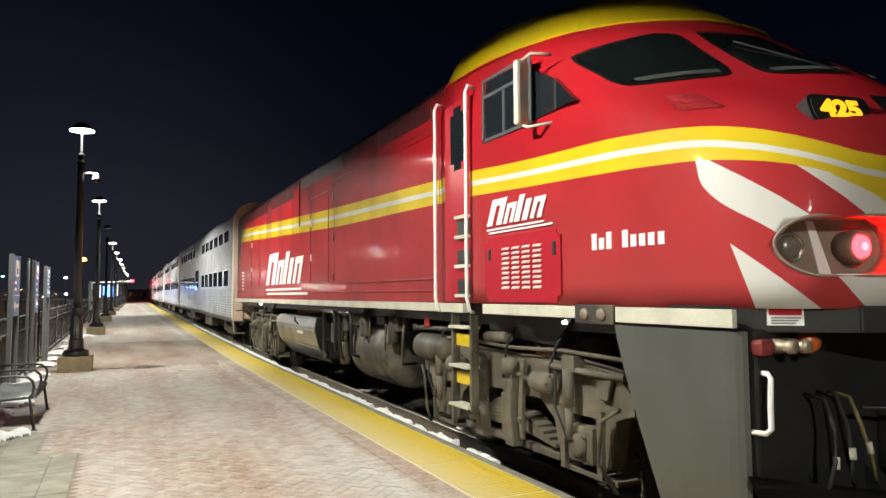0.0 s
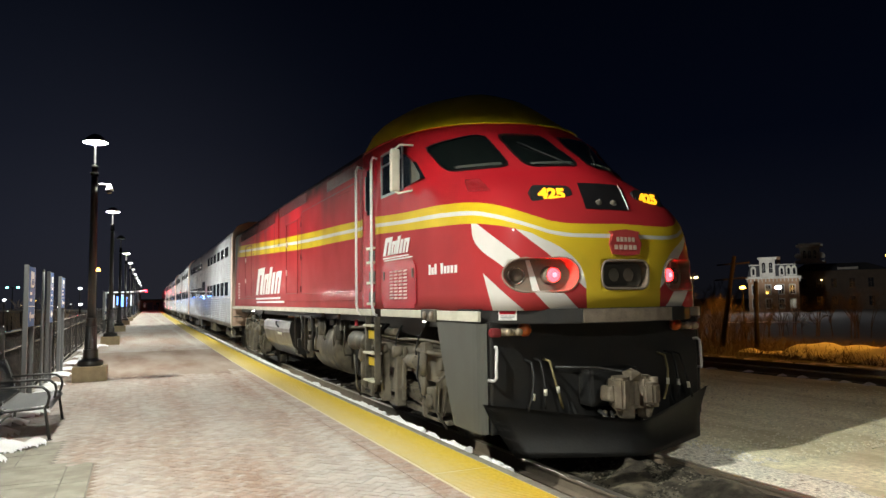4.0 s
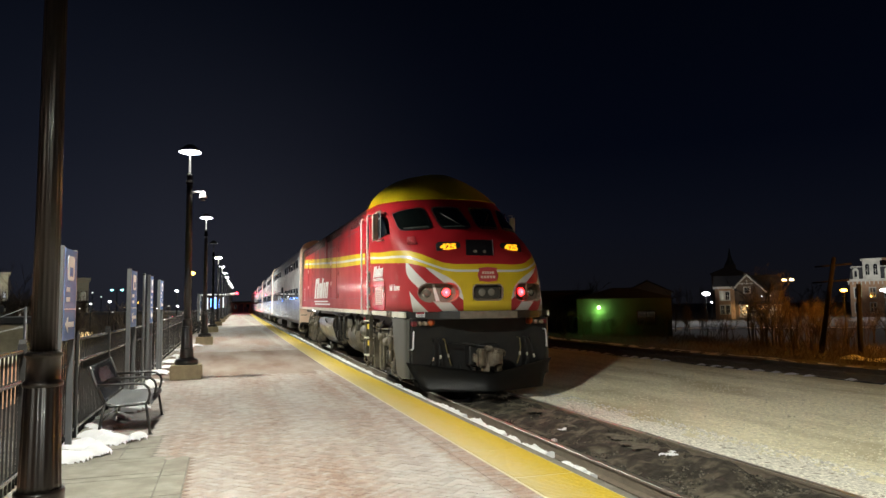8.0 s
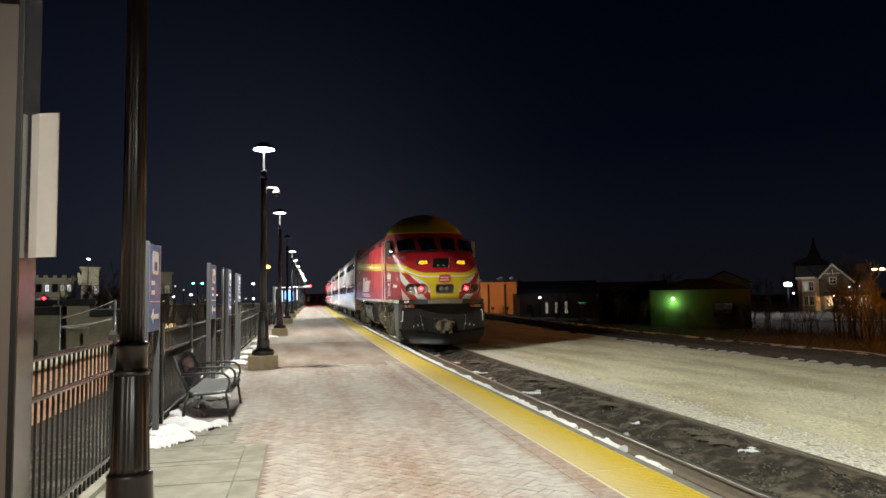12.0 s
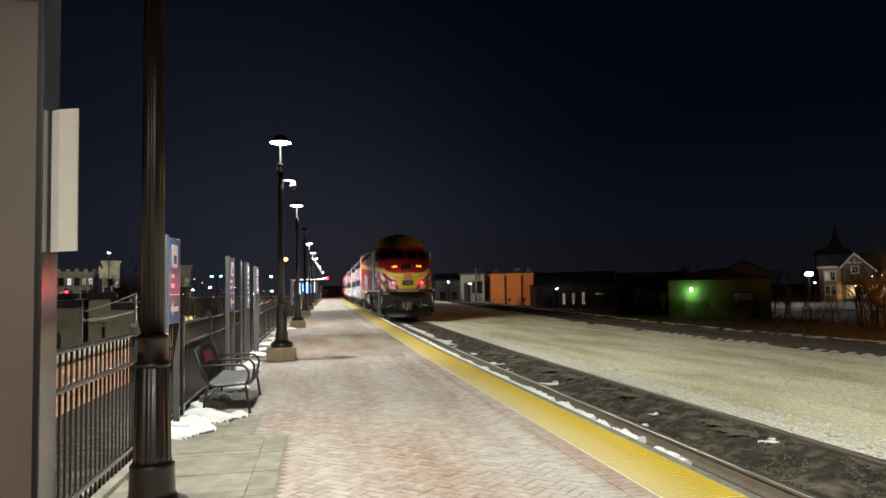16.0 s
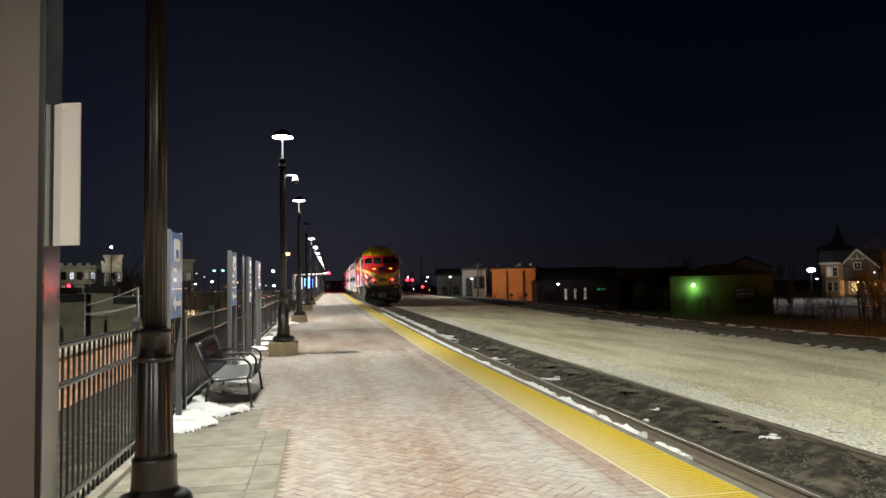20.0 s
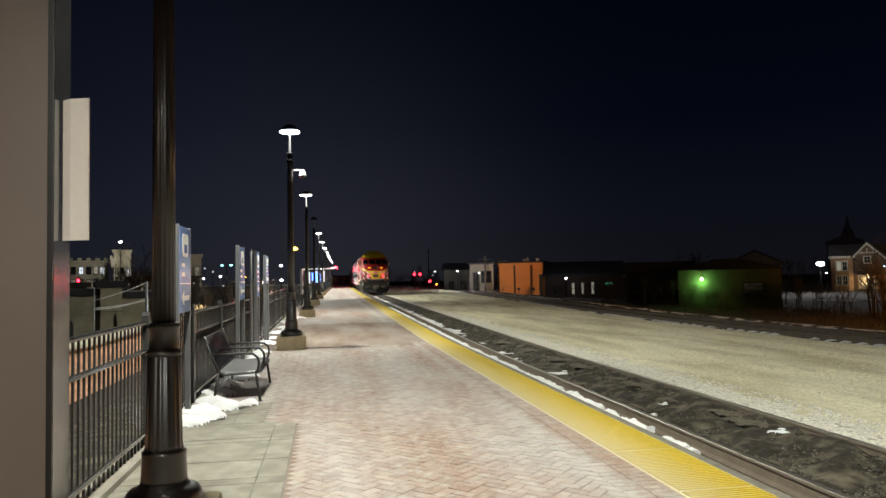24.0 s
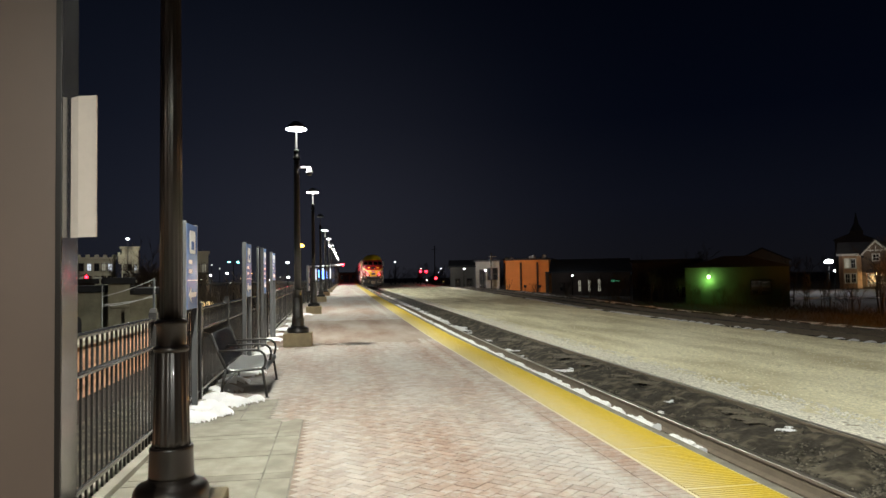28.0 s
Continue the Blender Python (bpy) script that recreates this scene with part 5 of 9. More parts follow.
        bmesh.ops.bevel(t, geom=[e for e in t.edges if abs(e.verts[0].co.x - e.verts[1].co.x) > .01], offset=.08, segments=4, affect="EDGES")
        merge(bm, t)
        part("door_window", bm, M["glass"], door)
        # flat dark plates stand in for the shade inside the step pockets
        for z in (1.90, 2.22, 2.54):
            bm = bmesh.new()
            box(bm, s * 1.553 - .004, s * 1.553 + .004, 3.80, 4.10, z - .09, z + .10)
            part("step_pocket", bm, M["dark"], root, "flat dark plate in place of a shaded step pocket")
        for z in (1.82, 2.14, 2.46, 2.68):
            bm = bmesh.new()
            soft_box(bm, s * 1.57 - .03, s * 1.57 + .03, 3.80, 4.10, z - .018, z + .018, .006)
            part("side_step", bm, M["cream"], root)
        for y, top in ((4.53, 4.05), (3.74, 4.06)):
            bm = bmesh.new()
            tube(bm, [(s * 1.53, y, top), (s * 1.60, y, top + .02), (s * 1.63, y, top - .05), (s * 1.63, y, 1.80), (s * 1.60, y, 1.66), (s * 1.55, y, 1.64)], .020, 10)
            part("handrail", bm, M["white"], root, "long white vertical handrail")
        # louvred door under the cab
        bm = bmesh.new()
        t = bmesh.new()
        box(t, s * 1.556 - .006, s * 1.556 + .006, 2.13, 3.46, 1.76, 2.40)
        bmesh.ops.bevel(t, geom=[e for e in t.edges if abs(e.verts[0].co.x - e.verts[1].co.x) > .01], offset=.06, segments=3, affect="EDGES")
        merge(bm, t)
        door = part("louvre_door", bm, M["red"], root, "red equipment door with rows of louvres")
        for i in range(4):
            for j in range(9):
                bm = bmesh.new()
                y0, z0 = 2.42 + .185 * i, 1.885 + .047 * j
                for a, b in (((1.558, z0 + .030), (1.578, z0 + .004)), ((1.578, z0 + .004), (1.572, z0 - .002))):
                    rows = [[(s * a[0], y0, a[1]), (s * a[0], y0 + .13, a[1])], [(s * b[0], y0, b[1]), (s * b[0], y0 + .13, b[1])]]
                    grid(bm, rows)
                bmesh.ops.remove_doubles(bm, verts=bm.verts[:], dist=.0005)
                bmesh.ops.solidify(bm, geom=bm.faces[:], thickness=.003)
                part("louvre", bm, M["louvre"], door)
        for y in (2.22, 3.36):
            bm = bmesh.new()
            soft_box(bm, s * 1.565 - .008, s * 1.565 + .008, y - .025, y + .025, 2.17, 2.29, .006)
            part("latch", bm, M["dark"], door)
        # small step niche on the upper nose side
        nose_plate("niche_rim", [(1.20, .72, 3.11), (1.37, .95, 3.13), (1.35, 1.16, 3.31), (1.18, .90, 3.30)], M["niche"], root, s, .010, 4)
        nose_plate("niche", [(1.225, .78, 3.17), (1.335, .95, 3.18), (1.325, 1.08, 3.26), (1.215, .90, 3.255)], M["niche"], root, s, .015, 4, "red step niche cover")
        # grey skirt at the front corner
        bm = bmesh.new()
        plan = [(1.485, .300), (1.515, .315), (1.54, .350), (1.555, .405), (1.56, .50)]
        for inset in (0.0, .035):
            rows = []
            for k in range(13):
                z = 1.60 - (1.60 - .43) * k / 12
                back = 1.45 - .45 * (k / 12) ** 1.15
                row = plan + [(1.56, .5 + (back - .5) * f) for f in (.33, .66, 1.0)]
                rows.append([(s * (x - inset), y + (inset if x < 1.53 else 0), z) for x, y in row])
            grid(bm, rows, smooth=False)
        part("corner_skirt", bm, M["skirt"], root, "dark grey skirt at the front corner")
        # plain logo: slanted white bars and underline
        bars(root, s)
        # rear grab rails and end steps
        bm = bmesh.new()
        tube(bm, [(s * 1.50, 20.05, 2.05), (s * 1.60, 20.1, 2.02), (s * 1.62, 20.15, 1.85), (s * 1.62, 20.18, .75), (s * 1.58, 20.2, .62), (s * 1.45, 20.2, .60)], .018)
        part("grab_rail", bm, M["cream"], root, "cream rear grab rail")
        for z in (.62, .98, 1.34):
            bm = bmesh.new()
            soft_box(bm, s * 1.42 - .12, s * 1.42 + .12, 19.85, 20.3, z - .015, z + .015, .006)
            part("end_step", bm, M["under"], root)
        # small plate with two round caps between the sills
        bm = bmesh.new()
        soft_box(bm, s * 1.55 - .03, s * 1.55 + .03, 1.44, 1.92, 1.60, 1.75, .01)
        plate = part("cap_plate", bm, M["under"], root, "grey plate with two round caps")
        for y in (1.57, 1.78):
            bm = bmesh.new()
            lathe(bm, [(.001, .02), (.045, .02), (.05, 0)] if s > 0 else [(.05, 0), (.045, -.02), (.001, -.02)], 14, (s * 1.58, y, 1.675), "X")
            part("cap", bm, M["bezel"], plate)
        # column of small vents and a round badge near the rear
        for k in range(6):
            bm = bmesh.new()
            soft_box(bm, s * 1.506 - .006, s * 1.506 + .006, 18.9, 19.25, 2.0 + .1 * k, 2.045 + .1 * k, .004)
            part("vent", bm, M["louvre"], root)
        for y0, y1, z0, z1 in ((9.5, 10.8, 2.05, 3.75), (16.3, 17.6, 2.05, 3.7)):
            bm = bmesh.new()
            for a, b, c, d in ((y0, y1, z0, z0 + .02), (y0, y1, z1, z1 + .02), (y0, y0 + .02, z0, z1), (y1, y1 + .02, z0, z1)):
                box(bm, s * 1.505 - .006, s * 1.505 + .006, a, b, c, d)
            part("door_seam", bm, M["seam"], root)
            for z in (2.5, 3.2):
                bm = bmesh.new()
                soft_box(bm, s * 1.515 - .012, s * 1.515 + .012, y1 - .12, y1 - .06, z, z + .14, .006)
                part("door_latch", bm, M["louvre"], root)
    undercarriage(root)
    front_gear(root)
    VEHICLES.append((root, 0.0, 20.5))
    return root


def bars(root, s):
    """Plain white shapes in place of lettering on the side."""
    for y_far, y_near, z0, z1, xx in ((3.42, 2.25, 2.44, 2.78, 1.554), (15.4, 11.05, 1.84, 2.86, 1.505)):
        w = y_far - y_near
        sl = .13 * w / 1.2
        ya = y_far
        for wid, top, gap in ((.25, 1.0, .03), (.15, .74, .02), (.10, .95, .02), (.10, .74, .02), (.16, .74, 0)):
            za = z0 + (z1 - z0) * .24
            zt = za + (z1 - za) * top
            yb = ya - w * wid
            k = (zt - za) / (z1 - za)
            for lo, hi in ((0, .36), (.64, 1)) if wid > .14 else ((0, .8),):
                bm = bmesh.new()
                y0, y1 = ya + (yb - ya) * lo, ya + (yb - ya) * hi
                prism(bm, [(y0, za), (y1, za), (y1 - sl * k, zt), (y0 - sl * k, zt)], "X", s * (xx + .004), s * (xx - .004))
                part("logo_bar", bm, M["white"], root)
            if wid > .14:
                bm = bmesh.new()
                zz = zt - (zt - za) * .26
                k2 = (zz - za) / (z1 - za)
                y0, y1 = ya + (yb - ya) * .36, ya + (yb - ya) * .64
                prism(bm, [(y0 - sl * k2, zz), (y1 - sl * k2, zz), (y1 - sl * k, zt), (y0 - sl * k, zt)], "X", s * (xx + .004), s * (xx - .004))
                part("logo_bar", bm, M["white"], root)
            ya = yb - w * gap
        for q, (a, b) in enumerate(((.0, .88), (.04, 1.0))):
            bm = bmesh.new()
            prism(bm, [(y_far - w * a, z0 + (z1 - z0) * (.10 - .1 * q)), (y_far - w * b, z0 + (z1 - z0) * (.10 - .1 * q)), (y_far - w * b, z0 + (z1 - z0) * (.15 - .1 * q)), (y_far - w * a, z0 + (z1 - z0) * (.15 - .1 * q))], "X", s * (xx + .004), s * (xx - .004))
            part("logo_line", bm, M["white"], root)
    for i in range(9):
        if i == 3:
            continue
        bm = bmesh.new()
        y = 1.72 - .09 * i
        sx = side_at(y - .03, 2.25)
        prism(bm, [(y, 2.18), (y - .06, 2.18), (y - .06, 2.31 if i in (0, 2, 4) else 2.27), (y, 2.31 if i in (0, 2, 4) else 2.27)], "X", s * (sx + .006), s * (sx - .004))
        part("name_bar", bm, M["white"], root)


def wheelset(root, y, radius=0.51, keyed=True):
    bm = bmesh.new()
    for s in (-1, 1):
        lathe(bm, [(.09, -.09), (.2, -.07), (radius - .09, -.05), (radius - .07, -.07), (radius, -.065), (radius, .055), (radius + .03, .06), (radius + .03, .075), (radius - .08, .075), (radius - .1, .03), (.2, .05), (.12, .1)] if s < 0 else [(.12, -.1), (.2, -.05), (radius - .1, -.03), (radius - .08, -.075), (radius + .03, -.075), (radius + .03, -.06), (radius, -.055), (radius, .065), (radius - .07, .07), (radius - .09, .05), (.2, .07), (.09, .09)], 32, (s * .7525, 0, 0), "X")
    rod(bm, (-.7, 0, 0), (.7, 0, 0), .09, n=16)
    for s in (-1, 1):
        for k in range(5):
            a = 2 * math.pi * k / 5
            rod(bm, (s * .86, .17 * math.cos(a), .17 * math.sin(a)), (s * .83, .17 * math.cos(a), .17 * math.sin(a)), .03, n=8)
    ob = part("wheelset", bm, M["under"], root, "steel wheels on one axle")
    rest = pose(0, y, radius)
    ob.matrix_basis = rest
    if keyed:
        WHEELS.append((ob, rest, radius))
    return ob


def truck(root, yc, keyed=True, front=-1):
    """A two-axle truck: cast frames, axle boxes, leaf springs, hangers, dampers and brake gear."""
    for dy in (-1.38, 1.38):
        wheelset(root, yc + dy, 0.51, keyed)
        bm = bmesh.new()
        lathe(bm, [(.001, -.5), (.34, -.5), (.38, -.42), (.38, .42), (.34, .5), (.001, .5)], 18, (0, yc + dy * .62, .58), "X")
        part("traction_motor", bm, M["dark"], root)
    for s in (-1, 1):
        x = s * 1.20
        bm = bmesh.new()
        out = [(-2.05, 1.02), (-1.85, 1.18), (-1.1, 1.26), (-.55, 1.22), (.55, 1.22), (1.1, 1.26), (1.85, 1.18), (2.05, 1.02), (2.05, .86), (1.80, .82), (1.72, .40), (1.58, .34), (1.58, .80), (1.18, .80), (1.18, .34), (1.02, .36), (.95, .70), (.72, .86), (-.72, .86), (-.95, .70), (-1.02, .36), (-1.18, .34), (-1.18, .80), (-1.58, .80), (-1.58, .34), (-1.72, .40), (-1.80, .82), (-2.05, .86)]
        prism(bm, [(yc + u, v) for u, v in out], "X", x - .085, x + .085)
        bmesh.ops.bevel(bm, geom=bm.edges[:], offset=.018, segments=2, affect="EDGES")
        part("side_frame", bm, M["truck"], root, "cast grey truck side frame")
        # solid dark discs stand in for the shade of the frame's holes
        for u in (-.72, .35):
            bm = bmesh.new()
            lathe(bm, [(.001, 0), (.05, 0), (.05, s * .02)] if s < 0 else [(.05, 0), (.05, .02), (.001, .02)], 12, (x + s * .08, yc + u, 1.05), "X")
            part("frame_hole", bm, M["dark"], root)
        for dy in (-1.38, 1.38):
            bm = bmesh.new()
            soft_box(bm, x - .13, x + .15, yc + dy - .17, yc + dy + .17, .38, .70, .04)
            lathe(bm, [(.001, .0), (.08, .0), (.10, -.02), (.10, -.11)] if s > 0 else [(.10, .11), (.10, .02), (.08, 0), (.001, 0)], 18, (x + s * .19, yc + dy, .53), "X")
            part("axle_box", bm, M["truck"], root)
            for dd in (-.26, .26):
                bm = bmesh.new()
                prism(bm, [(yc + dy + dd - .035, .86), (yc + dy + dd + .035, .86), (yc + dy + dd + .028, .30), (yc + dy + dd - .028, .30)], "X", x + s * .08, x + s * .13)
                part("pedestal_guide", bm, M["truck"], root)
            bm = bmesh.new()
            soft_box(bm, x - .06, x + .17, yc + dy - .40, yc + dy + .40, .26, .31, .012)
            part("pedestal_tie", bm, M["truck"], root)
            bm = bmesh.new()
            prism(bm, [(yc + dy * 0.24 - .06, 1.12), (yc + dy * 0.24 + .05, 1.14), (yc + dy * 0.21 + .07, .70), (yc + dy * 0.23 + .06, .33), (yc + dy * 0.23 - .09, .33), (yc + dy * 0.25 - .03, .7)], "X", x + s * .09, x + s * .22)
            bmesh.ops.bevel(bm, geom=bm.edges[:], offset=.014, segments=1, affect="EDGES")
            part("swing_hanger", bm, M["truck"], root)
            bm = bmesh.new()
            lathe(bm, [(.001, 0), (.085, 0), (.085, .12), (.05, .14)] if s < 0 else [(.05, -.14), (.085, -.12), (.085, 0), (.001, 0)], 14, (x + s * .26, yc + dy * 0.24, 1.12), "X")
            part("hanger_pin", bm, M["truck"], root)
            bm = bmesh.new()
            rod(bm, (x + s * .20, yc + dy * .96, 1.18), (x + s * .20, yc + dy * .96, .86), .052, n=12)
            rod(bm, (x + s * .20, yc + dy * .96, .86), (x + s * .20, yc + dy * .955, .56), .036, n=12)
            damper = part("damper", bm, M["truck"], root, "upright hydraulic damper")
            bm = bmesh.new()
            soft_box(bm, x + s * .15 - .06, x + s * .15 + .06, yc + dy * .96 - .09, yc + dy * .96 + .09, 1.16, 1.30, .012)
            part("damper_bracket", bm, M["truck"], damper)
            bm = bmesh.new()
            prism(bm, [(yc + dy - .60, .95), (yc + dy - .52, .95), (yc + dy - .53, .6), (yc + dy - .56, .30), (yc + dy - .66, .30), (yc + dy - .62, .6)], "X", s * .70, s * .92)
            part("brake_shoe", bm, M["dark"], root)
        # leaf spring pack between the hangers
        for k in range(7):
            half = .88 - .10 * k
            z = .40 + .042 * k
            bm = bmesh.new()
            rows = []
            for i in range(9):
                u = -1 + i / 4
                rows.append((yc + u * half, z + .07 * (1 - u * u)))
            prism(bm, rows + [(p[0], p[1] + .036) for p in rows[::-1]], "X", x - .04, x + .14)
            part("spring_leaf", bm, M["truck"], root)
        bm = bmesh.new()
        soft_box(bm, x - .05, x + .19, yc - .95, yc + .95, .30, .37, .015)
        part("spring_plank", bm, M["truck"], root)
        bm = bmesh.new()
        soft_box(bm, x - .05, x + .16, yc - .11, yc + .11, .36, .80, .02)
        part("spring_buckle", bm, M["truck"], root)
        bm = bmesh.new()
        tube(bm, [(x + s * .1, yc - 2.0, 1.30), (x + s * .16, yc - 1.2, 1.33), (x + s * .16, yc - .3, 1.30), (x + s * .16, yc + .8, 1.33), (x + s * .12, yc + 1.9, 1.29)], .02)
        part("air_pipe", bm, M["truck"], root)
        bm = bmesh.new()
        tube(bm, [(x + s * .10, yc - 1.95, 1.16), (x + s * .17, yc - 1.6, 1.17), (x + s * .17, yc - .95, 1.19)], .03)
        part("brake_rod", bm, M["truck"], root)
        # sand box and gear between truck and floor
        bm = bmesh.new()
        prism(bm, [(yc - 1.25, 1.62), (yc + .25, 1.62), (yc + .25, 1.46), (yc - .1, 1.40), (yc - 1.0, 1.36)], "X", x - .1, x + .1)
        part("sand_box", bm, M["dark"], root)
        bm = bmesh.new()
        rod(bm, (x + s * .16, yc + .2, 1.38), (x + s * .16, yc - .25, 1.40), .055, n=12)
        part("actuator", bm, M["truck"], root)
    bm = bmesh.new()
    soft_box(bm, -1.1, 1.1, yc - .35, yc + .35, .55, 1.0, .05)
    part("bolster", bm, M["dark"], root)


def truck_rigging(root, yc):
    """Brake cylinders, levers, pipes and brackets that hang on a truck's side."""
    for s in (-1, 1):
        x = s * 1.36
        for dy in (-.86, .95):
            bm = bmesh.new()
            lathe(bm, [(.001, -.17), (.085, -.17), (.10, -.14), (.10, .10), (.075, .13), (.03, .15), (.022, .34), (.001, .34)], 18, (x, yc + dy, 1.02), "Y")
            cyl = part("brake_cylinder", bm, M["truck"], root, "dusty brake cylinder with its push rod")
            bm = bmesh.new()
            for k in range(6):
                a = k * math.pi / 3
                rod(bm, (x + .082 * math.cos(a), yc + dy - .15, 1.02 + .082 * math.sin(a)), (x + .082 * math.cos(a), yc + dy - .185, 1.02 + .082 * math.sin(a)), .012, n=6)
            part("cylinder_bolts", bm, M["under"], cyl)
            bm = bmesh.new()
            prism(bm, [(yc + dy + .30, 1.20), (yc + dy + .36, 1.20), (yc + dy + .42, .70), (yc + dy + .39, .42), (yc + dy + .34, .42), (yc + dy + .34, .72)], "X", x - .02, x + .02)
            bmesh.ops.bevel(bm, geom=bm.edges[:], offset=.006, segments=1, affect="EDGES")
            part("brake_lever", bm, M["truck"], root)
            for z in (1.05, .62):
                bm = bmesh.new()
                rod(bm, (x - .05, yc + dy + .365, z), (x + .05, yc + dy + .365, z), .022, n=8)
                part("lever_pin", bm, M["under"], root)
        bm = bmesh.new()
        tube(bm, [(x, yc - 1.95, .92), (x + s * .03, yc - 1.75, .80), (x + s * .03, yc - 1.70, .45), (x - s * .08, yc - 1.80, .22)], .018)
        part("sanding_pipe", bm, M["under"], root)
        bm = bmesh.new()
        tube(bm, [(x, yc + 1.95, .92), (x + s * .03, yc + 1.8, .78), (x + s * .02, yc + 1.75, .4), (x - s * .08, yc + 1.85, .22)], .018)
        part("sanding_pipe", bm, M["under"], root)
        for k, dy in enumerate((-1.15, -.30, .42, 1.25)):
            bm = bmesh.new()
            z = 1.28
            tube(bm, [(x - s * .05, yc + dy, 1.50), (x + s * .02, yc + dy + .03, 1.36), (x + s * .03, yc + dy + .12 - .05 * k, z - .10), (x - s * .02, yc + dy + .20, z - .30)], .014, 6)
            part("flexible_hose", bm, M["rubber"], root, "black flexible hose")
        for dy in (-1.72, -1.02, 1.02, 1.72):
            bm = bmesh.new()
            prism(bm, [(yc + dy - .10, 1.14), (yc + dy + .10, 1.14), (yc + dy + .05, .96), (yc + dy - .05, .96)], "X", x - s * .07, x - s * .02)
            bmesh.ops.bevel(bm, geom=bm.edges[:], offset=.008, segments=1, affect="EDGES")
            part("gusset", bm, M["truck"], root)
        for dy in (-1.38, 1.38):
            bm = bmesh.new()
            for k in range(4):
                a = math.pi / 4 + k * math.pi / 2
                lathe(bm, [(.001, .012), (.016, .012), (.018, 0)] if s > 0 else [(.018, 0), (.016, -.012), (.001, -.012)], 6, (x - s * .01, yc + dy + .12 * math.cos(a), .54 + .11 * math.sin(a)), "X")
            part("cover_bolts", bm, M["under"], root)
            bm = bmesh.new()
            tube(bm, [(x, yc + dy, .56), (x + s * .07, yc + dy + .05, .60), (x + s * .06, yc + dy + .24, .84), (x, yc + dy + .30, 1.16)], .012, 6)
            part("sensor_cable", bm, M["rubber"], root, "black axle sensor cable")


def undercarriage(root):
    for yc in (3.6, 16.6):
        truck(root, yc)
        truck_rigging(root, yc)
    # fuel tank and tubs between the trucks
    bm = bmesh.new()
    out = [(-1.42, 1.38), (-1.46, 1.15), (-1.36, .78), (-1.05, .45), (1.05, .45), (1.36, .78), (1.46, 1.15), (1.42, 1.38)]
    prism(bm, out, "Y", 10.65, 14.3)
    bmesh.ops.bevel(bm, geom=bm.edges[:], offset=.04, segments=3, affect="EDGES")
    part("fuel_tank", bm, M["tank"], root, "bright rounded steel fuel tank")
    bm = bmesh.new()
    prism(bm, [(u * 1.005, v + .002) for u, v in out], "Y", 10.6, 10.65)
    part("tank_end", bm, M["dark"], root)
    for s in (-1, 1):
        bm = bmesh.new()
        lathe(bm, [(.001, -.46), (.14, -.46), (.17, -.41), (.17, .41), (.14, .46), (.001, .46)], 20, (s * 1.3, 5.2, 1.17), "Y")
        part("air_reservoir", bm, M["under"], root, "small grey air reservoir")
        bm = bmesh.new()
        lathe(bm, [(.001, -1.0), (.45, -1.0), (.52, -.94), (.53, -.8), (.53, .8), (.45, 1.0), (.001, 1.0)], 26, (s * .80, 7.9, .92), "Y")
        part("main_reservoir", bm, M["under"], root, "large grey reservoir tub")
        # two hanging pipe hoops beside the tank
        for y0, y1 in ((9.95, 9.25), (8.95, 8.3)):
            bm = bmesh.new()
            tube(bm, [(s * 1.38, y0, .72), (s * 1.44, y0, .80), (s * 1.46, y0, 1.45), (s * 1.46, y0 - .06, 1.53), (s * 1.46, y1 + .06, 1.53), (s * 1.46, y1, 1.45), (s * 1.44, y1, .84), (s * 1.3, y1, .80)], .030)
            part("pipe_hoop", bm, M["dark"], root)
        rnd = random.Random(3)
        for y, z0, w, d in ((9.5, .95, .34, .24), (8.9, 1.2, .3, .2), (8.15, 1.32, .5, .16), (7.1, 1.38, .36, .14), (10.1, .62, .3, .26), (14.7, .9, .3, .2), (6.5, 1.30, .2, .18)):
            bm = bmesh.new()
            soft_box(bm, s * 1.24 - d / 2, s * 1.24 + d / 2, y, y + w, z0, 1.5 if z0 > 1.1 else z0 + .36, .02)
            part("equipment_box", bm, M["under"] if z0 > .94 else M["dark"], root)
        for y, z, r in ((8.0, 1.16, .10), (6.75, 1.12, .085), (9.1, .62, .09), (14.5, .8, .09)):
            bm = bmesh.new()
            lathe(bm, [(.001, 0), (r * .9, 0), (r, .04), (r, .24), (r * .7, .31), (r * .7, .38)], 16, (s * 1.30, y, z))
            lathe(bm, [(r * .4, .38), (r * .4, .5)], 8, (s * 1.30, y, z))
            part("filter_canister", bm, M["under"], root)
        for k in range(5):
            y = 6.3 + k * .72
            zz = rnd.uniform(.75, 1.15)
            bm = bmesh.new()
            tube(bm, [(s * 1.30, y, 1.52), (s * 1.33, y + .03, zz + .12), (s * 1.28, y + .12, zz), (s * 1.0, y + .3, zz - .02)], rnd.uniform(.014, .024))
            part("drain_pipe", bm, M["under"], root)
        bm = bmesh.new()
        tube(bm, [(s * 1.34, 4.5, 1.42), (s * 1.36, 5.0, 1.42), (s * 1.36, 5.7, 1.40)], .028)
        lathe(bm, [(.02, 0), (.05, .01), (.05, .03), (.02, .04)], 12, (s * 1.36, 5.72, 1.40), "Y")
        part("shutoff_valve", bm, M["under"], root)
        bm = bmesh.new()
        soft_box(bm, s * 1.40 - .01, s * 1.40 + .01, 5.22, 5.38, 1.43, 1.54, .01)
        part("valve_tag", bm, M["red"], root, "faded red valve tag")
        bm = bmesh.new()
        tube(bm, [(s * 1.48, 12.2, 1.36), (s * 1.49, 12.2, 1.28), (s * 1.44, 12.0, 1.2)], .02)
        part("fuel_gauge_pipe", bm, M["dark"], root)
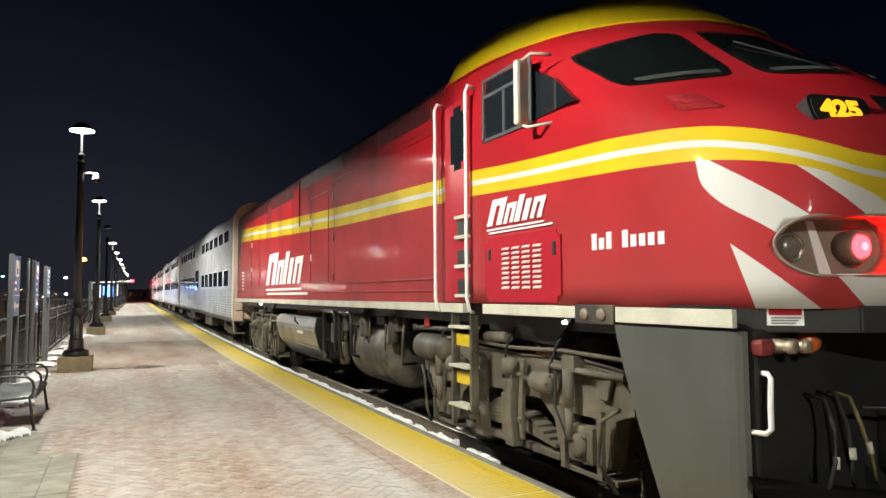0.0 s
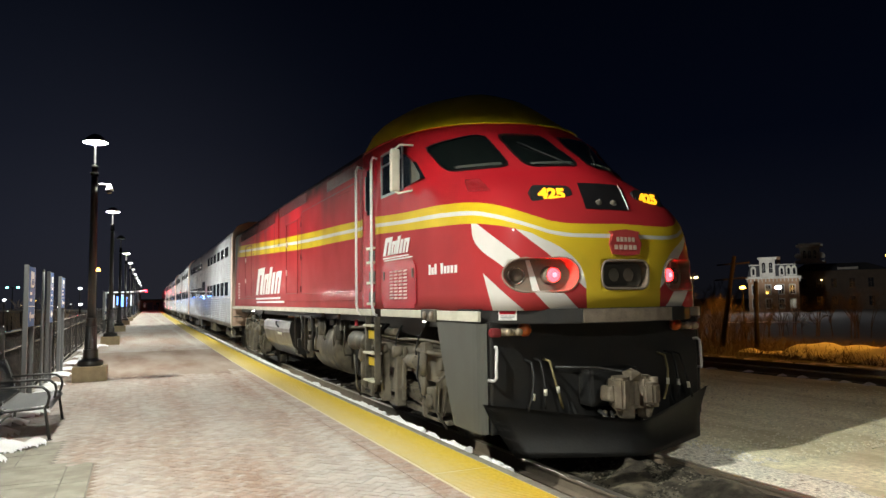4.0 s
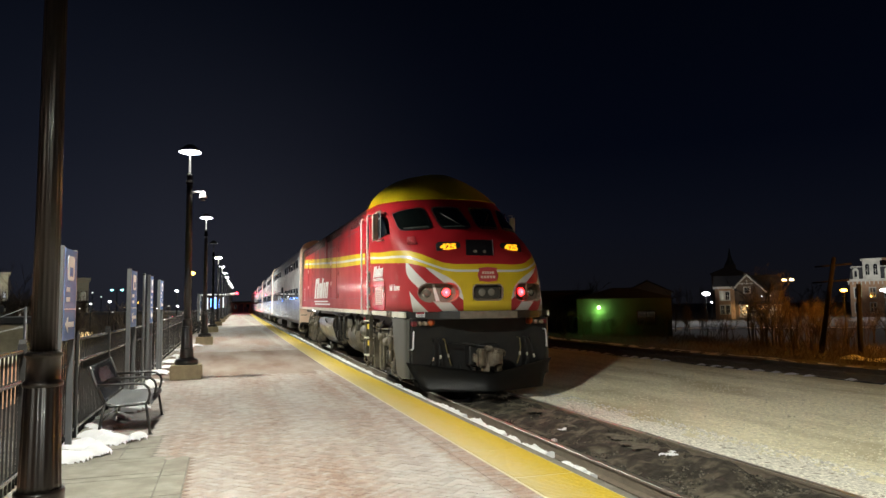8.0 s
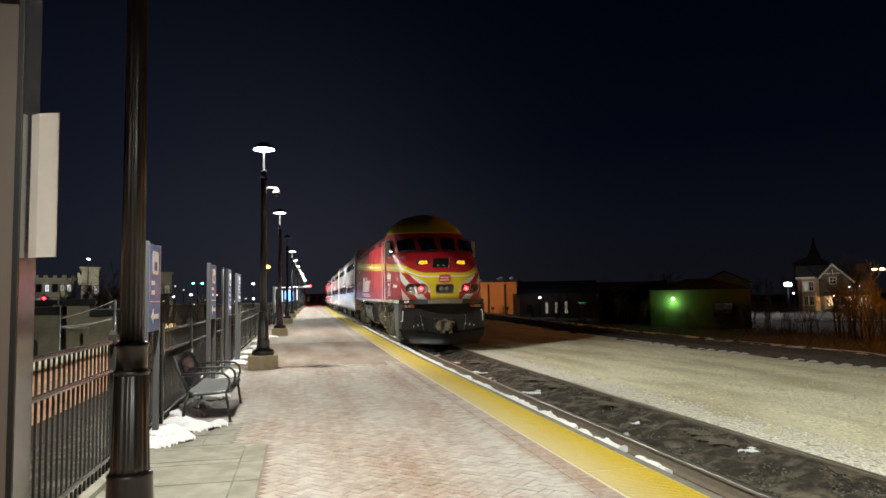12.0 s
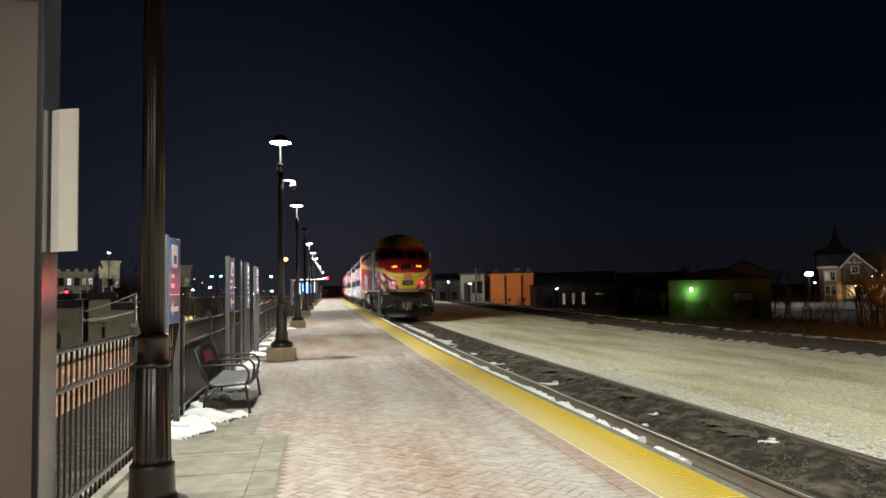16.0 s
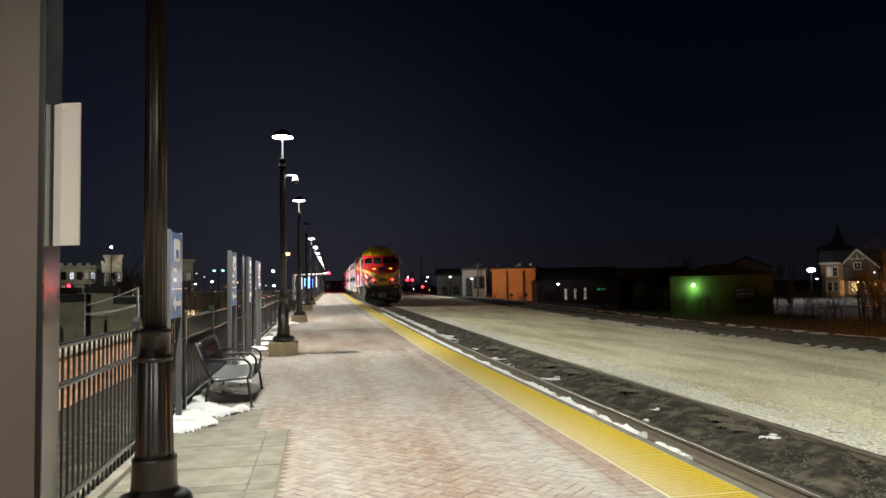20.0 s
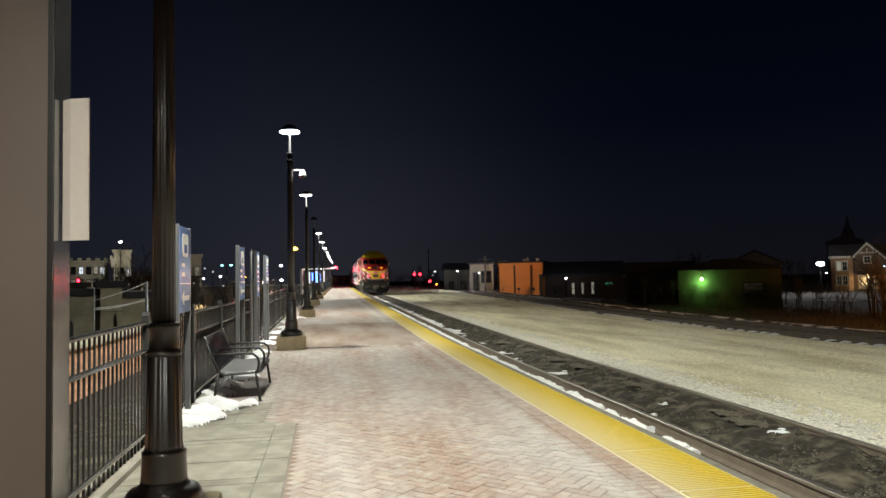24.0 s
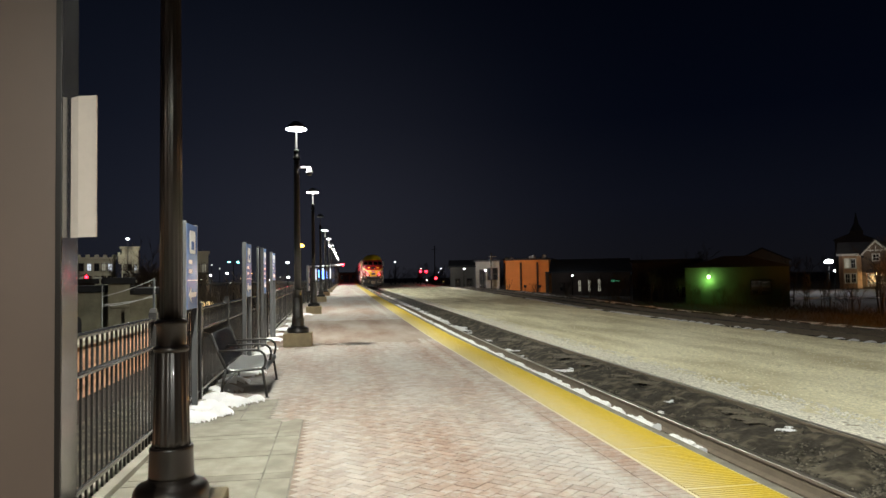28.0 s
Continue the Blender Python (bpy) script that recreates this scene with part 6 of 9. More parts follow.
        bm = bmesh.new()
        soft_box(bm, s * 1.465 - .012, s * 1.465 + .012, 11.6, 12.05, 1.02, 1.08, .005)
        part("tank_label", bm, M["cream"], root, "small cream plate on the tank")
        # small white work lights under the sill
        for y in (2.44, 17.3):
            bm = bmesh.new()
            lathe(bm, [(.001, 0), (.014, 0), (.02, .02), (.02, .08)] if s < 0 else [(.02, -.08), (.02, -.02), (.014, 0), (.001, 0)], 12, (s * 1.33, y, 1.58), "X")
            part("step_light", bm, glow("step_glow", (1.0, 0.97, 0.9), 9.0) if "step_glow" not in bpy.data.materials else bpy.data.materials["step_glow"], root, "small glowing white step light")
        # boarding ladder
        bm = bmesh.new()
        for y in (3.76, 4.20):
            soft_box(bm, s * 1.54 - .045, s * 1.54 + .045, y - .022, y + .022, .60, 1.62, .006)
        lad = part("ladder", bm, M["under"], root, "grey boarding ladder with yellow steps")
        for z in (.64, 1.06, 1.48):
            bm = bmesh.new()
            soft_box(bm, s * 1.54 - .09, s * 1.54 + .07, 3.76, 4.20, z - .015, z + .015, .005)
            part("rung", bm, M["cream"], lad)
        for z in (.93, 1.34):
            bm = bmesh.new()
            soft_box(bm, s * 1.545 - .01, s * 1.545 + .045, 3.81, 4.15, z - .065, z + .065, .005)
            part("yellow_plate", bm, M["yellow"], lad)


def front_gear(root):
    # front bulkhead under the anticlimber
    bm = bmesh.new()
    soft_box(bm, -1.46, 1.46, .28, .40, .42, 1.62, .03)
    part("front_plate", bm, M["dark"], root, "black front bulkhead")
    # plow: two curved wings meeting in front
    bm = bmesh.new()
    rows = []
    for k in range(9):
        v = k / 8
        z = .76 - .56 * v
        row = []
        for i in range(-8, 9):
            u = i / 8
            a = abs(u)
            x = u * (1.57 - .30 * v)
            y = -.38 - .04 * v + (.64 - .12 * v) * a ** 1.12 + .05 * math.sin(math.pi * v)
            row.append((x, y, z - .20 * (1 - a) * (1 - v)))
        rows.append(row)
    grid(bm, rows)
    bmesh.ops.solidify(bm, geom=bm.faces[:], thickness=.03)
    part("plow", bm, M["dark"], root, "black snow plow blade")
    for x in (-1.0, -.45, .45, 1.0):
        bm = bmesh.new()
        prism(bm, [(.34, .80), (.16, .55), (.16, .30), (.34, .25)], "X", x - .02, x + .02)
        part("plow_brace", bm, M["dark"], root)
    # coupler
    bm = bmesh.new()
    soft_box(bm, -.13, .13, -.12, .4, .74, .96, .04)
    part("coupler_shank", bm, M["under"], root)
    bm = bmesh.new()
    prism(bm, [(-.22, -.10), (.16, -.10), (.24, -.22), (.20, -.36), (.06, -.40), (.0, -.30), (-.10, -.28), (-.16, -.40), (-.28, -.44), (-.32, -.30)], "Z", .68, 1.02)
    bmesh.ops.bevel(bm, geom=bm.edges[:], offset=.03, segments=3, affect="EDGES")
    part("coupler_head", bm, M["coupler"], root, "worn steel coupler head")
    bm = bmesh.new()
    prism(bm, [(.08, -.40), (.20, -.38), (.16, -.50), (.04, -.54), (-.06, -.50), (-.04, -.44)], "Z", .74, .96)
    bmesh.ops.bevel(bm, geom=bm.edges[:], offset=.025, segments=3, affect="EDGES")
    rod(bm, (.15, -.40, .70), (.15, -.40, 1.01), .05, n=12)
    part("knuckle", bm, M["coupler"], root, "steel coupler knuckle")
    for x, y, z, r in ((-.26, -.22, .84, .10), (.25, -.20, .92, .08), (-.05, -.28, 1.02, .07), (-.12, -.24, .64, .08), (.18, -.24, .64, .07)):
        bm = bmesh.new()
        soft_box(bm, x - r * .9, x + r * .9, y - r, y + r, z - r * .8, z + r * .8, r * .3)
        for v in bm.verts:
            v.co += Vector((noise.noise(v.co * 9), noise.noise(v.co * 9 + Vector((5, 0, 0))), noise.noise(v.co * 9 + Vector((0, 7, 0))))) * .05
        part("coupler_casting", bm, M["coupler"], root)
    bm = bmesh.new()
    tube(bm, [(-.75, .1, 1.12), (-.3, -.02, 1.10), (-.05, -.16, 1.06), (-.05, -.2, .98)], .014)
    part("uncoupling_lever", bm, M["dark"], root)
    bm = bmesh.new()
    soft_box(bm, -.34, .34, .05, .3, .66, 1.08, .05)
    part("coupler_pocket", bm, M["dark"], root)
    rnd = random.Random(9)
    for k in range(7):
        bm = bmesh.new()
        x, z = rnd.uniform(-.38, .34), rnd.uniform(.60, .74)
        tube(bm, [(x, -.1, z), (x + rnd.uniform(-.1, .1), -.2, z - .06), (x + rnd.uniform(-.2, .2), -.12, z - .12)], rnd.uniform(.012, .03), 6)
        part("coupler_fitting", bm, M["coupler"] if k % 2 else M["dark"], root)
    for s in (-1, 1):
        for k, (x, z) in enumerate(((.80, 1.20), (.92, 1.21), (1.03, 1.20))):
            bm = bmesh.new()
            tube(bm, [(s * x, .27, z), (s * x, .14, z - .02), (s * (x + .01 * (k - 1)), .08, z - .18), (s * (x + .05 * (k - 1)), .05, z - .36), (s * (x + .10 * (k - 1)), .06, z - .52)], .014)
            hose = part("air_hose", bm, M["hose_olive"] if k == 0 else M["rubber"], root, "worn olive hanging air hose" if k == 0 else "black hanging air hose")
            bm = bmesh.new()
            rod(bm, (s * (x + .036 * (k - 1)), .054, z - .28 - .03 * k), (s * (x + .046 * (k - 1)), .05, z - .35 - .03 * k), .020)
            part("hose_clamp", bm, M["cream"], hose)
        bm = bmesh.new()
        tube(bm, [(s * 1.38, .34, 1.345), (s * 1.41, .23, 1.35), (s * 1.42, .20, 1.325), (s * 1.43, .20, 1.16), (s * 1.43, .20, 1.03), (s * 1.45, .22, 1.0), (s * 1.47, .34, .995)], .017)
        part("grab_iron", bm, M["white"], root, "white grab iron")
        bm = bmesh.new()
        for x in (1.18, 1.30):
            lathe(bm, [(.001, -.10), (.038, -.10), (.044, -.06), (.032, -.03), (.046, .0), (.046, .08)], 14, (s * x, .22, 1.51), "Y")
        part("horn_lamp", bm, M["hose_brass"], root)
        bm = bmesh.new()
        soft_box(bm, s * 1.40 - .06, s * 1.40 + .06, .22, .36, 1.455, 1.555, .03)
        part("lamp_bracket", bm, M["bracket_red"], root, "faded red lamp bracket")
        bm = bmesh.new()
        lathe(bm, [(.001, -.05), (.05, -.04), (.075, 0), (.075, .05)], 14, (s * 1.06, .20, 1.53), "Y")
        part("amber_reflector", bm, material("amber_lens", (0.45, 0.10, 0.02), 0.3) if "amber_lens" not in bpy.data.materials else bpy.data.materials["amber_lens"], root, "round amber reflector")


build_loco()


# ---------- coaches ----------
CAR = 25.9


def build_coach():
    root = thing("coach", "two-level ribbed stainless steel passenger coach with dark windows", "train car", group="coaches of the train")
    L = 25.5
    # corrugated sides in three belts
    for s in (-1, 1):
        for z0, z1, wave in ((1.0, 2.02, True), (2.72, 3.62, True), (2.02, 2.72, False), (3.62, 4.20, False)):
            bm = bmesh.new()
            pts = []
            if wave:
                k = 0
                z = z0
                while z < z1 - .001:
                    pts += [(s * 1.49, z), (s * 1.515, z + .025), (s * 1.515, z + .055), (s * 1.49, z + .08)]
                    z += .085
            else:
                pts = [(s * 1.495, z0), (s * 1.495, z1)]
            grid(bm, [[(x, y, z) for x, z in pts] for y in (.3, 8, 17, L - .3)], smooth=False)
            part("side_belt", bm, M["steel"], root, "ribbed stainless side" if wave else "smooth stainless window belt")
        for row, (z0, z1) in enumerate(((2.10, 2.66), (3.68, 4.08))):
            for k in range(14):
                y = 1.6 + k * 1.62
                if 11.6 < y + .6 < 14.2:
                    continue
                bm = bmesh.new()
                soft_box(bm, s * 1.50 - .012, s * 1.50 + .012, y, y + 1.12, z0, z1, .01)
                part("window", bm, M["car_glass_low"] if row == 0 else M["car_glass_up"], root, "dark tinted coach window" if row == 0 else "dim upper level window")
        bm = bmesh.new()
        soft_box(bm, s * 1.47 - .01, s * 1.47 + .05, 11.95, 13.95, 1.02, 3.2, .02)
        door = part("side_door", bm, M["door_dark"], root, "dark recessed centre doors")
        for y in (12.15, 13.05):
            bm = bmesh.new()
            soft_box(bm, s * 1.525 - .006, s * 1.525 + .006, y, y + .7, 2.0, 2.95, .01)
            part("door_pane", bm, M["glass"], door)
        bm = bmesh.new()
        soft_box(bm, s * 1.5 - .04, s * 1.5 + .04, .3, L - .3, .92, 1.03, .01)
        part("side_sill", bm, M["under"], root)
        for y in (4.6, 8.3, 15.4, 18.9, 22.4):
            bm = bmesh.new()
            soft_box(bm, s * 1.503 - .012, s * 1.503 + .012, y - .02, y + .02, 1.0, 4.2, .004)
            part("panel_post", bm, M["steel"], root)
    # roof
    bm = bmesh.new()
    sec = [(1.495, 4.20), (1.46, 4.45), (1.30, 4.68), (.9, 4.80), (0, 4.85), (-.9, 4.80), (-1.30, 4.68), (-1.46, 4.45), (-1.495, 4.20)]
    grid(bm, [[(x, y, z) for x, z in sec] for y in (.1, 8, 17, L - .1)], smooth=False)
    part("roof", bm, M["steel"], root, "stainless coach roof")
    # ends
    for y0, y1 in ((-.08, .3), (L - .3, L)):
        bm = bmesh.new()
        out = [(-1.535, .95), (-1.535, 4.22), (-1.50, 4.50), (-1.34, 4.76), (-.95, 4.92), (.95, 4.92), (1.34, 4.76), (1.50, 4.50), (1.535, 4.22), (1.535, .95)]
        prism(bm, out, "Y", y0, y1)
        part("end_frame", bm, M["tan"], root, "tan painted coach end")
        bm = bmesh.new()
        yy = y0 - .14 if y0 < 1 else y1
        soft_box(bm, -.55, .55, yy, yy + .14, 1.1, 3.2, .05)
        part("gangway", bm, M["rubber"], root, "black gangway diaphragm")
    bm = bmesh.new()
    box(bm, -1.44, 1.44, .3, L - .3, .85, 1.05)
    part("floor_frame", bm, M["dark"], root)
    for s in (-1, 1):
        for y, w in ((7.2, 1.4), (9.0, 1.0), (15.2, 1.6), (17.3, .9)):
            bm = bmesh.new()
            soft_box(bm, s * 1.15 - .25, s * 1.15 + .25, y, y + w, .45, .9, .03)
            part("equipment_box", bm, M["under"], root)
    for yc in (3.6, L - 3.6):
        for dy in (-1.3, 1.3):
            wheelset(root, yc + dy, 0.46, False)
        for s in (-1, 1):
            bm = bmesh.new()
            prism(bm, [(yc - 1.75, .62), (yc - 1.3, .78), (yc - .5, .60), (yc + .5, .60), (yc + 1.3, .78), (yc + 1.75, .62), (yc + 1.6, .40), (yc + .9, .42), (yc + .5, .34), (yc - .5, .34), (yc - .9, .42), (yc - 1.6, .40)], "X", s * 1.08 - .07, s * 1.08 + .07)
            part("side_frame", bm, M["under"], root)
    return root


M["car_glass_up"] = glass("upper_window", (0.03, 0.026, 0.022), 0.12)
M["car_glass_low"] = glass("tinted_window", (0.02, 0.025, 0.035))
M["door_dark"] = material("door_dark", (0.05, 0.045, 0.04), 0.5, 0.2)
first = build_coach()
VEHICLES.append((first, 20.75, 25.5))
for k in range(1, 6):
    c = copy_thing(first, pose(0, 0, 0))
    VEHICLES.append((c, 20.75 + k * CAR, 25.5))
for coach, back, length in VEHICLES[1:]:
    for ob in coach.children:
        if ob.name.startswith("wheelset"):
            WHEELS.append((ob, ob.matrix_basis.copy(), 0.46))

# ---------- platform furniture ----------
M["stem_glow"] = glow("stem_glow", (1.0, 0.97, 0.90), 0.7, 0.02)
M["canopy"] = material("canopy_enamel", (0.70, 0.70, 0.68), 0.5, vary=0.08, scale=6, fine=40, bump=0.05)


def lathe_ring(bm, ring, n):
    """A closed ring turned from a closed outline."""
    vs = [[bm.verts.new((r * math.cos(2 * math.pi * i / n), r * math.sin(2 * math.pi * i / n), z)) for r, z in ring[:-1]] for i in range(n)]
    k = len(ring) - 1
    for i in range(n):
        for j in range(k):
            bm.faces.new((vs[i][j], vs[(i + 1) % n][j], vs[(i + 1) % n][(j + 1) % k], vs[i][(j + 1) % k])).smooth = True


def build_lamp(lit=True, metal="black", drop=0.0, foot=.345, slim=1.0, girth=1.0):
    root = thing("street_lamp", "tall black fluted platform lamp post on a concrete plinth" + (", lit" if lit else ", unlit"), "street lamp", group="platform lamp posts")
    p = .325 - drop
    bm = bmesh.new()
    soft_box(bm, -foot, foot, -foot, foot, -.02, p, .025)
    part("plinth", bm, M["plinth"], root, "stained yellowish concrete plinth")
    bm = bmesh.new()
    lathe(bm, [(r * girth, z) for r, z in ((.250, p), (.262, p + .012), (.264, p + .07), (.256, p + .10), (.232, p + .125), (.190, p + .140), (.168, p + .152), (.160, p + .17))], 40)
    part("base_flange", bm, M[metal], root, "stepped cast base")
    bm = bmesh.new()
    lathe(bm, [(r * girth, z) for r, z in ((.160, p + .168), (.156, p + .19), (.150, p + .33), (.154, p + .345), (.150, p + .36), (.140, p + .366))], 40)
    part("base_ring", bm, M[metal], root)
    bm = bmesh.new()
    lathe(bm, [(r * girth, z) for r, z in ((.136, p + .36), (.130, p + .40), (.114, 1.195), (.110, 1.20))], 96, flute=.05)
    part("lower_shaft", bm, M[metal], root)
    bm = bmesh.new()
    lathe(bm, [(r * girth, z) for r, z in ((.112, 1.19), (.121, 1.197), (.123, 1.209), (.120, 1.22), (.108, 1.226), (.104, 1.24), (.102, 1.355), (.108, 1.362), (.115, 1.37), (.115, 1.382), (.102, 1.392), (.09, 1.40))], 40)
    part("collar", bm, M[metal], root)
    bm = bmesh.new()
    lathe(bm, [(.084 * slim, 1.39), (.080 * slim, 2.6), (.070 * slim, 4.4), (.066, 4.62)], 96, flute=.055)
    part("shaft", bm, M[metal], root, "tapered fluted shaft")
    bm = bmesh.new()
    lathe(bm, [(.066, 4.62), (.085, 4.65), (.085, 4.70), (.065, 4.72), (.06, 4.80), (.07, 4.82), (.07, 4.86), (.03, 4.90)], 20)
    part("neck", bm, M["soot"], root, "near-black lamp neck")
    bm = bmesh.new()
    lathe(bm, [(.020, 4.89), (.022, 4.95), (.018, 5.30), (.010, 5.38)], 14)
    part("lamp_stem", bm, M["stem_glow"] if lit else M["clear_lens"], root, "glowing glass stem" if lit else "dark glass stem")
    bm = bmesh.new()
    lathe_ring(bm, [(0.258, 5.4050), (0.263, 5.4081), (0.249, 5.4329), (0.172, 5.5259), (0.086, 5.5879), (0.002, 5.6189), (0.002, 5.6127), (0.086, 5.5817), (0.168, 5.5197), (0.244, 5.4298), (0.255, 5.4050), (0.258, 5.4050)], 32)
    part("canopy", bm, M["black"], root, "conical black canopy")
    bm = bmesh.new()
    lathe_ring(bm, [(0.249, 5.4062), (0.239, 5.4298), (0.163, 5.5135), (0.077, 5.5724), (0.002, 5.6003), (0.002, 5.5941), (0.073, 5.5662), (0.157, 5.5085), (0.232, 5.4267), (0.243, 5.4062), (0.249, 5.4062)], 32)
    part("reflector", bm, M["canopy"], root, "white inner reflector")
    bm = bmesh.new()
    r = .245
    ring = [(r + .012 * math.cos(q * math.pi / 4), 5.412 + .008 * math.sin(q * math.pi / 4)) for q in range(9)]
    lathe_ring(bm, ring, 32)
    part("lamp_ring", bm, M["lamp_glow"] if lit else M["clear_lens"], root, "glowing white lamp ring" if lit else "unlit lamp ring")
    return root


lamp = build_lamp(True)
lamp.matrix_basis = pose(LAMP_X, LAMP_Y[3], 0)
for y in LAMP_Y:
    if y in (LAMP_Y[3], DARK_LAMP, LAMP_Y[2]):
        continue
    copy_thing(lamp, pose(LAMP_X + drift(y), y, rise(y)))
near_lamp = build_lamp(True, "bronze", 0.09, 0.31, 0.86, 0.88)
near_lamp.matrix_basis = pose(NEAR_LAMP_X, LAMP_Y[2], 0)
dark_lamp = build_lamp(False)
dark_lamp.matrix_basis = pose(LAMP_X + drift(DARK_LAMP), DARK_LAMP, rise(DARK_LAMP))


def build_dome_camera(m):
    root = thing("security_camera", "white dome security camera on a bracket of the lamp post", "security camera", m)
    bm = bmesh.new()
    tube(bm, [(0, 0, 0), (.10, 0, .03), (.2, 0, .02), (.25, 0, -.02)], .022)
    part("bracket", bm, M["white"], root)
    bm = bmesh.new()
    lathe(bm, [(.085, -.12), (.09, -.10), (.07, -.06), (.05, .0), (.035, .03), (.015, .04)], 20, (.26, 0, 0))
    part("housing", bm, M["white"], root)
    bm = bmesh.new()
    lathe(bm, [(.01, -.19), (.045, -.18), (.066, -.15), (.075, -.12)], 16, (.26, 0, 0))
    part("dome", bm, M["glass"], root, "smoked dome")


build_dome_camera(pose(LAMP_X + .05, LAMP_Y[3], 4.42))


def build_fence():
    """Steel picket fence: each panel is a thing, with posts, three rails and pickets."""
    posts = [5.05, 7.35, 9.75, 12.2, 14.65, 17.1, 19.55, 22.0, 24.45, 26.9, 29.35, 31.8, 34.25, 36.7, 39.15, 41.6, 44.05]
    for i in range(len(posts) - 1):
        a, b = posts[i], posts[i + 1]
        root = thing("fence_panel", "dark steel picket fence panel with three rails", "fence", pose(FENCE_X + drift(a), a, rise(a), math.degrees(math.atan((rise(b) - rise(a)) / (b - a))), 0, -math.degrees(math.atan((drift(b) - drift(a)) / (b - a)))), "panels of the platform fence")
        w = b - a
        bm = bmesh.new()
        soft_box(bm, -.04, .04, -.04, .04, -.05, 1.33, .006)
        prism(bm, [(-.045, 1.33), (.045, 1.33), (.02, 1.37), (-.02, 1.37)], "X", -.03, .03)
        part("post", bm, M["fence"], root)
        for z in (.16, .98, 1.26):
            bm = bmesh.new()
            soft_box(bm, -.024, .024, .04, w - .04, z - .022, z + .022, .019)
            part("rail", bm, M["fence"], root)
        bm = bmesh.new()
        soft_box(bm, -.009, .009, -.009, .009, .04, 1.25, .002)
        me = mesh_of("picket", bm, M["fence"])
        k = int(w / .118)
        for j in range(1, k):
            ob = new("picket", me)
            ob.parent = root
            ob.matrix_basis = pose(0, .04 + (w - .08) * j / k, 0)
    bm = bmesh.new()
    strip(bm, [(-1.98, -.4), (-1.98, .045), (-1.70, .045), (-1.70, -.03)], [-12, -5, 0, 5, 10, 20, 30, 44])
    setting("fence_kerb", bm, M["concrete"], "low concrete kerb under the fence", "kerb")
    # plain far fence
    root = thing("far_fence", "dark steel picket fence receding along the platform", "fence")
    bm = bmesh.new()
    y = 44.1
    while y < 130:
        x = FENCE_X + drift(y)
        box(bm, x - .012, x + .012, y - .012, y + .012, rise(y), rise(y) + 1.25)
        y += .125
    part("fence_infill", bm, M["fence"], root)
    root.children[0]["kind"] = "stuff"
    for z in (.16, .98, 1.26):
        bm = bmesh.new()
        strip(bm, [(FENCE_X - .024, z - .022), (FENCE_X - .024, z + .022), (FENCE_X + .024, z + .022), (FENCE_X + .024, z - .022)], [44.1, 54, 64, 74, 84, 94, 104, 116, 130])
        part("rail", bm, M["fence"], root)


build_fence()


def build_bench(m):
    """Steel bench with curved arms, mesh seat and back; it faces +x."""
    root = thing("bench", "black steel platform bench with curved armrests and a solid back", "bench", m)
    L = 1.72
    bm = bmesh.new()
    prof = [(-.02, .43), (.10, .405), (.30, .41), (.47, .43), (.52, .41), (.53, .37)]
    grid(bm, [[(x, y, z) for x, z in prof] for y in (0.03, L * .33, L * .66, L - .03)])
    bmesh.ops.solidify(bm, geom=bm.faces[:], thickness=.018)
    part("seat", bm, M["bench_seat"], root, "black sheet steel seat")
    bm = bmesh.new()
    prof = [(-.03, .46), (-.10, .62), (-.17, .80), (-.205, .90), (-.23, .905)]
    grid(bm, [[(x, y, z) for x, z in prof] for y in (0.03, L * .33, L * .66, L - .03)])
    bmesh.ops.solidify(bm, geom=bm.faces[:], thickness=.018)
    part("backrest", bm, M["bench_back"], root, "black perforated steel backrest")
    for y in (0, L):
        bm = bmesh.new()
        tube(bm, [(.53, y, 0.0), (.50, y, .20), (.47, y, .40), (.30, y, .395), (.05, y, .385), (-.02, y, .42)], .019)
        tube(bm, [(-.02, y, .42), (-.06, y, .22), (-.09, y, 0.0)], .019)
        tube(bm, [(-.02, y, .42), (-.10, y, .60), (-.22, y, .91)], .019)
        part("leg_frame", bm, M["black"], root)
    for y in (0, L * .5, L):
        bm = bmesh.new()
        tube(bm, [(-.12, y, .66), (.10, y, .665), (.32, y, .67), (.44, y, .655), (.50, y, .60), (.515, y, .53), (.50, y, .44), (.47, y, .40)], .017, 10)
        part("armrest", bm, M["black"], root, "curved tubular armrest")
    bm = bmesh.new()
    tube(bm, [(-.06, 0, .20), (-.06, L * .5, .20), (-.06, L, .20)], .014)
    tube(bm, [(.50, 0, .40), (.50, L * .5, .40), (.50, L, .40)], .016)
    part("stretcher", bm, M["black"], root)
    for y in (0, L):
        for x in (.53, -.09):
            bm = bmesh.new()
            lathe(bm, [(.035, 0.0), (.035, .008), (.02, .012)], 12, (x, y, 0))
            part("foot", bm, M["black"], root)
    return root


M["bench_seat"] = material("dull_steel", (0.030, 0.030, 0.033), 0.5, 0.3, vary=0.2, scale=30, fine=150, bump=0.05)
M["bench_back"] = material("perforated_steel", (0.030, 0.027, 0.030), 0.17, 0.45, vary=0.2, scale=60, fine=200, bump=0.02)
build_bench(pose(-1.45, 9.88, 0))


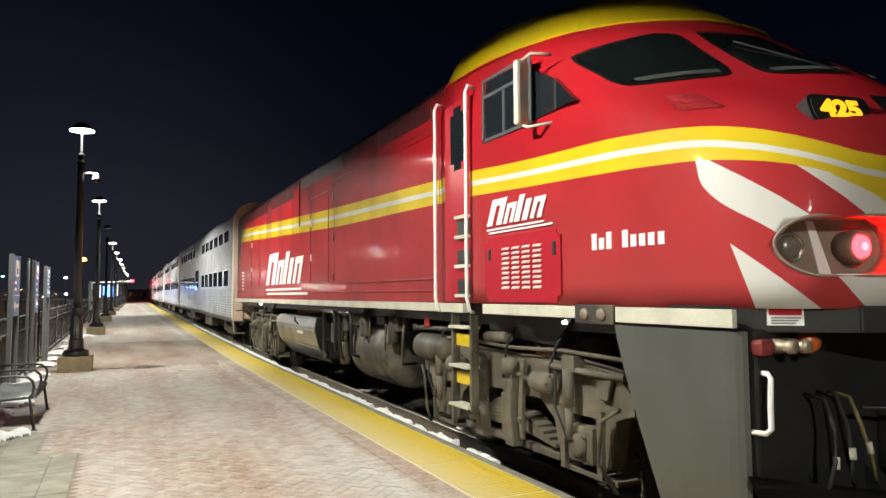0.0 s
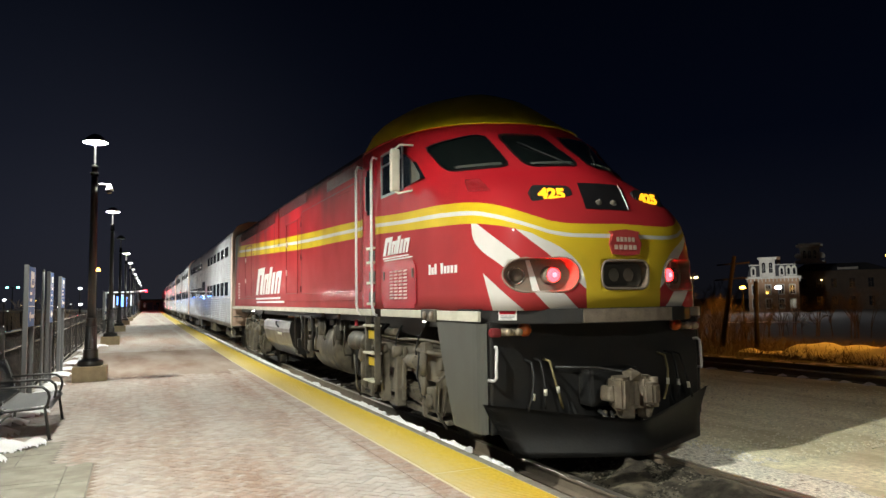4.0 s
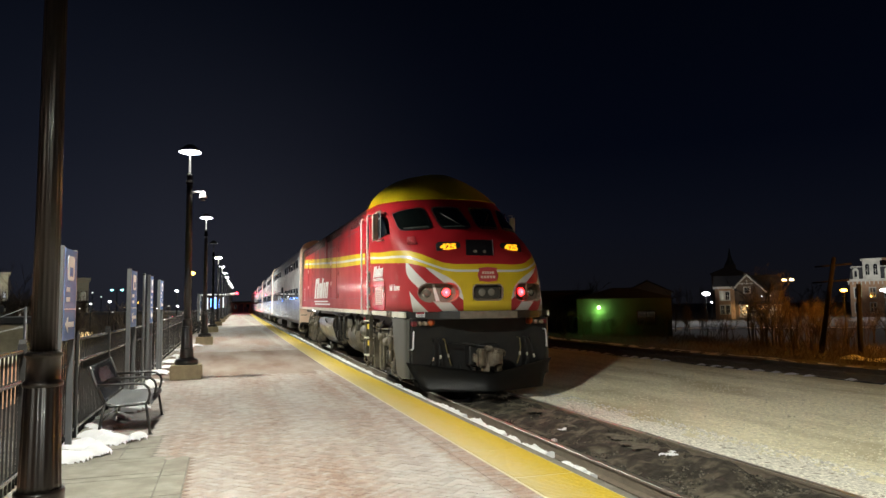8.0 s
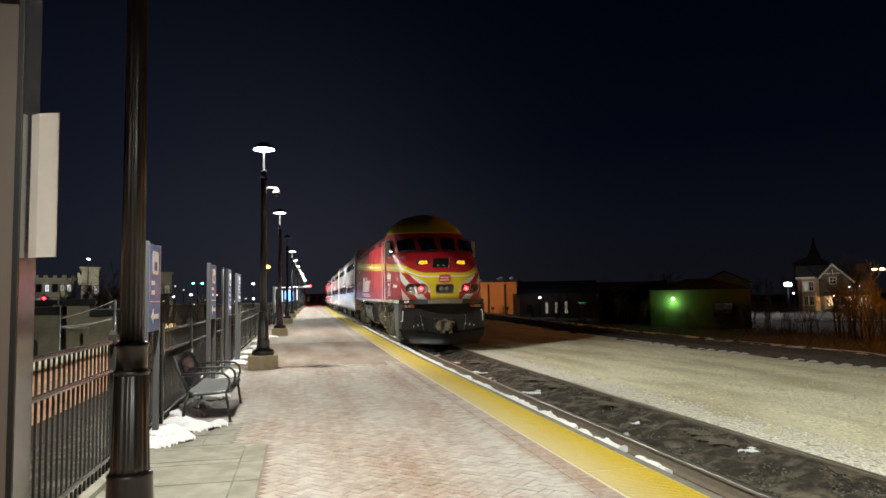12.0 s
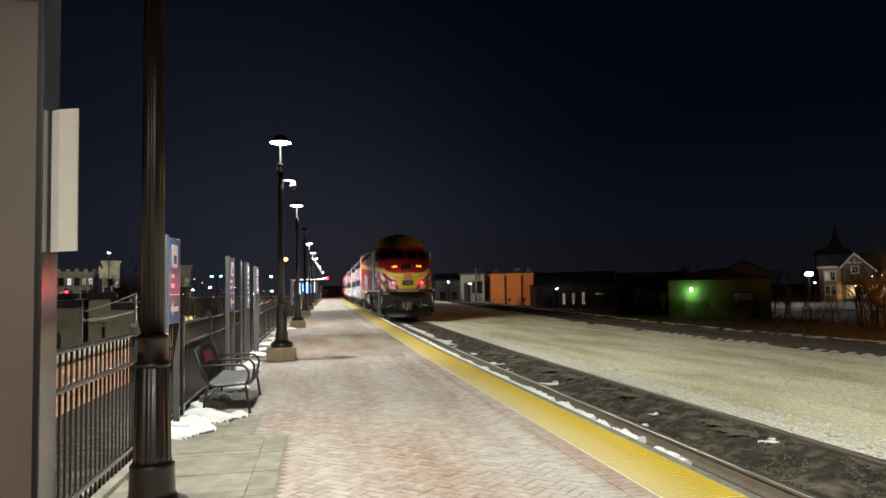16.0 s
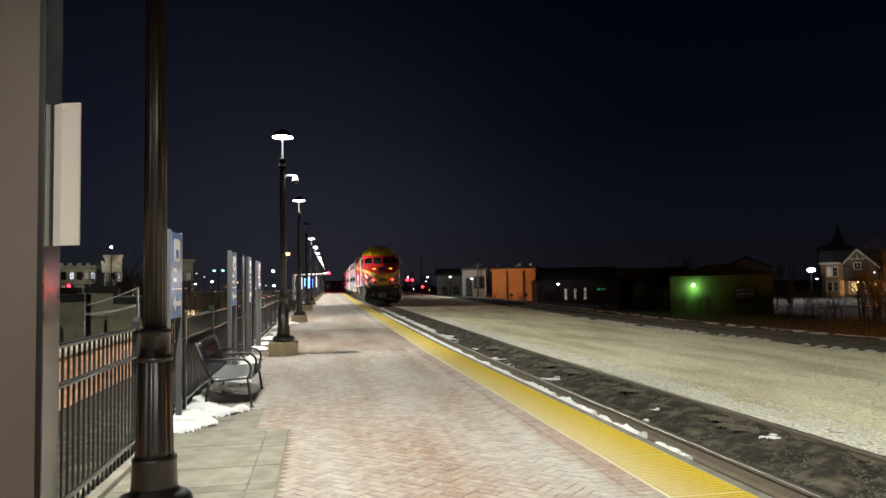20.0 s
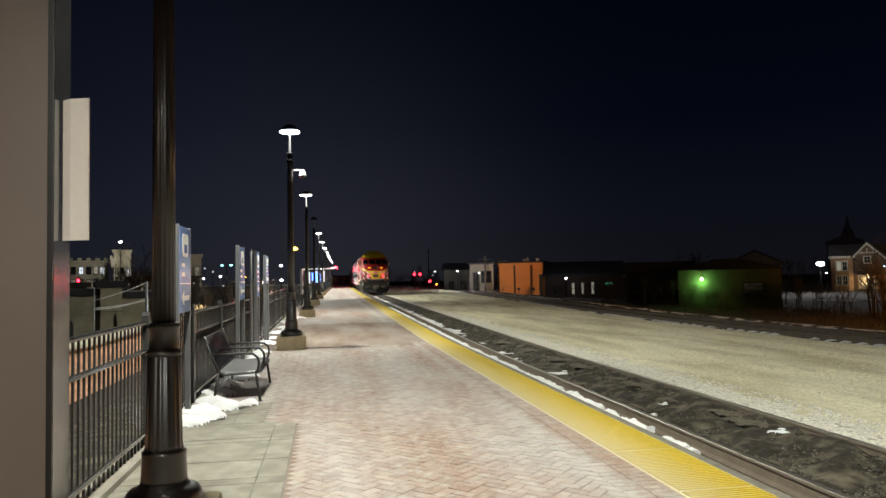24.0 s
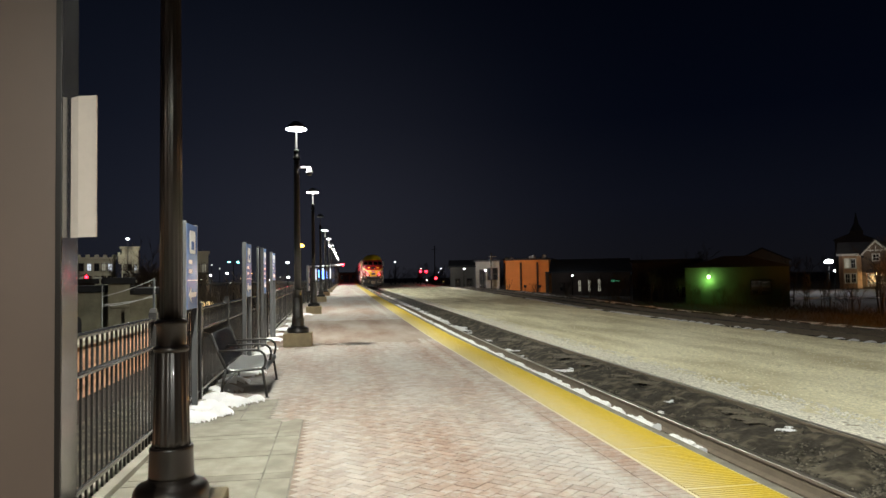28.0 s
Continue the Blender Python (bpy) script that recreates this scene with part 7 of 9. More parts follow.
def build_sign(y, width, z0, z1, label, x=-1.66):
    """A blue sign board on two legs, its face along the platform."""
    root = thing("platform_sign", label, "sign", pose(x, y, 0), "blue platform signs")
    for yy in (.03, width - .03):
        bm = bmesh.new()
        soft_box(bm, -.035, .035, yy - .03, yy + .03, 0, z1 + .02, .008)
        part("leg", bm, M["grey"], root, "grey steel sign leg")
    bm = bmesh.new()
    soft_box(bm, -.025, .04, .06, width - .06, z0, z1, .01)
    part("board", bm, M["blue"], root, "blue sign face")
    bm = bmesh.new()
    prism(bm, rounded(width * .46, (z1 - z0) * .27, .05, width / 2, z1 - (z1 - z0) * .21), "X", .0405, .0435)
    part("pictogram_field", bm, M["white"], root)
    bm = bmesh.new()
    c = width / 2
    soft_box(bm, .044, .047, c - .08, c + .08, z1 - (z1 - z0) * .30, z1 - (z1 - z0) * .20, .001)
    part("pictogram", bm, M["blue"], root)
    bm = bmesh.new()
    for k in range(2):
        zz = z1 - (z1 - z0) * (.47 + .09 * k)
        box(bm, .0405, .0435, .16, width * .46, zz - .02 * k, zz + .05 - .02 * k)
    box(bm, .0405, .0435, .08, width - .08, z0 + (z1 - z0) * .335, z0 + (z1 - z0) * .345)
    part("text_bar", bm, M["white"], root)
    bm = bmesh.new()
    za = z0 + (z1 - z0) * .17
    prism(bm, [(.14, za), (.28, za + .09), (.28, za + .03), (width - .16, za + .03), (width - .16, za - .03), (.28, za - .03), (.28, za - .09)], "X", .0405, .0435)
    part("arrow", bm, M["white"], root)
    return root


build_sign(8.38, .74, 1.30, 2.33, "blue wayfinding sign with a white pictogram and arrow", -1.73)
build_sign(13.13, .86, 1.32, 2.33, "blue wayfinding sign on grey steel legs", -1.62)
build_sign(16.38, .64, 1.32, 2.37, "blue wayfinding sign on grey steel legs", -1.62)
build_sign(18.82, .86, 1.62, 2.36, "blue wayfinding sign on grey steel legs", -1.62)


def build_post(y, x=-1.62):
    root = thing("steel_post", "slim bare grey steel post by the fence", "post", pose(x, y, 0))
    bm = bmesh.new()
    rod(bm, (0, 0, -.02), (0, 0, 2.37), .026, n=10)
    part("tube", bm, M["grey"], root)
    bm = bmesh.new()
    lathe(bm, [(.001, 2.385), (.02, 2.38), (.03, 2.365), (.03, 2.34)], 10)
    part("cap", bm, M["black"], root)


build_post(15.49)


def build_map_case(y, x, w):
    root = thing("map_case", "white framed poster case on black legs by the fence", "notice board", pose(x, y, rise(y)))
    for yy in (.1, w - .1):
        bm = bmesh.new()
        soft_box(bm, -.04, .04, yy - .04, yy + .04, 0, 1.2, .008)
        part("leg", bm, M["black"], root)
    bm = bmesh.new()
    soft_box(bm, -.06, .05, 0, w, .70, 2.30, .02)
    part("case", bm, M["grey"], root)
    bm = bmesh.new()
    box(bm, .0505, .054, .06, w - .06, .75, 2.25)
    part("poster", bm, M["white"], root, "pale poster with blue bars")
    for y0, y1, z0, z1 in ((w * .4, w - .2, 1.5, 1.9), (.15, w - .2, 1.0, 1.2)):
        bm = bmesh.new()
        box(bm, .0545, .057, y0, y1, z0, z1)
        part("poster_bar", bm, M["blue"], root)


build_map_case(42.4, -1.5, 2.6)


M["brushed"] = material("brushed_steel", (0.26, 0.26, 0.265), 0.165, 0.8, vary=0.1, scale=8, fine=120, bump=0.02)


def build_shelter():
    """Corner of the waiting shelter beside the camera."""
    root = thing("shelter", "corner of a waiting shelter in taupe panels and dark bronze steel", "shelter")
    bm = bmesh.new()
    soft_box(bm, -2.6, -1.106, 3.0, 3.03, 0, 3.4, .004)
    part("wall_panel", bm, M["taupe"], root, "smooth taupe metal panel")
    bm = bmesh.new()
    soft_box(bm, -1.072, -1.050, 2.884, 2.892, 0, 3.4, .002)
    part("panel_edge", bm, M["bronze"], root, "dark bronze panel edge")
    bm = bmesh.new()
    prism(bm, [(-1.049, 2.893), (-1.077, 3.143), (-1.099, 3.141), (-1.071, 2.893)], "Z", 0, 3.4)
    part("side_plate", bm, M["brushed"], root, "brushed grey steel side plate")
    bm = bmesh.new()
    soft_box(bm, -1.19, -1.105, 3.032, 3.13, 0, 3.4, .006)
    part("frame_back", bm, M["bronze"], root)
    bm = bmesh.new()
    prism(bm, [(-1.053, 2.99), (-1.013, 2.955), (-.938, 2.935), (-.936, 2.943), (-1.010, 2.965), (-1.048, 3.0)], "Z", 1.825, 2.40)
    part("bent_sheet", bm, M["white_sheet"], root, "cream folded sheet metal cover")
    bm = bmesh.new()
    box(bm, -2.7, -1.0, 1.0, 3.1, 3.4, 3.5)
    part("roof", bm, M["bronze"], root)


build_shelter()

# ---------- surroundings ----------
M["stucco"] = material("orange_stucco", (0.62, 0.26, 0.07), 0.9, vary=0.12, scale=0.6, fine=8, bump=0.2)
M["siding"] = material("pale_siding", (0.20, 0.185, 0.155), 0.85, vary=0.12, scale=1.0, fine=10, bump=0.2)
M["green_wall"] = material("block_wall", (0.085, 0.085, 0.06), 0.9, vary=0.15, scale=1.2, fine=10, bump=0.2)
M["dark_wall"] = material("dark_brick_wall", (0.06, 0.042, 0.033), 0.9, vary=0.2, scale=1.0, fine=10, bump=0.2)
M["roofing"] = material("dark_roofing", (0.03, 0.03, 0.032), 0.9, vary=0.2, scale=1.5, fine=12, bump=0.2)
M["brickwall"] = by_object(material("wall_brick", (0.62, 0.33, 0.19), 0.9, vary=0.2, scale=3, fine=40, bump=0.3), 0.2)
M["limestone"] = material("limestone", (0.46, 0.43, 0.33), 0.9, vary=0.15, scale=0.8, fine=10, bump=0.2)
M["bark"] = material("bark", (0.032, 0.024, 0.018), 0.95, vary=0.3, scale=6, fine=40, bump=0.4)
M["twig"] = material("dry_twig", (0.08, 0.054, 0.030), 0.95, vary=0.3, scale=3, fine=20, bump=0.2)
M["far_tree"] = material("far_winter_tree", (0.035, 0.028, 0.024), 1.0, vary=0.3, scale=0.5, fine=5, bump=0)
M["house_tan"] = material("house_tan", (0.12, 0.088, 0.06), 0.9, vary=0.2, scale=1.0, fine=10, bump=0.2)
M["window_warm"] = glow("window_warm", (1.0, 0.68, 0.30), 1.2, 0.05)
M["window_dim"] = glow("window_dim", (0.85, 0.80, 0.62), 0.30, 0.05)
M["night_pane"] = glass("night_pane", (0.02, 0.022, 0.025), 0.06)
M["white_lamp"] = glow("white_lamp", (0.95, 0.97, 1.0), 30.0)
M["orange_lamp"] = glow("sodium_lamp", (1.0, 0.42, 0.06), 16.0)
M["green_lamp"] = glow("green_lamp", (0.55, 1.0, 0.35), 30.0)
M["red_lamp"] = glow("signal_red", (1.0, 0.008, 0.018), 30.0)
M["trim_pale"] = material("pale_trim", (0.50, 0.485, 0.42), 0.8, vary=0.15, scale=1.2, fine=12, bump=0.1, dirt=(0.24, 0.22, 0.17), dirt_amount=0.5, dirt_scale=1.0)
M["bay_brick"] = material("tan_brick", (0.30, 0.185, 0.105), 0.9, vary=0.25, scale=2.0, fine=14, bump=0.2)
M["old_concrete"] = material("old_concrete", (0.32, 0.29, 0.20), 0.9, vary=0.2, scale=0.8, fine=10, bump=0.2, dirt=(0.07, 0.06, 0.04), dirt_amount=0.7, dirt_scale=0.7)
M["window_cold"] = glow("window_cold", (0.85, 0.92, 1.0), 0.9, 0.05)
M["orange_white"] = glow("warm_lamp", (1.0, 0.72, 0.35), 12.0)
M["twin_warm"] = glow("twin_warm_lamp", (1.0, 0.78, 0.42), 5.0)
M["ice_lamp"] = glow("ice_lamp", (0.65, 0.80, 1.0), 8.0)
M["dim_lamp"] = glow("dim_lamp", (0.95, 0.95, 0.85), 1.6)
M["green_strip"] = glow("green_strip", (0.2, 1.0, 0.5), 0.25, 0.05)
M["cyan_lamp"] = glow("cyan_lamp", (0.3, 1.0, 0.9), 8.0)


def seen(az, dist, z=0.0):
    """A pose fitted to the camera's view by bearing and distance, turned to face it: local x to its right, y away."""
    a = radians(az)
    return pose(dist * math.sin(a), dist * math.cos(a), z, 0, 0, -az)


def high(el, dist):
    return 1.64 + dist * math.tan(radians(el))


def building(name, label, az, dist, width, depth, base, top, wall, roof="flat", rise=1.5, windows=(), category="building", turn=0.0):
    """A house: walls, roof, and windows given as (x, z, w, h, material key)."""
    root = thing(name, label, category, seen(az, dist, base) @ pose(0, 0, 0, 0, 0, turn))
    h = top - base
    bm = bmesh.new()
    prism(bm, [(-width / 2, 0), (width / 2, 0), (width / 2, depth), (-width / 2, depth)], "Z", -.5, h)
    part("wall", bm, M[wall], root)
    bm = bmesh.new()
    w2, o = width / 2 + .3, .3
    if roof == "flat":
        soft_box(bm, -w2 + .1, w2 - .1, -.15, depth + .15, h, h + .25, .03)
    elif roof == "gable":
        prism(bm, [(-w2, h - .1), (0, h + rise), (w2, h - .1), (w2, h - .28), (0, h + rise - .2), (-w2, h - .28)], "Y", -o, depth + o)
    elif roof == "side":
        prism(bm, [(-o, h - .1), (depth / 2, h + rise), (depth + o, h - .1), (depth + o, h - .28), (depth / 2, h + rise - .2), (-o, h - .28)], "X", -w2, w2)
    else:
        lo = [(-w2, -o, h), (w2, -o, h), (w2, depth + o, h), (-w2, depth + o, h)]
        k = min(width, depth) * .38
        hi = [(-width / 2 + k, k, h + rise), (width / 2 - k, k, h + rise), (width / 2 - k, depth - k, h + rise), (-width / 2 + k, depth - k, h + rise)]
        a, b = [bm.verts.new(p) for p in lo], [bm.verts.new(p) for p in hi]
        for i in range(4):
            bm.faces.new((a[i], a[(i + 1) % 4], b[(i + 1) % 4], b[i]))
        bm.faces.new(b)
        bm.faces.new(a[::-1])
    part("roof", bm, M["limestone" if wall == "limestone" else "roofing"], root)
    if roof == "gable":
        bm = bmesh.new()
        prism(bm, [(-width / 2, h - .05), (width / 2, h - .05), (0, h + rise - .22)], "Y", 0, .15)
        part("gable_wall", bm, M[wall], root)
    for x, z, w, hh, key in windows:
        bm = bmesh.new()
        us = (x - w / 2 - .08, x - w / 2, x - .02, x + .02, x + w / 2, x + w / 2 + .08)
        vs = (z - .08, z, z + hh * .5 - .02, z + hh * .5 + .02, z + hh, z + hh + .08)
        g = [[bm.verts.new((u, -.07, v)) for v in vs] for u in us]
        for i in range(5):
            for j in range(5):
                if not (i in (1, 3) and j in (1, 3)):
                    bm.faces.new((g[i][j], g[i + 1][j], g[i + 1][j + 1], g[i][j + 1]))
        bmesh.ops.solidify(bm, geom=bm.faces[:], thickness=-.07)
        win = part("window", bm, M["dark_wall"], root)
        bm = bmesh.new()
        box(bm, x - w / 2, x + w / 2, -.02, -.004, z, z + hh)
        part("pane", bm, M[key], win)
    return root


def lamp_post(name, label, az, dist, base, top, key, head=.16, twin=False, light=0.0, colour=(1, 1, 1)):
    root = thing(name, label, "street lamp", seen(az, dist, base))
    h = top - base
    bm = bmesh.new()
    rod(bm, (0, 0, -.3), (0, 0, h - .05 if not twin else h), .055, .035, n=8)
    part("pole", bm, M["soot"], root)
    for dx in ((-.45, .45) if twin else (0,)):
        if twin:
            bm = bmesh.new()
            rod(bm, (0, 0, h), (dx, 0, h + .05), .04, n=6)
            part("arm", bm, M["black"], root)
        bm = bmesh.new()
        lathe(bm, [(head * .2, -head * .5), (head * .8, -head * .35), (head, 0), (head * .8, head * .3), (head * .3, head * .5)], 12, (dx, 0, h))
        part("lamp_head", bm, M[key], root, "glowing lamp head")
    if light:
        m = seen(az, dist, top) @ pose(0, -1.3, .25)
        lamp_light("lot_light", m.translation, light, colour, .15)
    return root


def bare_tree(bm, at, height, rnd, levels=4, spread=.55, thick=.03, trunk=None):
    """A leafless tree: trunk, limbs and thinning twigs."""
    def grow(p, d, length, r, lv):
        q = p + d * length
        rod(trunk if trunk and lv == levels else bm, p, q, r, r * .62, n=5 if lv > 1 else 3, caps=False)
        if lv == 0:
            return
        for _ in range(rnd.choice((2, 3, 3)) if lv > 1 else 3):
            nd = (d + Vector((rnd.uniform(-1, 1), rnd.uniform(-1, 1), rnd.uniform(-.35, .75))) * spread).normalized()
            s = rnd.uniform(.35, 1.0)
            grow(p.lerp(q, s), nd, length * rnd.uniform(.55, .8), r * .58, lv - 1)
    grow(Vector(at), Vector((rnd.uniform(-.1, .1), rnd.uniform(-.1, .1), 1)).normalized(), height * .42, height * thick, levels)


def framed_window(root, x, z, w, h, key, y=-.05, arch=False, trim="trim_pale"):
    """A sash window: a raised frame round a pane, arched on top where asked."""
    n = 7 if arch else 1
    top = [(x + w / 2 * math.cos(math.pi * k / n), z + h + (w / 2 * math.sin(math.pi * k / n) if arch else 0)) for k in range(n + 1)]
    inner = [(x - w / 2, z), (x + w / 2, z)] + top
    outer = [(x + (u - x) * (1 + .30 / w), z + h / 2 + (v - z - h / 2) * (1 + .30 / h)) for u, v in inner]
    bm = bmesh.new()
    k = len(inner)
    vs = [[bm.verts.new((u, yy, v)) for u, v in ring] for ring, yy in ((inner, y), (outer, y), (outer, 0), (inner, 0))]
    for a, b in ((0, 1), (1, 2), (3, 0)):
        for i in range(k):
            bm.faces.new((vs[a][i], vs[a][(i + 1) % k], vs[b][(i + 1) % k], vs[b][i]))
    box(bm, x - .025, x + .025, y + .005, y + .03, z, z + h)
    box(bm, x - w / 2, x + w / 2, y + .005, y + .03, z + h * .5 - .025, z + h * .5 + .025)
    win = part("window", bm, M[trim], root)
    bm = bmesh.new()
    prism(bm, inner, "Y", y + .035, y + .045)
    part("pane", bm, M[key], win)


def victorian_house():
    """A brick house with a steep front gable, a side bay and a deep lit porch."""
    root = thing("victorian_house", "gabled brick house with pale bargeboards and a lit porch", "house", seen(41.3, 115, -1.1))
    bm = bmesh.new()
    prism(bm, [(-4.1, 0), (4.9, 0), (4.9, 9), (-4.1, 9)], "Z", -.5, 4.5)
    part("wall", bm, M["house_tan"], root)
    bm = bmesh.new()
    prism(bm, [(-.35, 4.35), (4.5, 6.6), (9.35, 4.35), (9.35, 4.55), (4.5, 6.85), (-.35, 4.55)], "X", -4.45, 5.25)
    part("roof", bm, M["roofing"], root)
    bm = bmesh.new()
    prism(bm, [(-1.05, 3.4), (2.7, 3.4), (2.7, 4.4), (.42, 6.55), (-1.05, 5.0)], "Y", -.9, .4)
    part("gable_wall", bm, M["house_tan"], root)
    for a, b in (((-1.5, 4.75), (.42, 6.85)), ((3.1, 4.2), (.42, 6.85))):
        bm = bmesh.new()
        prism(bm, [a, b, (b[0], b[1] - .30), (a[0], a[1] - .30)], "Y", -1.15, -1.0)
        part("bargeboard", bm, M["trim_pale"], root, "pale gable bargeboard")
        bm = bmesh.new()
        prism(bm, [(a[0], a[1] + .02), (b[0], b[1] + .02), (b[0], b[1] + .2), (a[0], a[1] + .2)], "Y", -1.2, 2.0)
        part("gable_roof", bm, M["roofing"], root)
    bm = bmesh.new()
    for x in (-.2, .42, 1.04):
        box(bm, x - .06, x + .06, -1.08, -.98, 5.2, 6.0 if x == .42 else 5.6)
    box(bm, -.6, 1.5, -1.08, -.98, 5.35, 5.48)
    part("gable_truss", bm, M["trim_pale"], root, "pale stick work in the gable")
    framed_window(root, .42, 4.0, .7, .8, "night_pane", -.95)
    # side bay, lit by the street lamp
    bm = bmesh.new()
    prism(bm, [(-4.15, 0), (-4.15, -.5), (-3.6, -1.3), (-1.9, -1.3), (-1.35, -.5), (-1.35, 0)], "Z", -.4, 4.7)
    bay = part("bay", bm, M["bay_brick"], root, "tan brick bay")
    bm = bmesh.new()
    prism(bm, [(-4.4, .1), (-4.4, -.6), (-3.7, -1.6), (-1.8, -1.6), (-1.1, -.6), (-1.1, .1)], "Z", 4.7, 5.0)
    part("bay_cornice", bm, M["trim_pale"], bay)
    for x in (-3.1, -2.35):
        for z in (.9, 3.0):
            framed_window(root, x, z, .48, 1.2, "window_dim" if (x, z) == (-3.1, 3.0) else "night_pane", -1.35)
    # porch
    bm = bmesh.new()
    prism(bm, [(-.9, 2.25), (5.1, 2.25), (4.9, 2.75), (-.7, 2.75)], "Y", -3.0, -.05)
    porch = part("porch_roof", bm, M["roofing"], root)
    for x in (-.6, .6, 1.8, 3.0, 4.2, 4.8):
        bm = bmesh.new()
        lathe(bm, [(.12, .3), (.08, .45), (.07, 1.9), (.12, 2.05), (.14, 2.25)], 8, (x, -2.75, 0))
        part("porch_column", bm, M["trim_pale"], porch)
    bm = bmesh.new()
    box(bm, -.8, 5.0, -2.8, -2.72, .85, .93)
    x = -.7
    while x < 5:
        box(bm, x, x + .05, -2.78, -2.74, .3, .86)
        x += .2
    part("porch_rail", bm, M["trim_pale"], porch)
    bm = bmesh.new()
    soft_box(bm, -.9, 5.1, -3.0, 0, -.3, .3, .03)
    part("porch_floor", bm, M["house_tan"], root)
    bm = bmesh.new()
    box(bm, -.85, 4.95, -.05, -.012, .3, 2.25)
    part("porch_wall", bm, M["bay_brick"], root, "warm brick wall behind the porch")
    for x, k in ((.0, "window_warm"), (1.2, "night_pane"), (2.5, "window_warm"), (3.9, "window_dim")):
        framed_window(root, x, .75, .7, 1.1, k, -.12)
    m = seen(41.3, 115, -1.1)
    for x in (.4, 3.2):
        bm = bmesh.new()
        lathe(bm, [(.03, 2.22), (.09, 2.18), (.10, 2.08), (.03, 2.02)], 8, (x, -1.5, 0))
        part("porch_lamp", bm, M["orange_white"], root, "warm porch lamp")
        lamp_light("porch_light", (m @ pose(x, -1.5, 1.9)).translation, 200, (1.0, .74, .38), .1)
    for x, z in ((2.4, 3.4), (3.6, 3.5)):
        bm = bmesh.new()
        lathe(bm, [(.03, -.06), (.07, -.03), (.07, .03), (.03, .06)], 8, (x, -3.1, z))
        part("eave_lamp", bm, M["ice_lamp"], root, "small cold white lamp under the eaves")


def mansard_house():
    """A tall town house: bracketed cornice, mansard roof with arched dormers, square tower."""
    root = thing("mansard_house", "tall pale-trimmed house with mansard roof and tower", "house", seen(49.9, 130, -1.1))
    bm = bmesh.new()
    prism(bm, [(-3.6, 0), (4.2, 0), (4.2, 10), (-3.6, 10)], "Z", -.5, 5.7)
    part("wall", bm, M["bay_brick"], root, "weathered brick wall")
    bm = bmesh.new()
    soft_box(bm, -4.0, 4.6, -.55, 10.4, 5.72, 6.1, .08)
    cornice = part("cornice", bm, M["trim_pale"], root, "deep pale bracketed cornice")
    x = -3.8
    while x < 4.5:
        bm = bmesh.new()
        prism(bm, [(-.02, 5.2), (-.4, 5.6), (-.4, 5.72), (-.02, 5.72)], "X", x, x + .14)
        part("bracket", bm, M["trim_pale"], cornice)
        x += .58
    bm = bmesh.new()
    prism(bm, [(-3.6, 6.1), (4.2, 6.1), (4.0, 6.9), (3.7, 8.0), (-3.2, 8.0), (-3.5, 6.9)], "Y", .1, 9.8)
    part("mansard", bm, M["roofing"], root, "dark mansard roof")
    bm = bmesh.new()
    soft_box(bm, -3.4, 3.9, -.05, 9.9, 8.0, 8.15, .03)
    part("roof_curb", bm, M["trim_pale"], root)
    # tower
    bm = bmesh.new()
    prism(bm, [(-1.7, -.35), (.7, -.35), (.7, 2.2), (-1.7, 2.2)], "Z", 5.9, 9.1)
    part("tower", bm, M["trim_pale"], root, "pale square tower")
    bm = bmesh.new()
    soft_box(bm, -2.0, 1.0, -.7, 2.5, 9.1, 9.38, .06)
    part("tower_cornice", bm, M["trim_pale"], root)
    for x in (-1.05, .05):
        framed_window(root, x, 6.7, .55, 1.5, "night_pane", -.43, True)
    for x in (-2.7, 1.7, 2.75, 3.6):
        bm = bmesh.new()
        prism(bm, [(x - .42, 6.15), (x + .42, 6.15), (x + .42, 7.5), (x + .25, 7.8), (x, 7.9), (x - .25, 7.8), (x - .42, 7.5)], "Y", -.1, 1.2)
        part("dormer", bm, M["trim_pale"], root, "pale arched dormer")
        bm = bmesh.new()
        prism(bm, [(x - .2, 6.4), (x + .2, 6.4), (x + .2, 7.3), (x, 7.5), (x - .2, 7.3)], "Y", -.13, -.105)
        part("pane", bm, M["night_pane"], root)
    for x in (-2.6, -.5, 1.5, 3.2):
        for z in (.7, 3.1):
            framed_window(root, x, z, .75, 1.5, "window_dim" if (x, z) == (3.2, .7) else "night_pane")
    bm = bmesh.new()
    soft_box(bm, 1.0, 1.6, 3, 3.7, 8.0, 9.6, .04)
    part("chimney", bm, M["bay_brick"], root, "brick chimney")


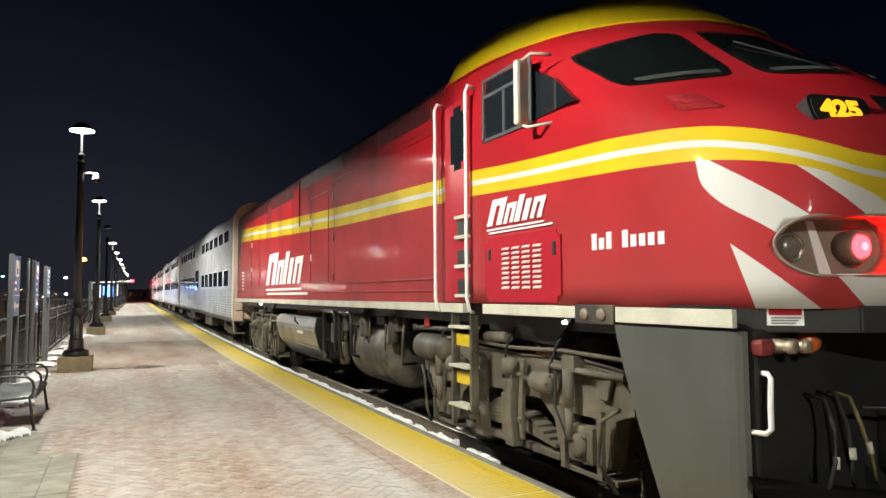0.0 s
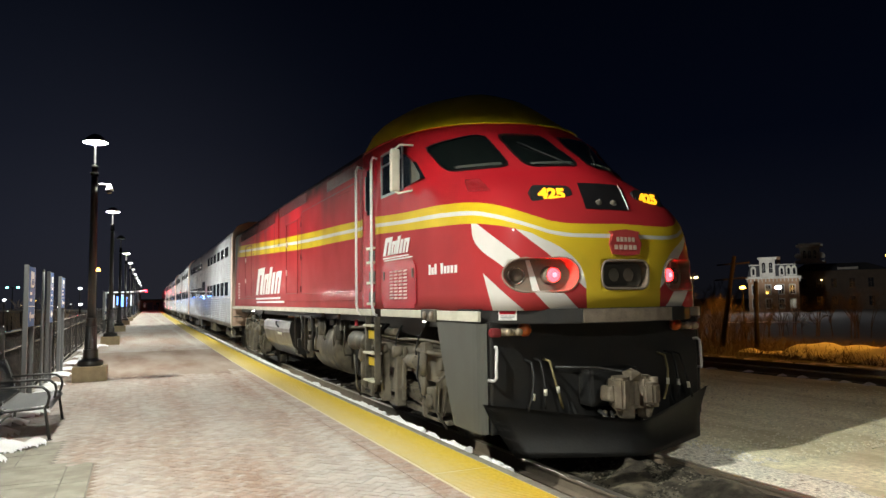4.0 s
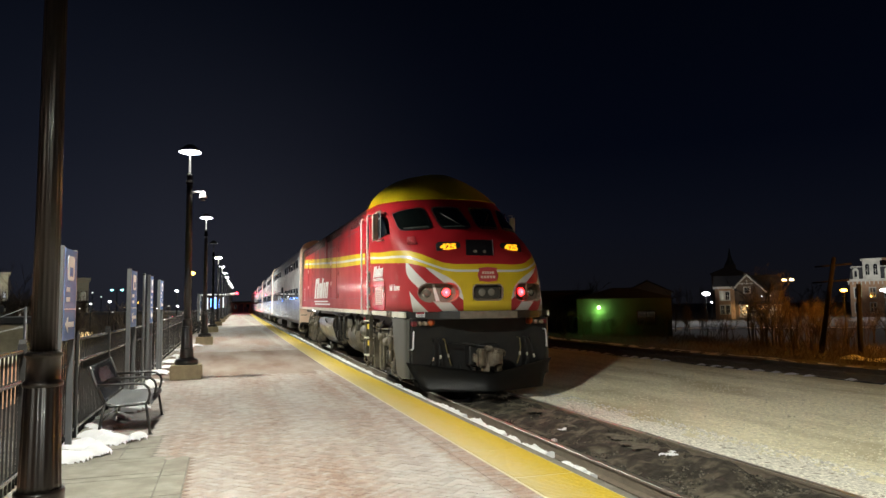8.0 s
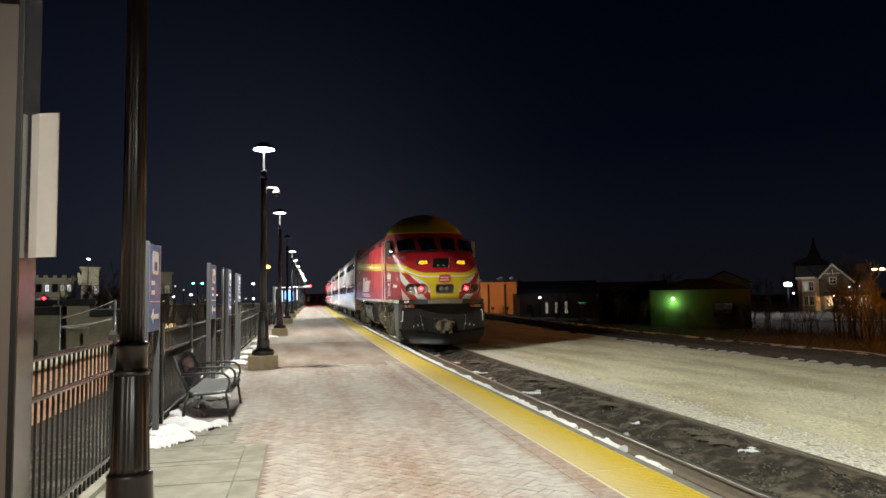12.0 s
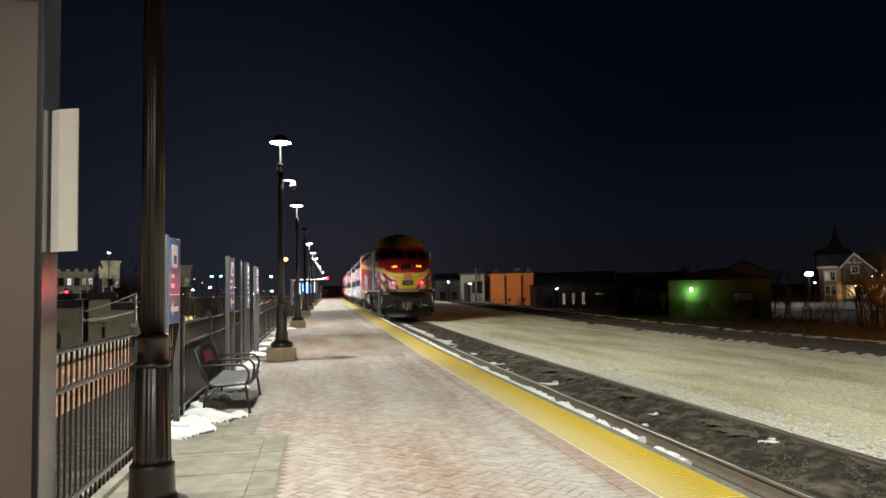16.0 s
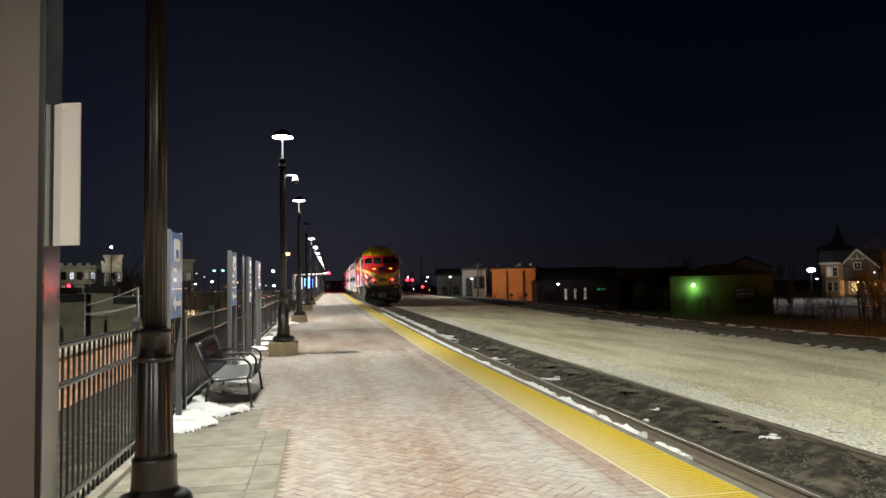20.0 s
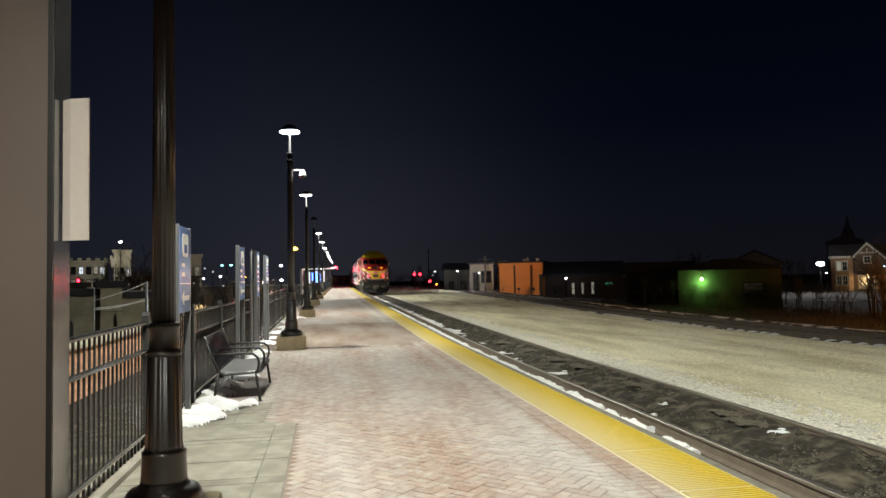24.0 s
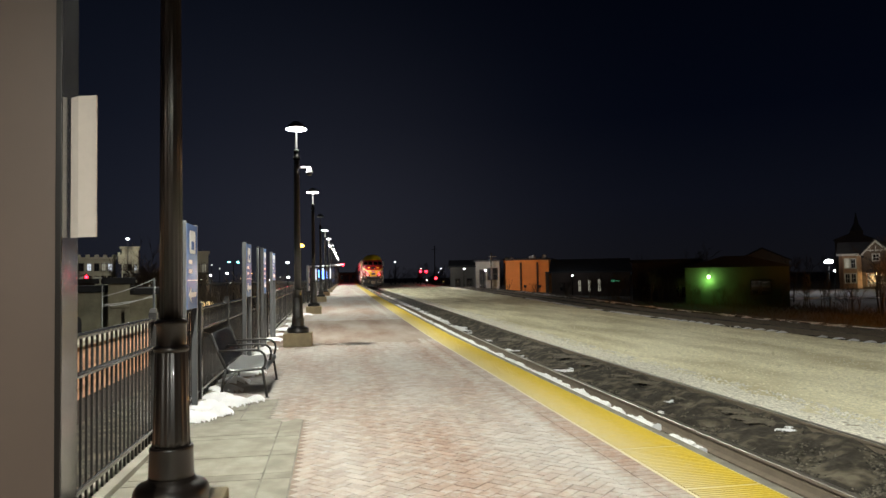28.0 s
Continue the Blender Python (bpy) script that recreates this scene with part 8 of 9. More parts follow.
def cupola_house():
    """A broad dark house under a pale cupola with scrolled brackets."""
    az, d = 54.2, 150
    root = thing("cupola_house", "broad dark house crowned by a pale cupola", "house", seen(az, d, -1.1))
    bm = bmesh.new()
    prism(bm, [(-6.6, 0), (8, 0), (8, 12), (-6.6, 12)], "Z", -.5, 7.4)
    part("wall", bm, M["house_tan"], root)
    bm = bmesh.new()
    lo = [(-7.2, -.6, 7.4), (8.6, -.6, 7.4), (8.6, 12.6, 7.4), (-7.2, 12.6, 7.4)]
    hi = [(-5.4, 3.2, 8.9), (5, 3.2, 8.9), (5, 8.8, 8.9), (-5.4, 8.8, 8.9)]
    a, b = [bm.verts.new(p) for p in lo], [bm.verts.new(p) for p in hi]
    for i in range(4):
        bm.faces.new((a[i], a[(i + 1) % 4], b[(i + 1) % 4], b[i]))
    bm.faces.new(b)
    part("roof", bm, M["roofing"], root)
    bm = bmesh.new()
    soft_box(bm, .2, 3.6, -.8, -.5, 7.55, 8.0, .06)
    part("eave_trim", bm, M["trim_pale"], root)
    bm = bmesh.new()
    soft_box(bm, -6.9, -1.7, -.7, 4.6, 9.0, 9.5, .1)
    part("cupola_base", bm, M["trim_pale"], root, "pale moulded cupola base")
    bm = bmesh.new()
    soft_box(bm, -6.0, -2.6, .1, 3.6, 9.5, 12.2, .05)
    part("cupola", bm, M["trim_pale"], root, "pale cupola")
    bm = bmesh.new()
    soft_box(bm, -6.6, -2.0, -.6, 4.2, 12.2, 12.55, .08)
    soft_box(bm, -6.2, -2.4, -.2, 3.8, 12.55, 12.85, .08)
    part("cupola_cornice", bm, M["trim_pale"], root)
    for x in (-6.35, -2.25):
        bm = bmesh.new()
        lathe(bm, [(.1, -.2), (.55, -.18), (.6, .0), (.55, .18), (.1, .2)], 14, (x, .1, 10.4), "Y")
        part("scroll", bm, M["trim_pale"], root, "pale scrolled bracket")
    for x in (-5.2, -4.3, -3.4):
        framed_window(root, x, 9.9, .5, 1.3, "night_pane", .02, True)
    for x in (-5.5, -3.0, -.5, 2.5, 5.5):
        for z in (.8, 4.2):
            framed_window(root, x, z, .9, 1.7, "night_pane", trim="house_tan")
    bm = bmesh.new()
    lathe(bm, [(.03, -.08), (.1, -.04), (.1, .04), (.03, .08)], 8, (-2.5, -.4, 5.7))
    part("wall_lamp", bm, M["orange_white"], root, "small warm wall lamp")


def build_right_side():
    # low green-lit building with hipped roof and its darker wing
    building("block_building", "low block building under a green wall lamp", 32.3, 56, 7.2, 9, -1.4, high(.35, 56), "green_wall", "hip", .9, [(1.7, 1.35, 1.3, 1.0, "night_pane")])
    building("dark_shed", "long dark flat-roofed shed", 27.2, 62, 5.6, 8, -1.4, high(.85, 62), "dark_wall", "flat", windows=[(-1.6, .9, .8, .9, "night_pane"), (1.2, .9, .8, .9, "night_pane")])
    m = seen(30.35, 55.6, high(-.36, 55.6))
    root = thing("wall_lamp", "green glowing wall lamp under the eaves", "wall lamp", m)
    bm = bmesh.new()
    lathe(bm, [(.02, -.11), (.08, -.08), (.10, 0), (.08, .07), (.03, .10)], 12)
    part("globe", bm, M["green_lamp"], root)
    bm = bmesh.new()
    rod(bm, (0, .38, .1), (0, .1, .12), .03, n=6)
    part("arm", bm, M["black"], root)
    lamp_light("wall_light", (seen(30.35, 55.6, high(-.36, 55.6)) @ pose(0, .05, -.22)).translation, 100, (0.34, 1.0, 0.20), .1)
    # house with a white lamp and a row of dim windows
    building("gabled_house", "dark house with a row of dim windows under a white lamp", 21.3, 84, 9.2, 9, -1.2, high(.3, 84), "dark_wall", "side", 1.5, [(-3.34, .95, .5, .9, "night_pane"), (-1.28, .8, .28, 1.3, "window_dim"), (-.15, .8, .28, 1.3, "window_dim"), (1.03, .8, .30, 1.4, "window_dim"), (2.9, 1.9, 1.0, .18, "green_strip")])
    lamp_post("yard_lamp", "white yard lamp on a dark pole", 19.86, 81, -1.1, high(-.09, 81), "white_lamp", .13, light=80, colour=(.9, .95, 1))
    # orange building
    orange = building("orange_building", "flat-roofed orange stucco building with roof vents", 16.1, 100, 6.6, 14, -1.1, high(1.25, 100), "stucco", "flat", turn=-8)
    for x in (-3.15, -.78, 1.62):
        bm = bmesh.new()
        soft_box(bm, x - .12, x + .12, -.25, .05, -.4, 4.6, .02)
        part("pilaster", bm, M["dark_wall"], orange)
    bm = bmesh.new()
    soft_box(bm, 2.75, 3.25, -.08, .05, -.3, 3.2, .02)
    part("garage_door", bm, M["roofing"], orange, "dark garage door")
    for z in (1.3, 2.9):
        bm = bmesh.new()
        soft_box(bm, -3.2, 3.2, -.03, .02, z, z + .05, .01)
        part("wall_course", bm, M["stucco"], orange)
    for x, s in ((-3.0, .25), (-2.3, .2), (.55, .30), (.95, .45), (2.5, .45)):
        bm = bmesh.new()
        lathe(bm, [(.28, 0), (.28, s), (.36, s + .05), (.3, s + .3), (.05, s + .45)], 10, (x, 1.2, 4.85))
        part("roof_vent", bm, M["trim_pale"], orange)
    # fill lights added for the orange-lit wall; no lamps are seen there
    for x in (-2.4, .6, 2.6):
        lamp_light("facade_light", (seen(16.1, 100, 2.4) @ pose(0, 0, 0, 0, 0, -8) @ pose(x, -5.5, 0)).translation, 120, (1.0, .50, .14), .3)
    # posts and hoods added to carry these fill lights
    for x in (-2.4, .6, 2.6):
        p = seen(16.1, 100, -1.1) @ pose(0, 0, 0, 0, 0, -8) @ pose(x, -5.7, 0)
        root = thing("low_floodlight", "small added sodium floodlight on a short post aimed at the wall", "floodlight", p)
        bm = bmesh.new()
        rod(bm, (0, 0, -.2), (0, 0, 1.1), .04, n=6)
        part("post", bm, M["black"], root)
        bm = bmesh.new()
        soft_box(bm, -.2, .2, -.08, .02, 1.05, 1.4, .02)
        part("hood", bm, M["black"], root)
    building("pipe_shed", "pale shed with pipework beside the orange building", 12.9, 98, 3.4, 8, -1.1, high(1.2, 98), "siding", "flat", windows=[(-.8, 1.0, .7, 2.6, "night_pane"), (.7, 2.2, 1.4, 1.6, "night_pane")])
    building("pale_house", "small pale house behind the tracks", 10.9, 112, 4.4, 8, -1.1, high(.9, 112), "siding", "side", 1.0, [(-1.0, 1.2, .7, 1.1, "night_pane"), (.9, 1.2, .7, 1.1, "night_pane")])
    lamp_post("yard_lamp", "white yard lamp on a dark pole", 12.71, 94, -1.1, high(.47, 94), "white_lamp", .12, light=900, colour=(.95, .97, 1))
    lamp_post("yard_lamp", "white yard lamp on a dark pole", 10.91, 104, -1.1, high(.65, 104), "white_lamp", .12, light=400, colour=(.95, .97, 1))
    lamp_post("yard_lamp", "white yard lamp on a dark pole", 5.2, 150, -1.0, high(1.3, 150), "white_lamp", .12)
    for az, el, k in ((7.36, .74, "white_lamp"), (8.85, .34, "white_lamp"), (9.03, .68, "white_lamp"), (7.79, -.27, "white_lamp"), (9.17, -.39, "orange_lamp")):
        lamp_post("distant_lamp", "small distant lamp on a thin pole", az, 170, -1.0, high(el, 170), k, .13)
    # railway signals
    for az, el in ((7.28, .47), (7.75, .47), (8.56, -.13)):
        d = 135
        root = thing("railway_signal", "red railway signal on a dark mast", "railway signal", seen(az, d, -1.0))
        h = high(el, d) + 1.0
        bm = bmesh.new()
        rod(bm, (0, .2, -.2), (0, .2, h + .4), .07, n=6)
        part("mast", bm, M["black"], root)
        bm = bmesh.new()
        lathe(bm, [(.001, -.02), (.45, -.02), (.45, .06), (.001, .06)], 14, (0, .1, h), "Y")
        part("target", bm, M["black"], root)
        bm = bmesh.new()
        lathe(bm, [(.02, -.1), (.2, -.08), (.24, .0), (.2, .04)], 12, (0, -.02, h), "Y")
        part("lens", bm, M["red_lamp"], root, "glowing red lens")
    lamp_light("signal_light", (seen(7.5, 132.5, high(.3, 132.5))).translation, 90, (1.0, .02, .05), .3)
    # street lamp, houses and porch
    # head drawn oversize, so that it covers the lamp's glare too
    lamp_post("street_lamp", "bright white street lamp on a dark pole", 38.58, 100, -1.1, high(.62, 100), "white_lamp", .50, light=2500, colour=(.97, .97, 1.0))
    lamp_post("yard_lamp", "small white lamp by the house", 38.95, 104, -1.1, high(-.05, 104), "white_lamp", .14)
    victorian_house()
    church = building("church", "church with a pointed steeple in the dark", 40.2, 180, 7.4, 14, -1.0, 8.6, "dark_wall", "gable", 1.6)
    bm = bmesh.new()
    prism(bm, [(-.7, -1), (1.9, -1), (1.9, 1.6), (-.7, 1.6)], "Z", 6, 11.4)
    part("tower", bm, M["dark_wall"], church)
    bm = bmesh.new()
    lathe(bm, [(1.25, 11.4), (.5, 13.0), (.04, 15.6)], 8, (.6, .3, 0))
    part("steeple", bm, M["roofing"], church)
    building("far_house", "pale gabled house behind the block building", 34.2, 95, 6, 8, -1.0, high(.9, 95), "siding", "gable", 1.5, [(-.8, 2.3, .5, .6, "window_dim"), (.5, 2.3, .5, .6, "window_dim")])
    lamp_post("street_lamp", "twin street lamp with warm heads", 44.35, 105, -1.0, high(1.55, 105), "twin_warm", .30, True, 900, (1, .85, .6))
    lamp_post("street_lamp", "sodium street lamp glowing orange", 47.91, 43, -1.0, high(.69, 43), "orange_lamp", .17, light=1000, colour=(1.0, .40, .04))
    lamp_post("street_lamp", "white street lamp before the mansard house", 50.35, 119, -1.0, high(.64, 119), "white_lamp", .50, light=4400, colour=(.97, .98, 1))
    # added lamp, none seen here, to light the snow bank orange
    lamp_post("street_lamp", "sodium street lamp glowing orange", 57.5, 36.5, -1.0, 3.4, "orange_lamp", .15, light=1500, colour=(1.0, .40, .03))
    mansard_house()
    cupola_house()
    # snow heap lit orange, snowy street verge
    place_snow("snow_bank", [(d * math.sin(radians(az)), d * math.cos(radians(az)), r) for az, d, r in ((51.9, 34, 1.0), (52.8, 33.8, 1.5), (53.9, 33.5, 2.0), (55.4, 33.2, 2.4), (57.2, 32.8, 2.8), (59.5, 32.2, 3.2))], "long snow bank under a sodium lamp", .70, 4.0, -1.05, .2)
    place_snow("snow_bank", [(d * math.sin(radians(az)), d * math.cos(radians(az)), r) for az, d, r in ((48.2, 35.6, .7), (49.2, 35.2, .8), (50.2, 34.8, .9), (51.2, 34.4, 1.0))], "low trodden snow beside the bank", .25, 7.0, -1.05, .15)
    place_snow("snow_verge", [(d * math.sin(radians(az)), d * math.cos(radians(az)), r) for az, d, r in ((36.0, 74, 1.8), (37.2, 75, 1.9), (38.5, 76, 1.9), (39.8, 75, 1.8), (41.2, 76, 1.8), (42.6, 77, 1.7), (44, 76, 1.5), (47.2, 78, 1.7), (48.8, 79, 1.8), (50.4, 79, 1.8), (52, 78, 1.7))], "snowy verge along the street", .16, 12.0, -1.12, .6)
    # utility poles
    for az0, az1, d, top in ((46.19, 47.42, 39, 3.75), (48.72, 48.84, 38, 2.4), (8.46, 8.5, 160, 8.9), (13.19, 13.21, 96, 4.8)):
        a, b = seen(az0, d, -1.2).translation, seen(az1, d, top).translation
        root = thing("utility_pole", "weathered wooden utility pole" + (" leaning to one side" if az1 - az0 > .5 else ""), "utility pole")
        bm = bmesh.new()
        rod(bm, a, b, .13, .10, n=10)
        part("pole", bm, M["bark"], root)
        if top > 3:
            for fz in (.92, .76) if d < 50 else (.92,):
                c = a.lerp(b, fz)
                bm = bmesh.new()
                u = Vector((math.cos(radians(az0)), -math.sin(radians(az0)), .06))
                rod(bm, c - u * .8, c + u * .8, .045, n=6)
                part("crossarm", bm, M["bark"], root)
    # brush and bare trees behind the far tracks
    rnd = random.Random(21)
    for az, d, h in ((42.8, 45, 5.2), (41.6, 49, 4.4), (44.4, 50, 4.8), (36.2, 66, 4.6)):
        bm, stem = bmesh.new(), bmesh.new()
        bare_tree(bm, seen(az, d, -1.25).translation, h, rnd, 6, .8, .014, stem)
        root = thing("bare_tree", "small leafless tree with a wide tangled crown", "tree")
        part("trunk", stem, M["bark"], root)
        part("branch_crown", bm, M["bark"], root)
    for az, d, h in ((42.4, 44, 3.4), (43.5, 43, 3.0), (44.6, 42, 3.2), (45.4, 43, 2.8), (46.0, 41, 3.0), (47.0, 40.5, 2.4), (47.6, 40, 2.2), (44.0, 41, 2.2), (45.0, 40.5, 2.0), (43.0, 47, 3.6), (48.3, 41, 2.0), (39.4, 48, 2.2), (38.2, 52, 2.4), (36.3, 55, 2.6), (34.6, 57, 2.8), (28.4, 56, 3.0), (26.4, 57, 3.2), (24.0, 58, 3.0), (21.6, 64, 3.4), (41.8, 46, 3.2), (43.0, 44, 4.0), (43.9, 45, 3.6), (45.2, 47, 2.6), (46.9, 41, 2.3), (47.4, 41.5, 2.0), (46.6, 42, 2.6), (40.3, 50, 2.4), (49.4, 50, 3.0), (50.3, 52, 3.4), (51.6, 54, 3.0), (53.4, 52, 3.6), (55.4, 50, 3.4), (37.2, 56, 2.6), (35.4, 60, 3.0), (30.9, 54, 2.0), (29.4, 55, 2.2), (31.8, 54, 1.7), (33.4, 56, 2.2), (27.6, 58, 2.6), (25.2, 58, 2.4), (22.8, 62, 2.6), (19.0, 70, 2.4), (16.8, 80, 2.2), (14.2, 84, 2.2)):
        bm = bmesh.new()
        at = seen(az, d, -1.15).translation
        for k in range(4):
            bare_tree(bm, at + Vector((rnd.uniform(-.7, .7), rnd.uniform(-.7, .7), 0)), h * rnd.uniform(.7, 1.1), rnd, 5, .62, .013)
        root = thing("bare_shrub", "leafless shrub with tangled thin branches", "shrub", group="winter shrubs behind the tracks")
        part("branch_crown", bm, M["twig"], root)
    bm = bmesh.new()
    for k in range(9000):
        az = rnd.uniform(3, 64)
        d = rnd.uniform(24.5, 36) / max(.42, math.sin(radians(max(az, 24)))) * .9 if az > 22 else rnd.uniform(56, 82)
        p = seen(az, d, -1.15).translation
        h = rnd.uniform(.25, .75)
        q = p + Vector((rnd.uniform(-.5, .5), rnd.uniform(-.5, .5), h))
        rod(bm, p, q, .014 * d / 30, .004, n=3, caps=False)
    ob = new("brush", mesh_of("brush", bm, M["twig"], False))
    tagged(ob, "low dry winter brush behind the tracks", "brush", kind="stuff")
    # far woods on the skyline
    bm = bmesh.new()
    for k in range(210):
        az = rnd.uniform(4, 66)
        d = rnd.uniform(150, 190)
        bare_tree(bm, seen(az, d, -1.5).translation, rnd.uniform(4.5, 8.0) * (1.25 if 26 < az < 32 else 1), rnd, 4, .7, .02)
    ob = new("far_woods", mesh_of("far_woods", bm, M["far_tree"], False))
    tagged(ob, "dark line of leafless trees on the skyline", "trees", kind="stuff")


build_right_side()


def build_left_side():
    # brick parapet beyond the fence
    root = thing("brick_parapet", "reddish brown brick parapet beyond the fence", "wall", kind="structure")
    bm = bmesh.new()
    box(bm, -4.85, -4.53, 2, 60, -2.8, -.45)
    part("footing", bm, M["dark_wall"], root, "dark stone footing")
    bm = bmesh.new()
    box(bm, -4.80, -4.52, 2, 60, -.45, .50)
    part("core", bm, M["dark_wall"], root)
    bm = bmesh.new()
    soft_box(bm, 0, .04, 0, .23, 0, .068, .006)
    me = mesh_of("brick", bm, M["brickwall"])
    n = 0
    for r in range(12):
        y = 11.0 + (.12 if r % 2 else 0)
        while y < 17 and n < 300:
            ob = new("brick", me)
            ob.parent = root
            ob.matrix_basis = pose(-4.53, y, -.44 + r * .079)
            y += .242
            n += 1
    bm = bmesh.new()
    for r in range(12):
        y = 2.0 + (.12 if r % 2 else 0)
        while y < 60:
            if not 10.9 < y < 17:
                box(bm, -4.53, -4.49, y, y + .23, -.44 + r * .079, -.372 + r * .079)
            y += .242
    o = part("bricks_beyond", bm, M["brickwall"], root)
    o["kind"] = "stuff"
    bm = bmesh.new()
    soft_box(bm, -4.9, -4.42, 2, 60, .50, .60, .02)
    part("coping", bm, M["limestone"], root, "stone coping")
    # concrete building and apartments
    conc = building("concrete_building", "stained concrete building with a dark arch on its front", -17.6, 29.5, 2.2, 7, -2.7, high(-.70, 29.5), "old_concrete", "flat")
    # flat dark plate stands in for the shade inside an arched opening
    bm = bmesh.new()
    prism(bm, [(-.76 + .22 * math.cos(math.pi * k / 8), 2.85 + .25 * math.sin(math.pi * k / 8)) for k in range(9)] + [(-.98, 1.7), (-.54, 1.7)], "Y", -.03, .02)
    part("arch_opening", bm, M["roofing"], conc, "flat dark arch in place of a shaded opening")
    block = building("concrete_block", "taller stained concrete block with a ledge", -16.15, 29, .75, 6, -2.7, high(-.12, 29), "old_concrete", "flat")
    bm = bmesh.new()
    soft_box(bm, -.3, .375, -.08, .02, 3.35, 3.45, .02)
    part("ledge", bm, M["old_concrete"], block)
    building("concrete_wing", "lower stained concrete wing", -14.5, 29.8, 1.0, 6, -2.7, high(-.95, 29.8), "old_concrete", "flat")
    building("dark_kiosk", "low dark kiosk below the street", -18.4, 40, .85, 2, -2.7, high(-.06, 40), "dark_wall", "flat")
    wins = [(x, z, .42, .8, k) for z, row in ((5.6, ("night_pane", "window_cold", "night_pane", "window_dim", "window_cold")), (4.1, ("window_dim", "night_pane", "window_dim", "night_pane", "night_pane")), (2.6, ("night_pane", "window_dim", "night_pane", "window_warm", "night_pane"))) for x, k in zip((-1.6, -.75, .05, .8, 1.5), row)]
    apt = building("apartment_building", "pale stone apartment house with a stepped parapet and lit windows", -17.7, 92, 4.2, 10, -2.5, high(1.75, 92), "limestone", "flat", windows=wins)
    for k in range(5):
        bm = bmesh.new()
        soft_box(bm, -2.1 + k * .95, -1.65 + k * .95, -.1, .4, 6.9, 7.5, .03)
        part("parapet_block", bm, M["limestone"], apt)
    tower = building("stone_tower", "tall pale stone tower lit by a floodlight", -15.4, 88, 1.8, 5, -2.5, high(2.55, 88), "limestone", "flat", windows=[(x, z, .26, .6, k) for z, row in ((5.55, ("window_dim", "night_pane", "window_cold")), (4.5, ("night_pane", "window_dim", "night_pane")), (3.4, ("night_pane", "night_pane", "window_dim"))) for x, k in zip((-.55, .0, .55), row)])
    bm = bmesh.new()
    soft_box(bm, -1.25, -.1, -.12, 2.4, 6.3, 7.2, .03)
    part("upper_stage", bm, M["limestone"], tower, "smaller upper stage of the tower")
    for z in (4.3, 5.35, 6.4):
        bm = bmesh.new()
        soft_box(bm, -.98, .98, -.1, .04, z - .06, z + .05, .02)
        part("ledge", bm, M["limestone"], tower)
    bm = bmesh.new()
    soft_box(bm, -1.35, .0, -.2, 2.5, 7.2, 7.35, .03)
    part("cap", bm, M["limestone"], tower)
    for k in range(3):
        bm = bmesh.new()
        soft_box(bm, -1.3 + k * .5, -1.05 + k * .5, -.2, .1, 7.35, 7.62, .02)
        part("merlon", bm, M["limestone"], tower)
    lamp_post("flood_mast", "white floodlight on a mast beside the tower", -15.55, 84, -2.5, high(3.3, 84), "white_lamp", .16, light=900, colour=(1, .97, .85))
    building("grey_block", "grey apartment block in the distance", -10.35, 90, 1.9, 5, -2.5, high(2.2, 90), "limestone", "flat", windows=[(-.45, 5.2, .5, 1.0, "window_dim"), (.45, 5.2, .5, 1.0, "window_dim"), (-.45, 3.3, .5, 1.0, "night_pane")])
    building("low_shops", "row of low shops across the street", -6.0, 75, 12, 8, -2.6, high(-.4, 75), "dark_wall", "flat", windows=[(x, 1.0, 1.2, 1.1, k) for x, k in ((-5, "window_warm"), (-3, "window_dim"), (-1, "night_pane"), (1, "window_warm"), (3, "window_dim"), (5, "window_warm"))])
    building("brown_block", "dark brown block in the distance", -12.4, 80, 7, 8, -2.6, high(.5, 80), "dark_wall", "flat", windows=[(-2, 3.4, .8, 1.1, "window_dim"), (1.4, 3.4, .8, 1.1, "night_pane")])
    for az, el, d, key, size, lt in ((-8.34, .57, 60, "white_lamp", .10, 260), (-9.59, .43, 60, "white_lamp", .08, 260), (-3.62, 1.37, 60, "white_lamp", .12, 260), (-3.58, .18, 58, "white_lamp", .10, 0), (-9.5, 1.25, 84, "dim_lamp", .10, 0), (-5.03, .01, 60, "white_lamp", .05, 0), (-5.6, .4, 70, "dim_lamp", .08, 0), (-10.3, .1, 70, "dim_lamp", .07, 0), (-12.0, .3, 64, "window_warm", .07, 0), (-6.4, .5, 72, "orange_lamp", .05, 0), (-9.4, -.5, 80, "dim_lamp", .07, 0), (-11.2, -.1, 85, "window_warm", .08, 0), (-4.5, -.3, 90, "dim_lamp", .08, 0), (-13.2, -.2, 78, "dim_lamp", .07, 0), (-6.9, -.6, 66, "orange_lamp", .04, 0), (-8.9, .95, 88, "dim_lamp", .09, 0), (-11.6, .55, 90, "dim_lamp", .07, 0), (-7.3, .15, 72, "window_warm", .06, 0), (-8.1, -.2, 70, "dim_lamp", .07, 0), (-4.2, .2, 94, "dim_lamp", .09, 0)):
        tone = {"white_lamp": "bright white car park lamp", "dim_lamp": "small dim distant lamp", "window_warm": "small warm street lamp", "orange_lamp": "small sodium street lamp"}[key]
        lamp_post("car_park_lamp", tone + " on a thin pole", az, d, -2.6, high(el, d), key, size, light=lt, colour=(1, .97, .9))
    lamp_post("car_park_lamp", "twin greenish lamp on a tall pole", -7.85, 75, -2.6, high(1.45, 75), "cyan_lamp", .14, True)
    # head drawn larger than the lamp, in place of its bloom
    lamp_post("street_lamp", "sodium street lamp glowing orange", -2.56, 62, -2.6, high(2.75, 62), "orange_lamp", .30)
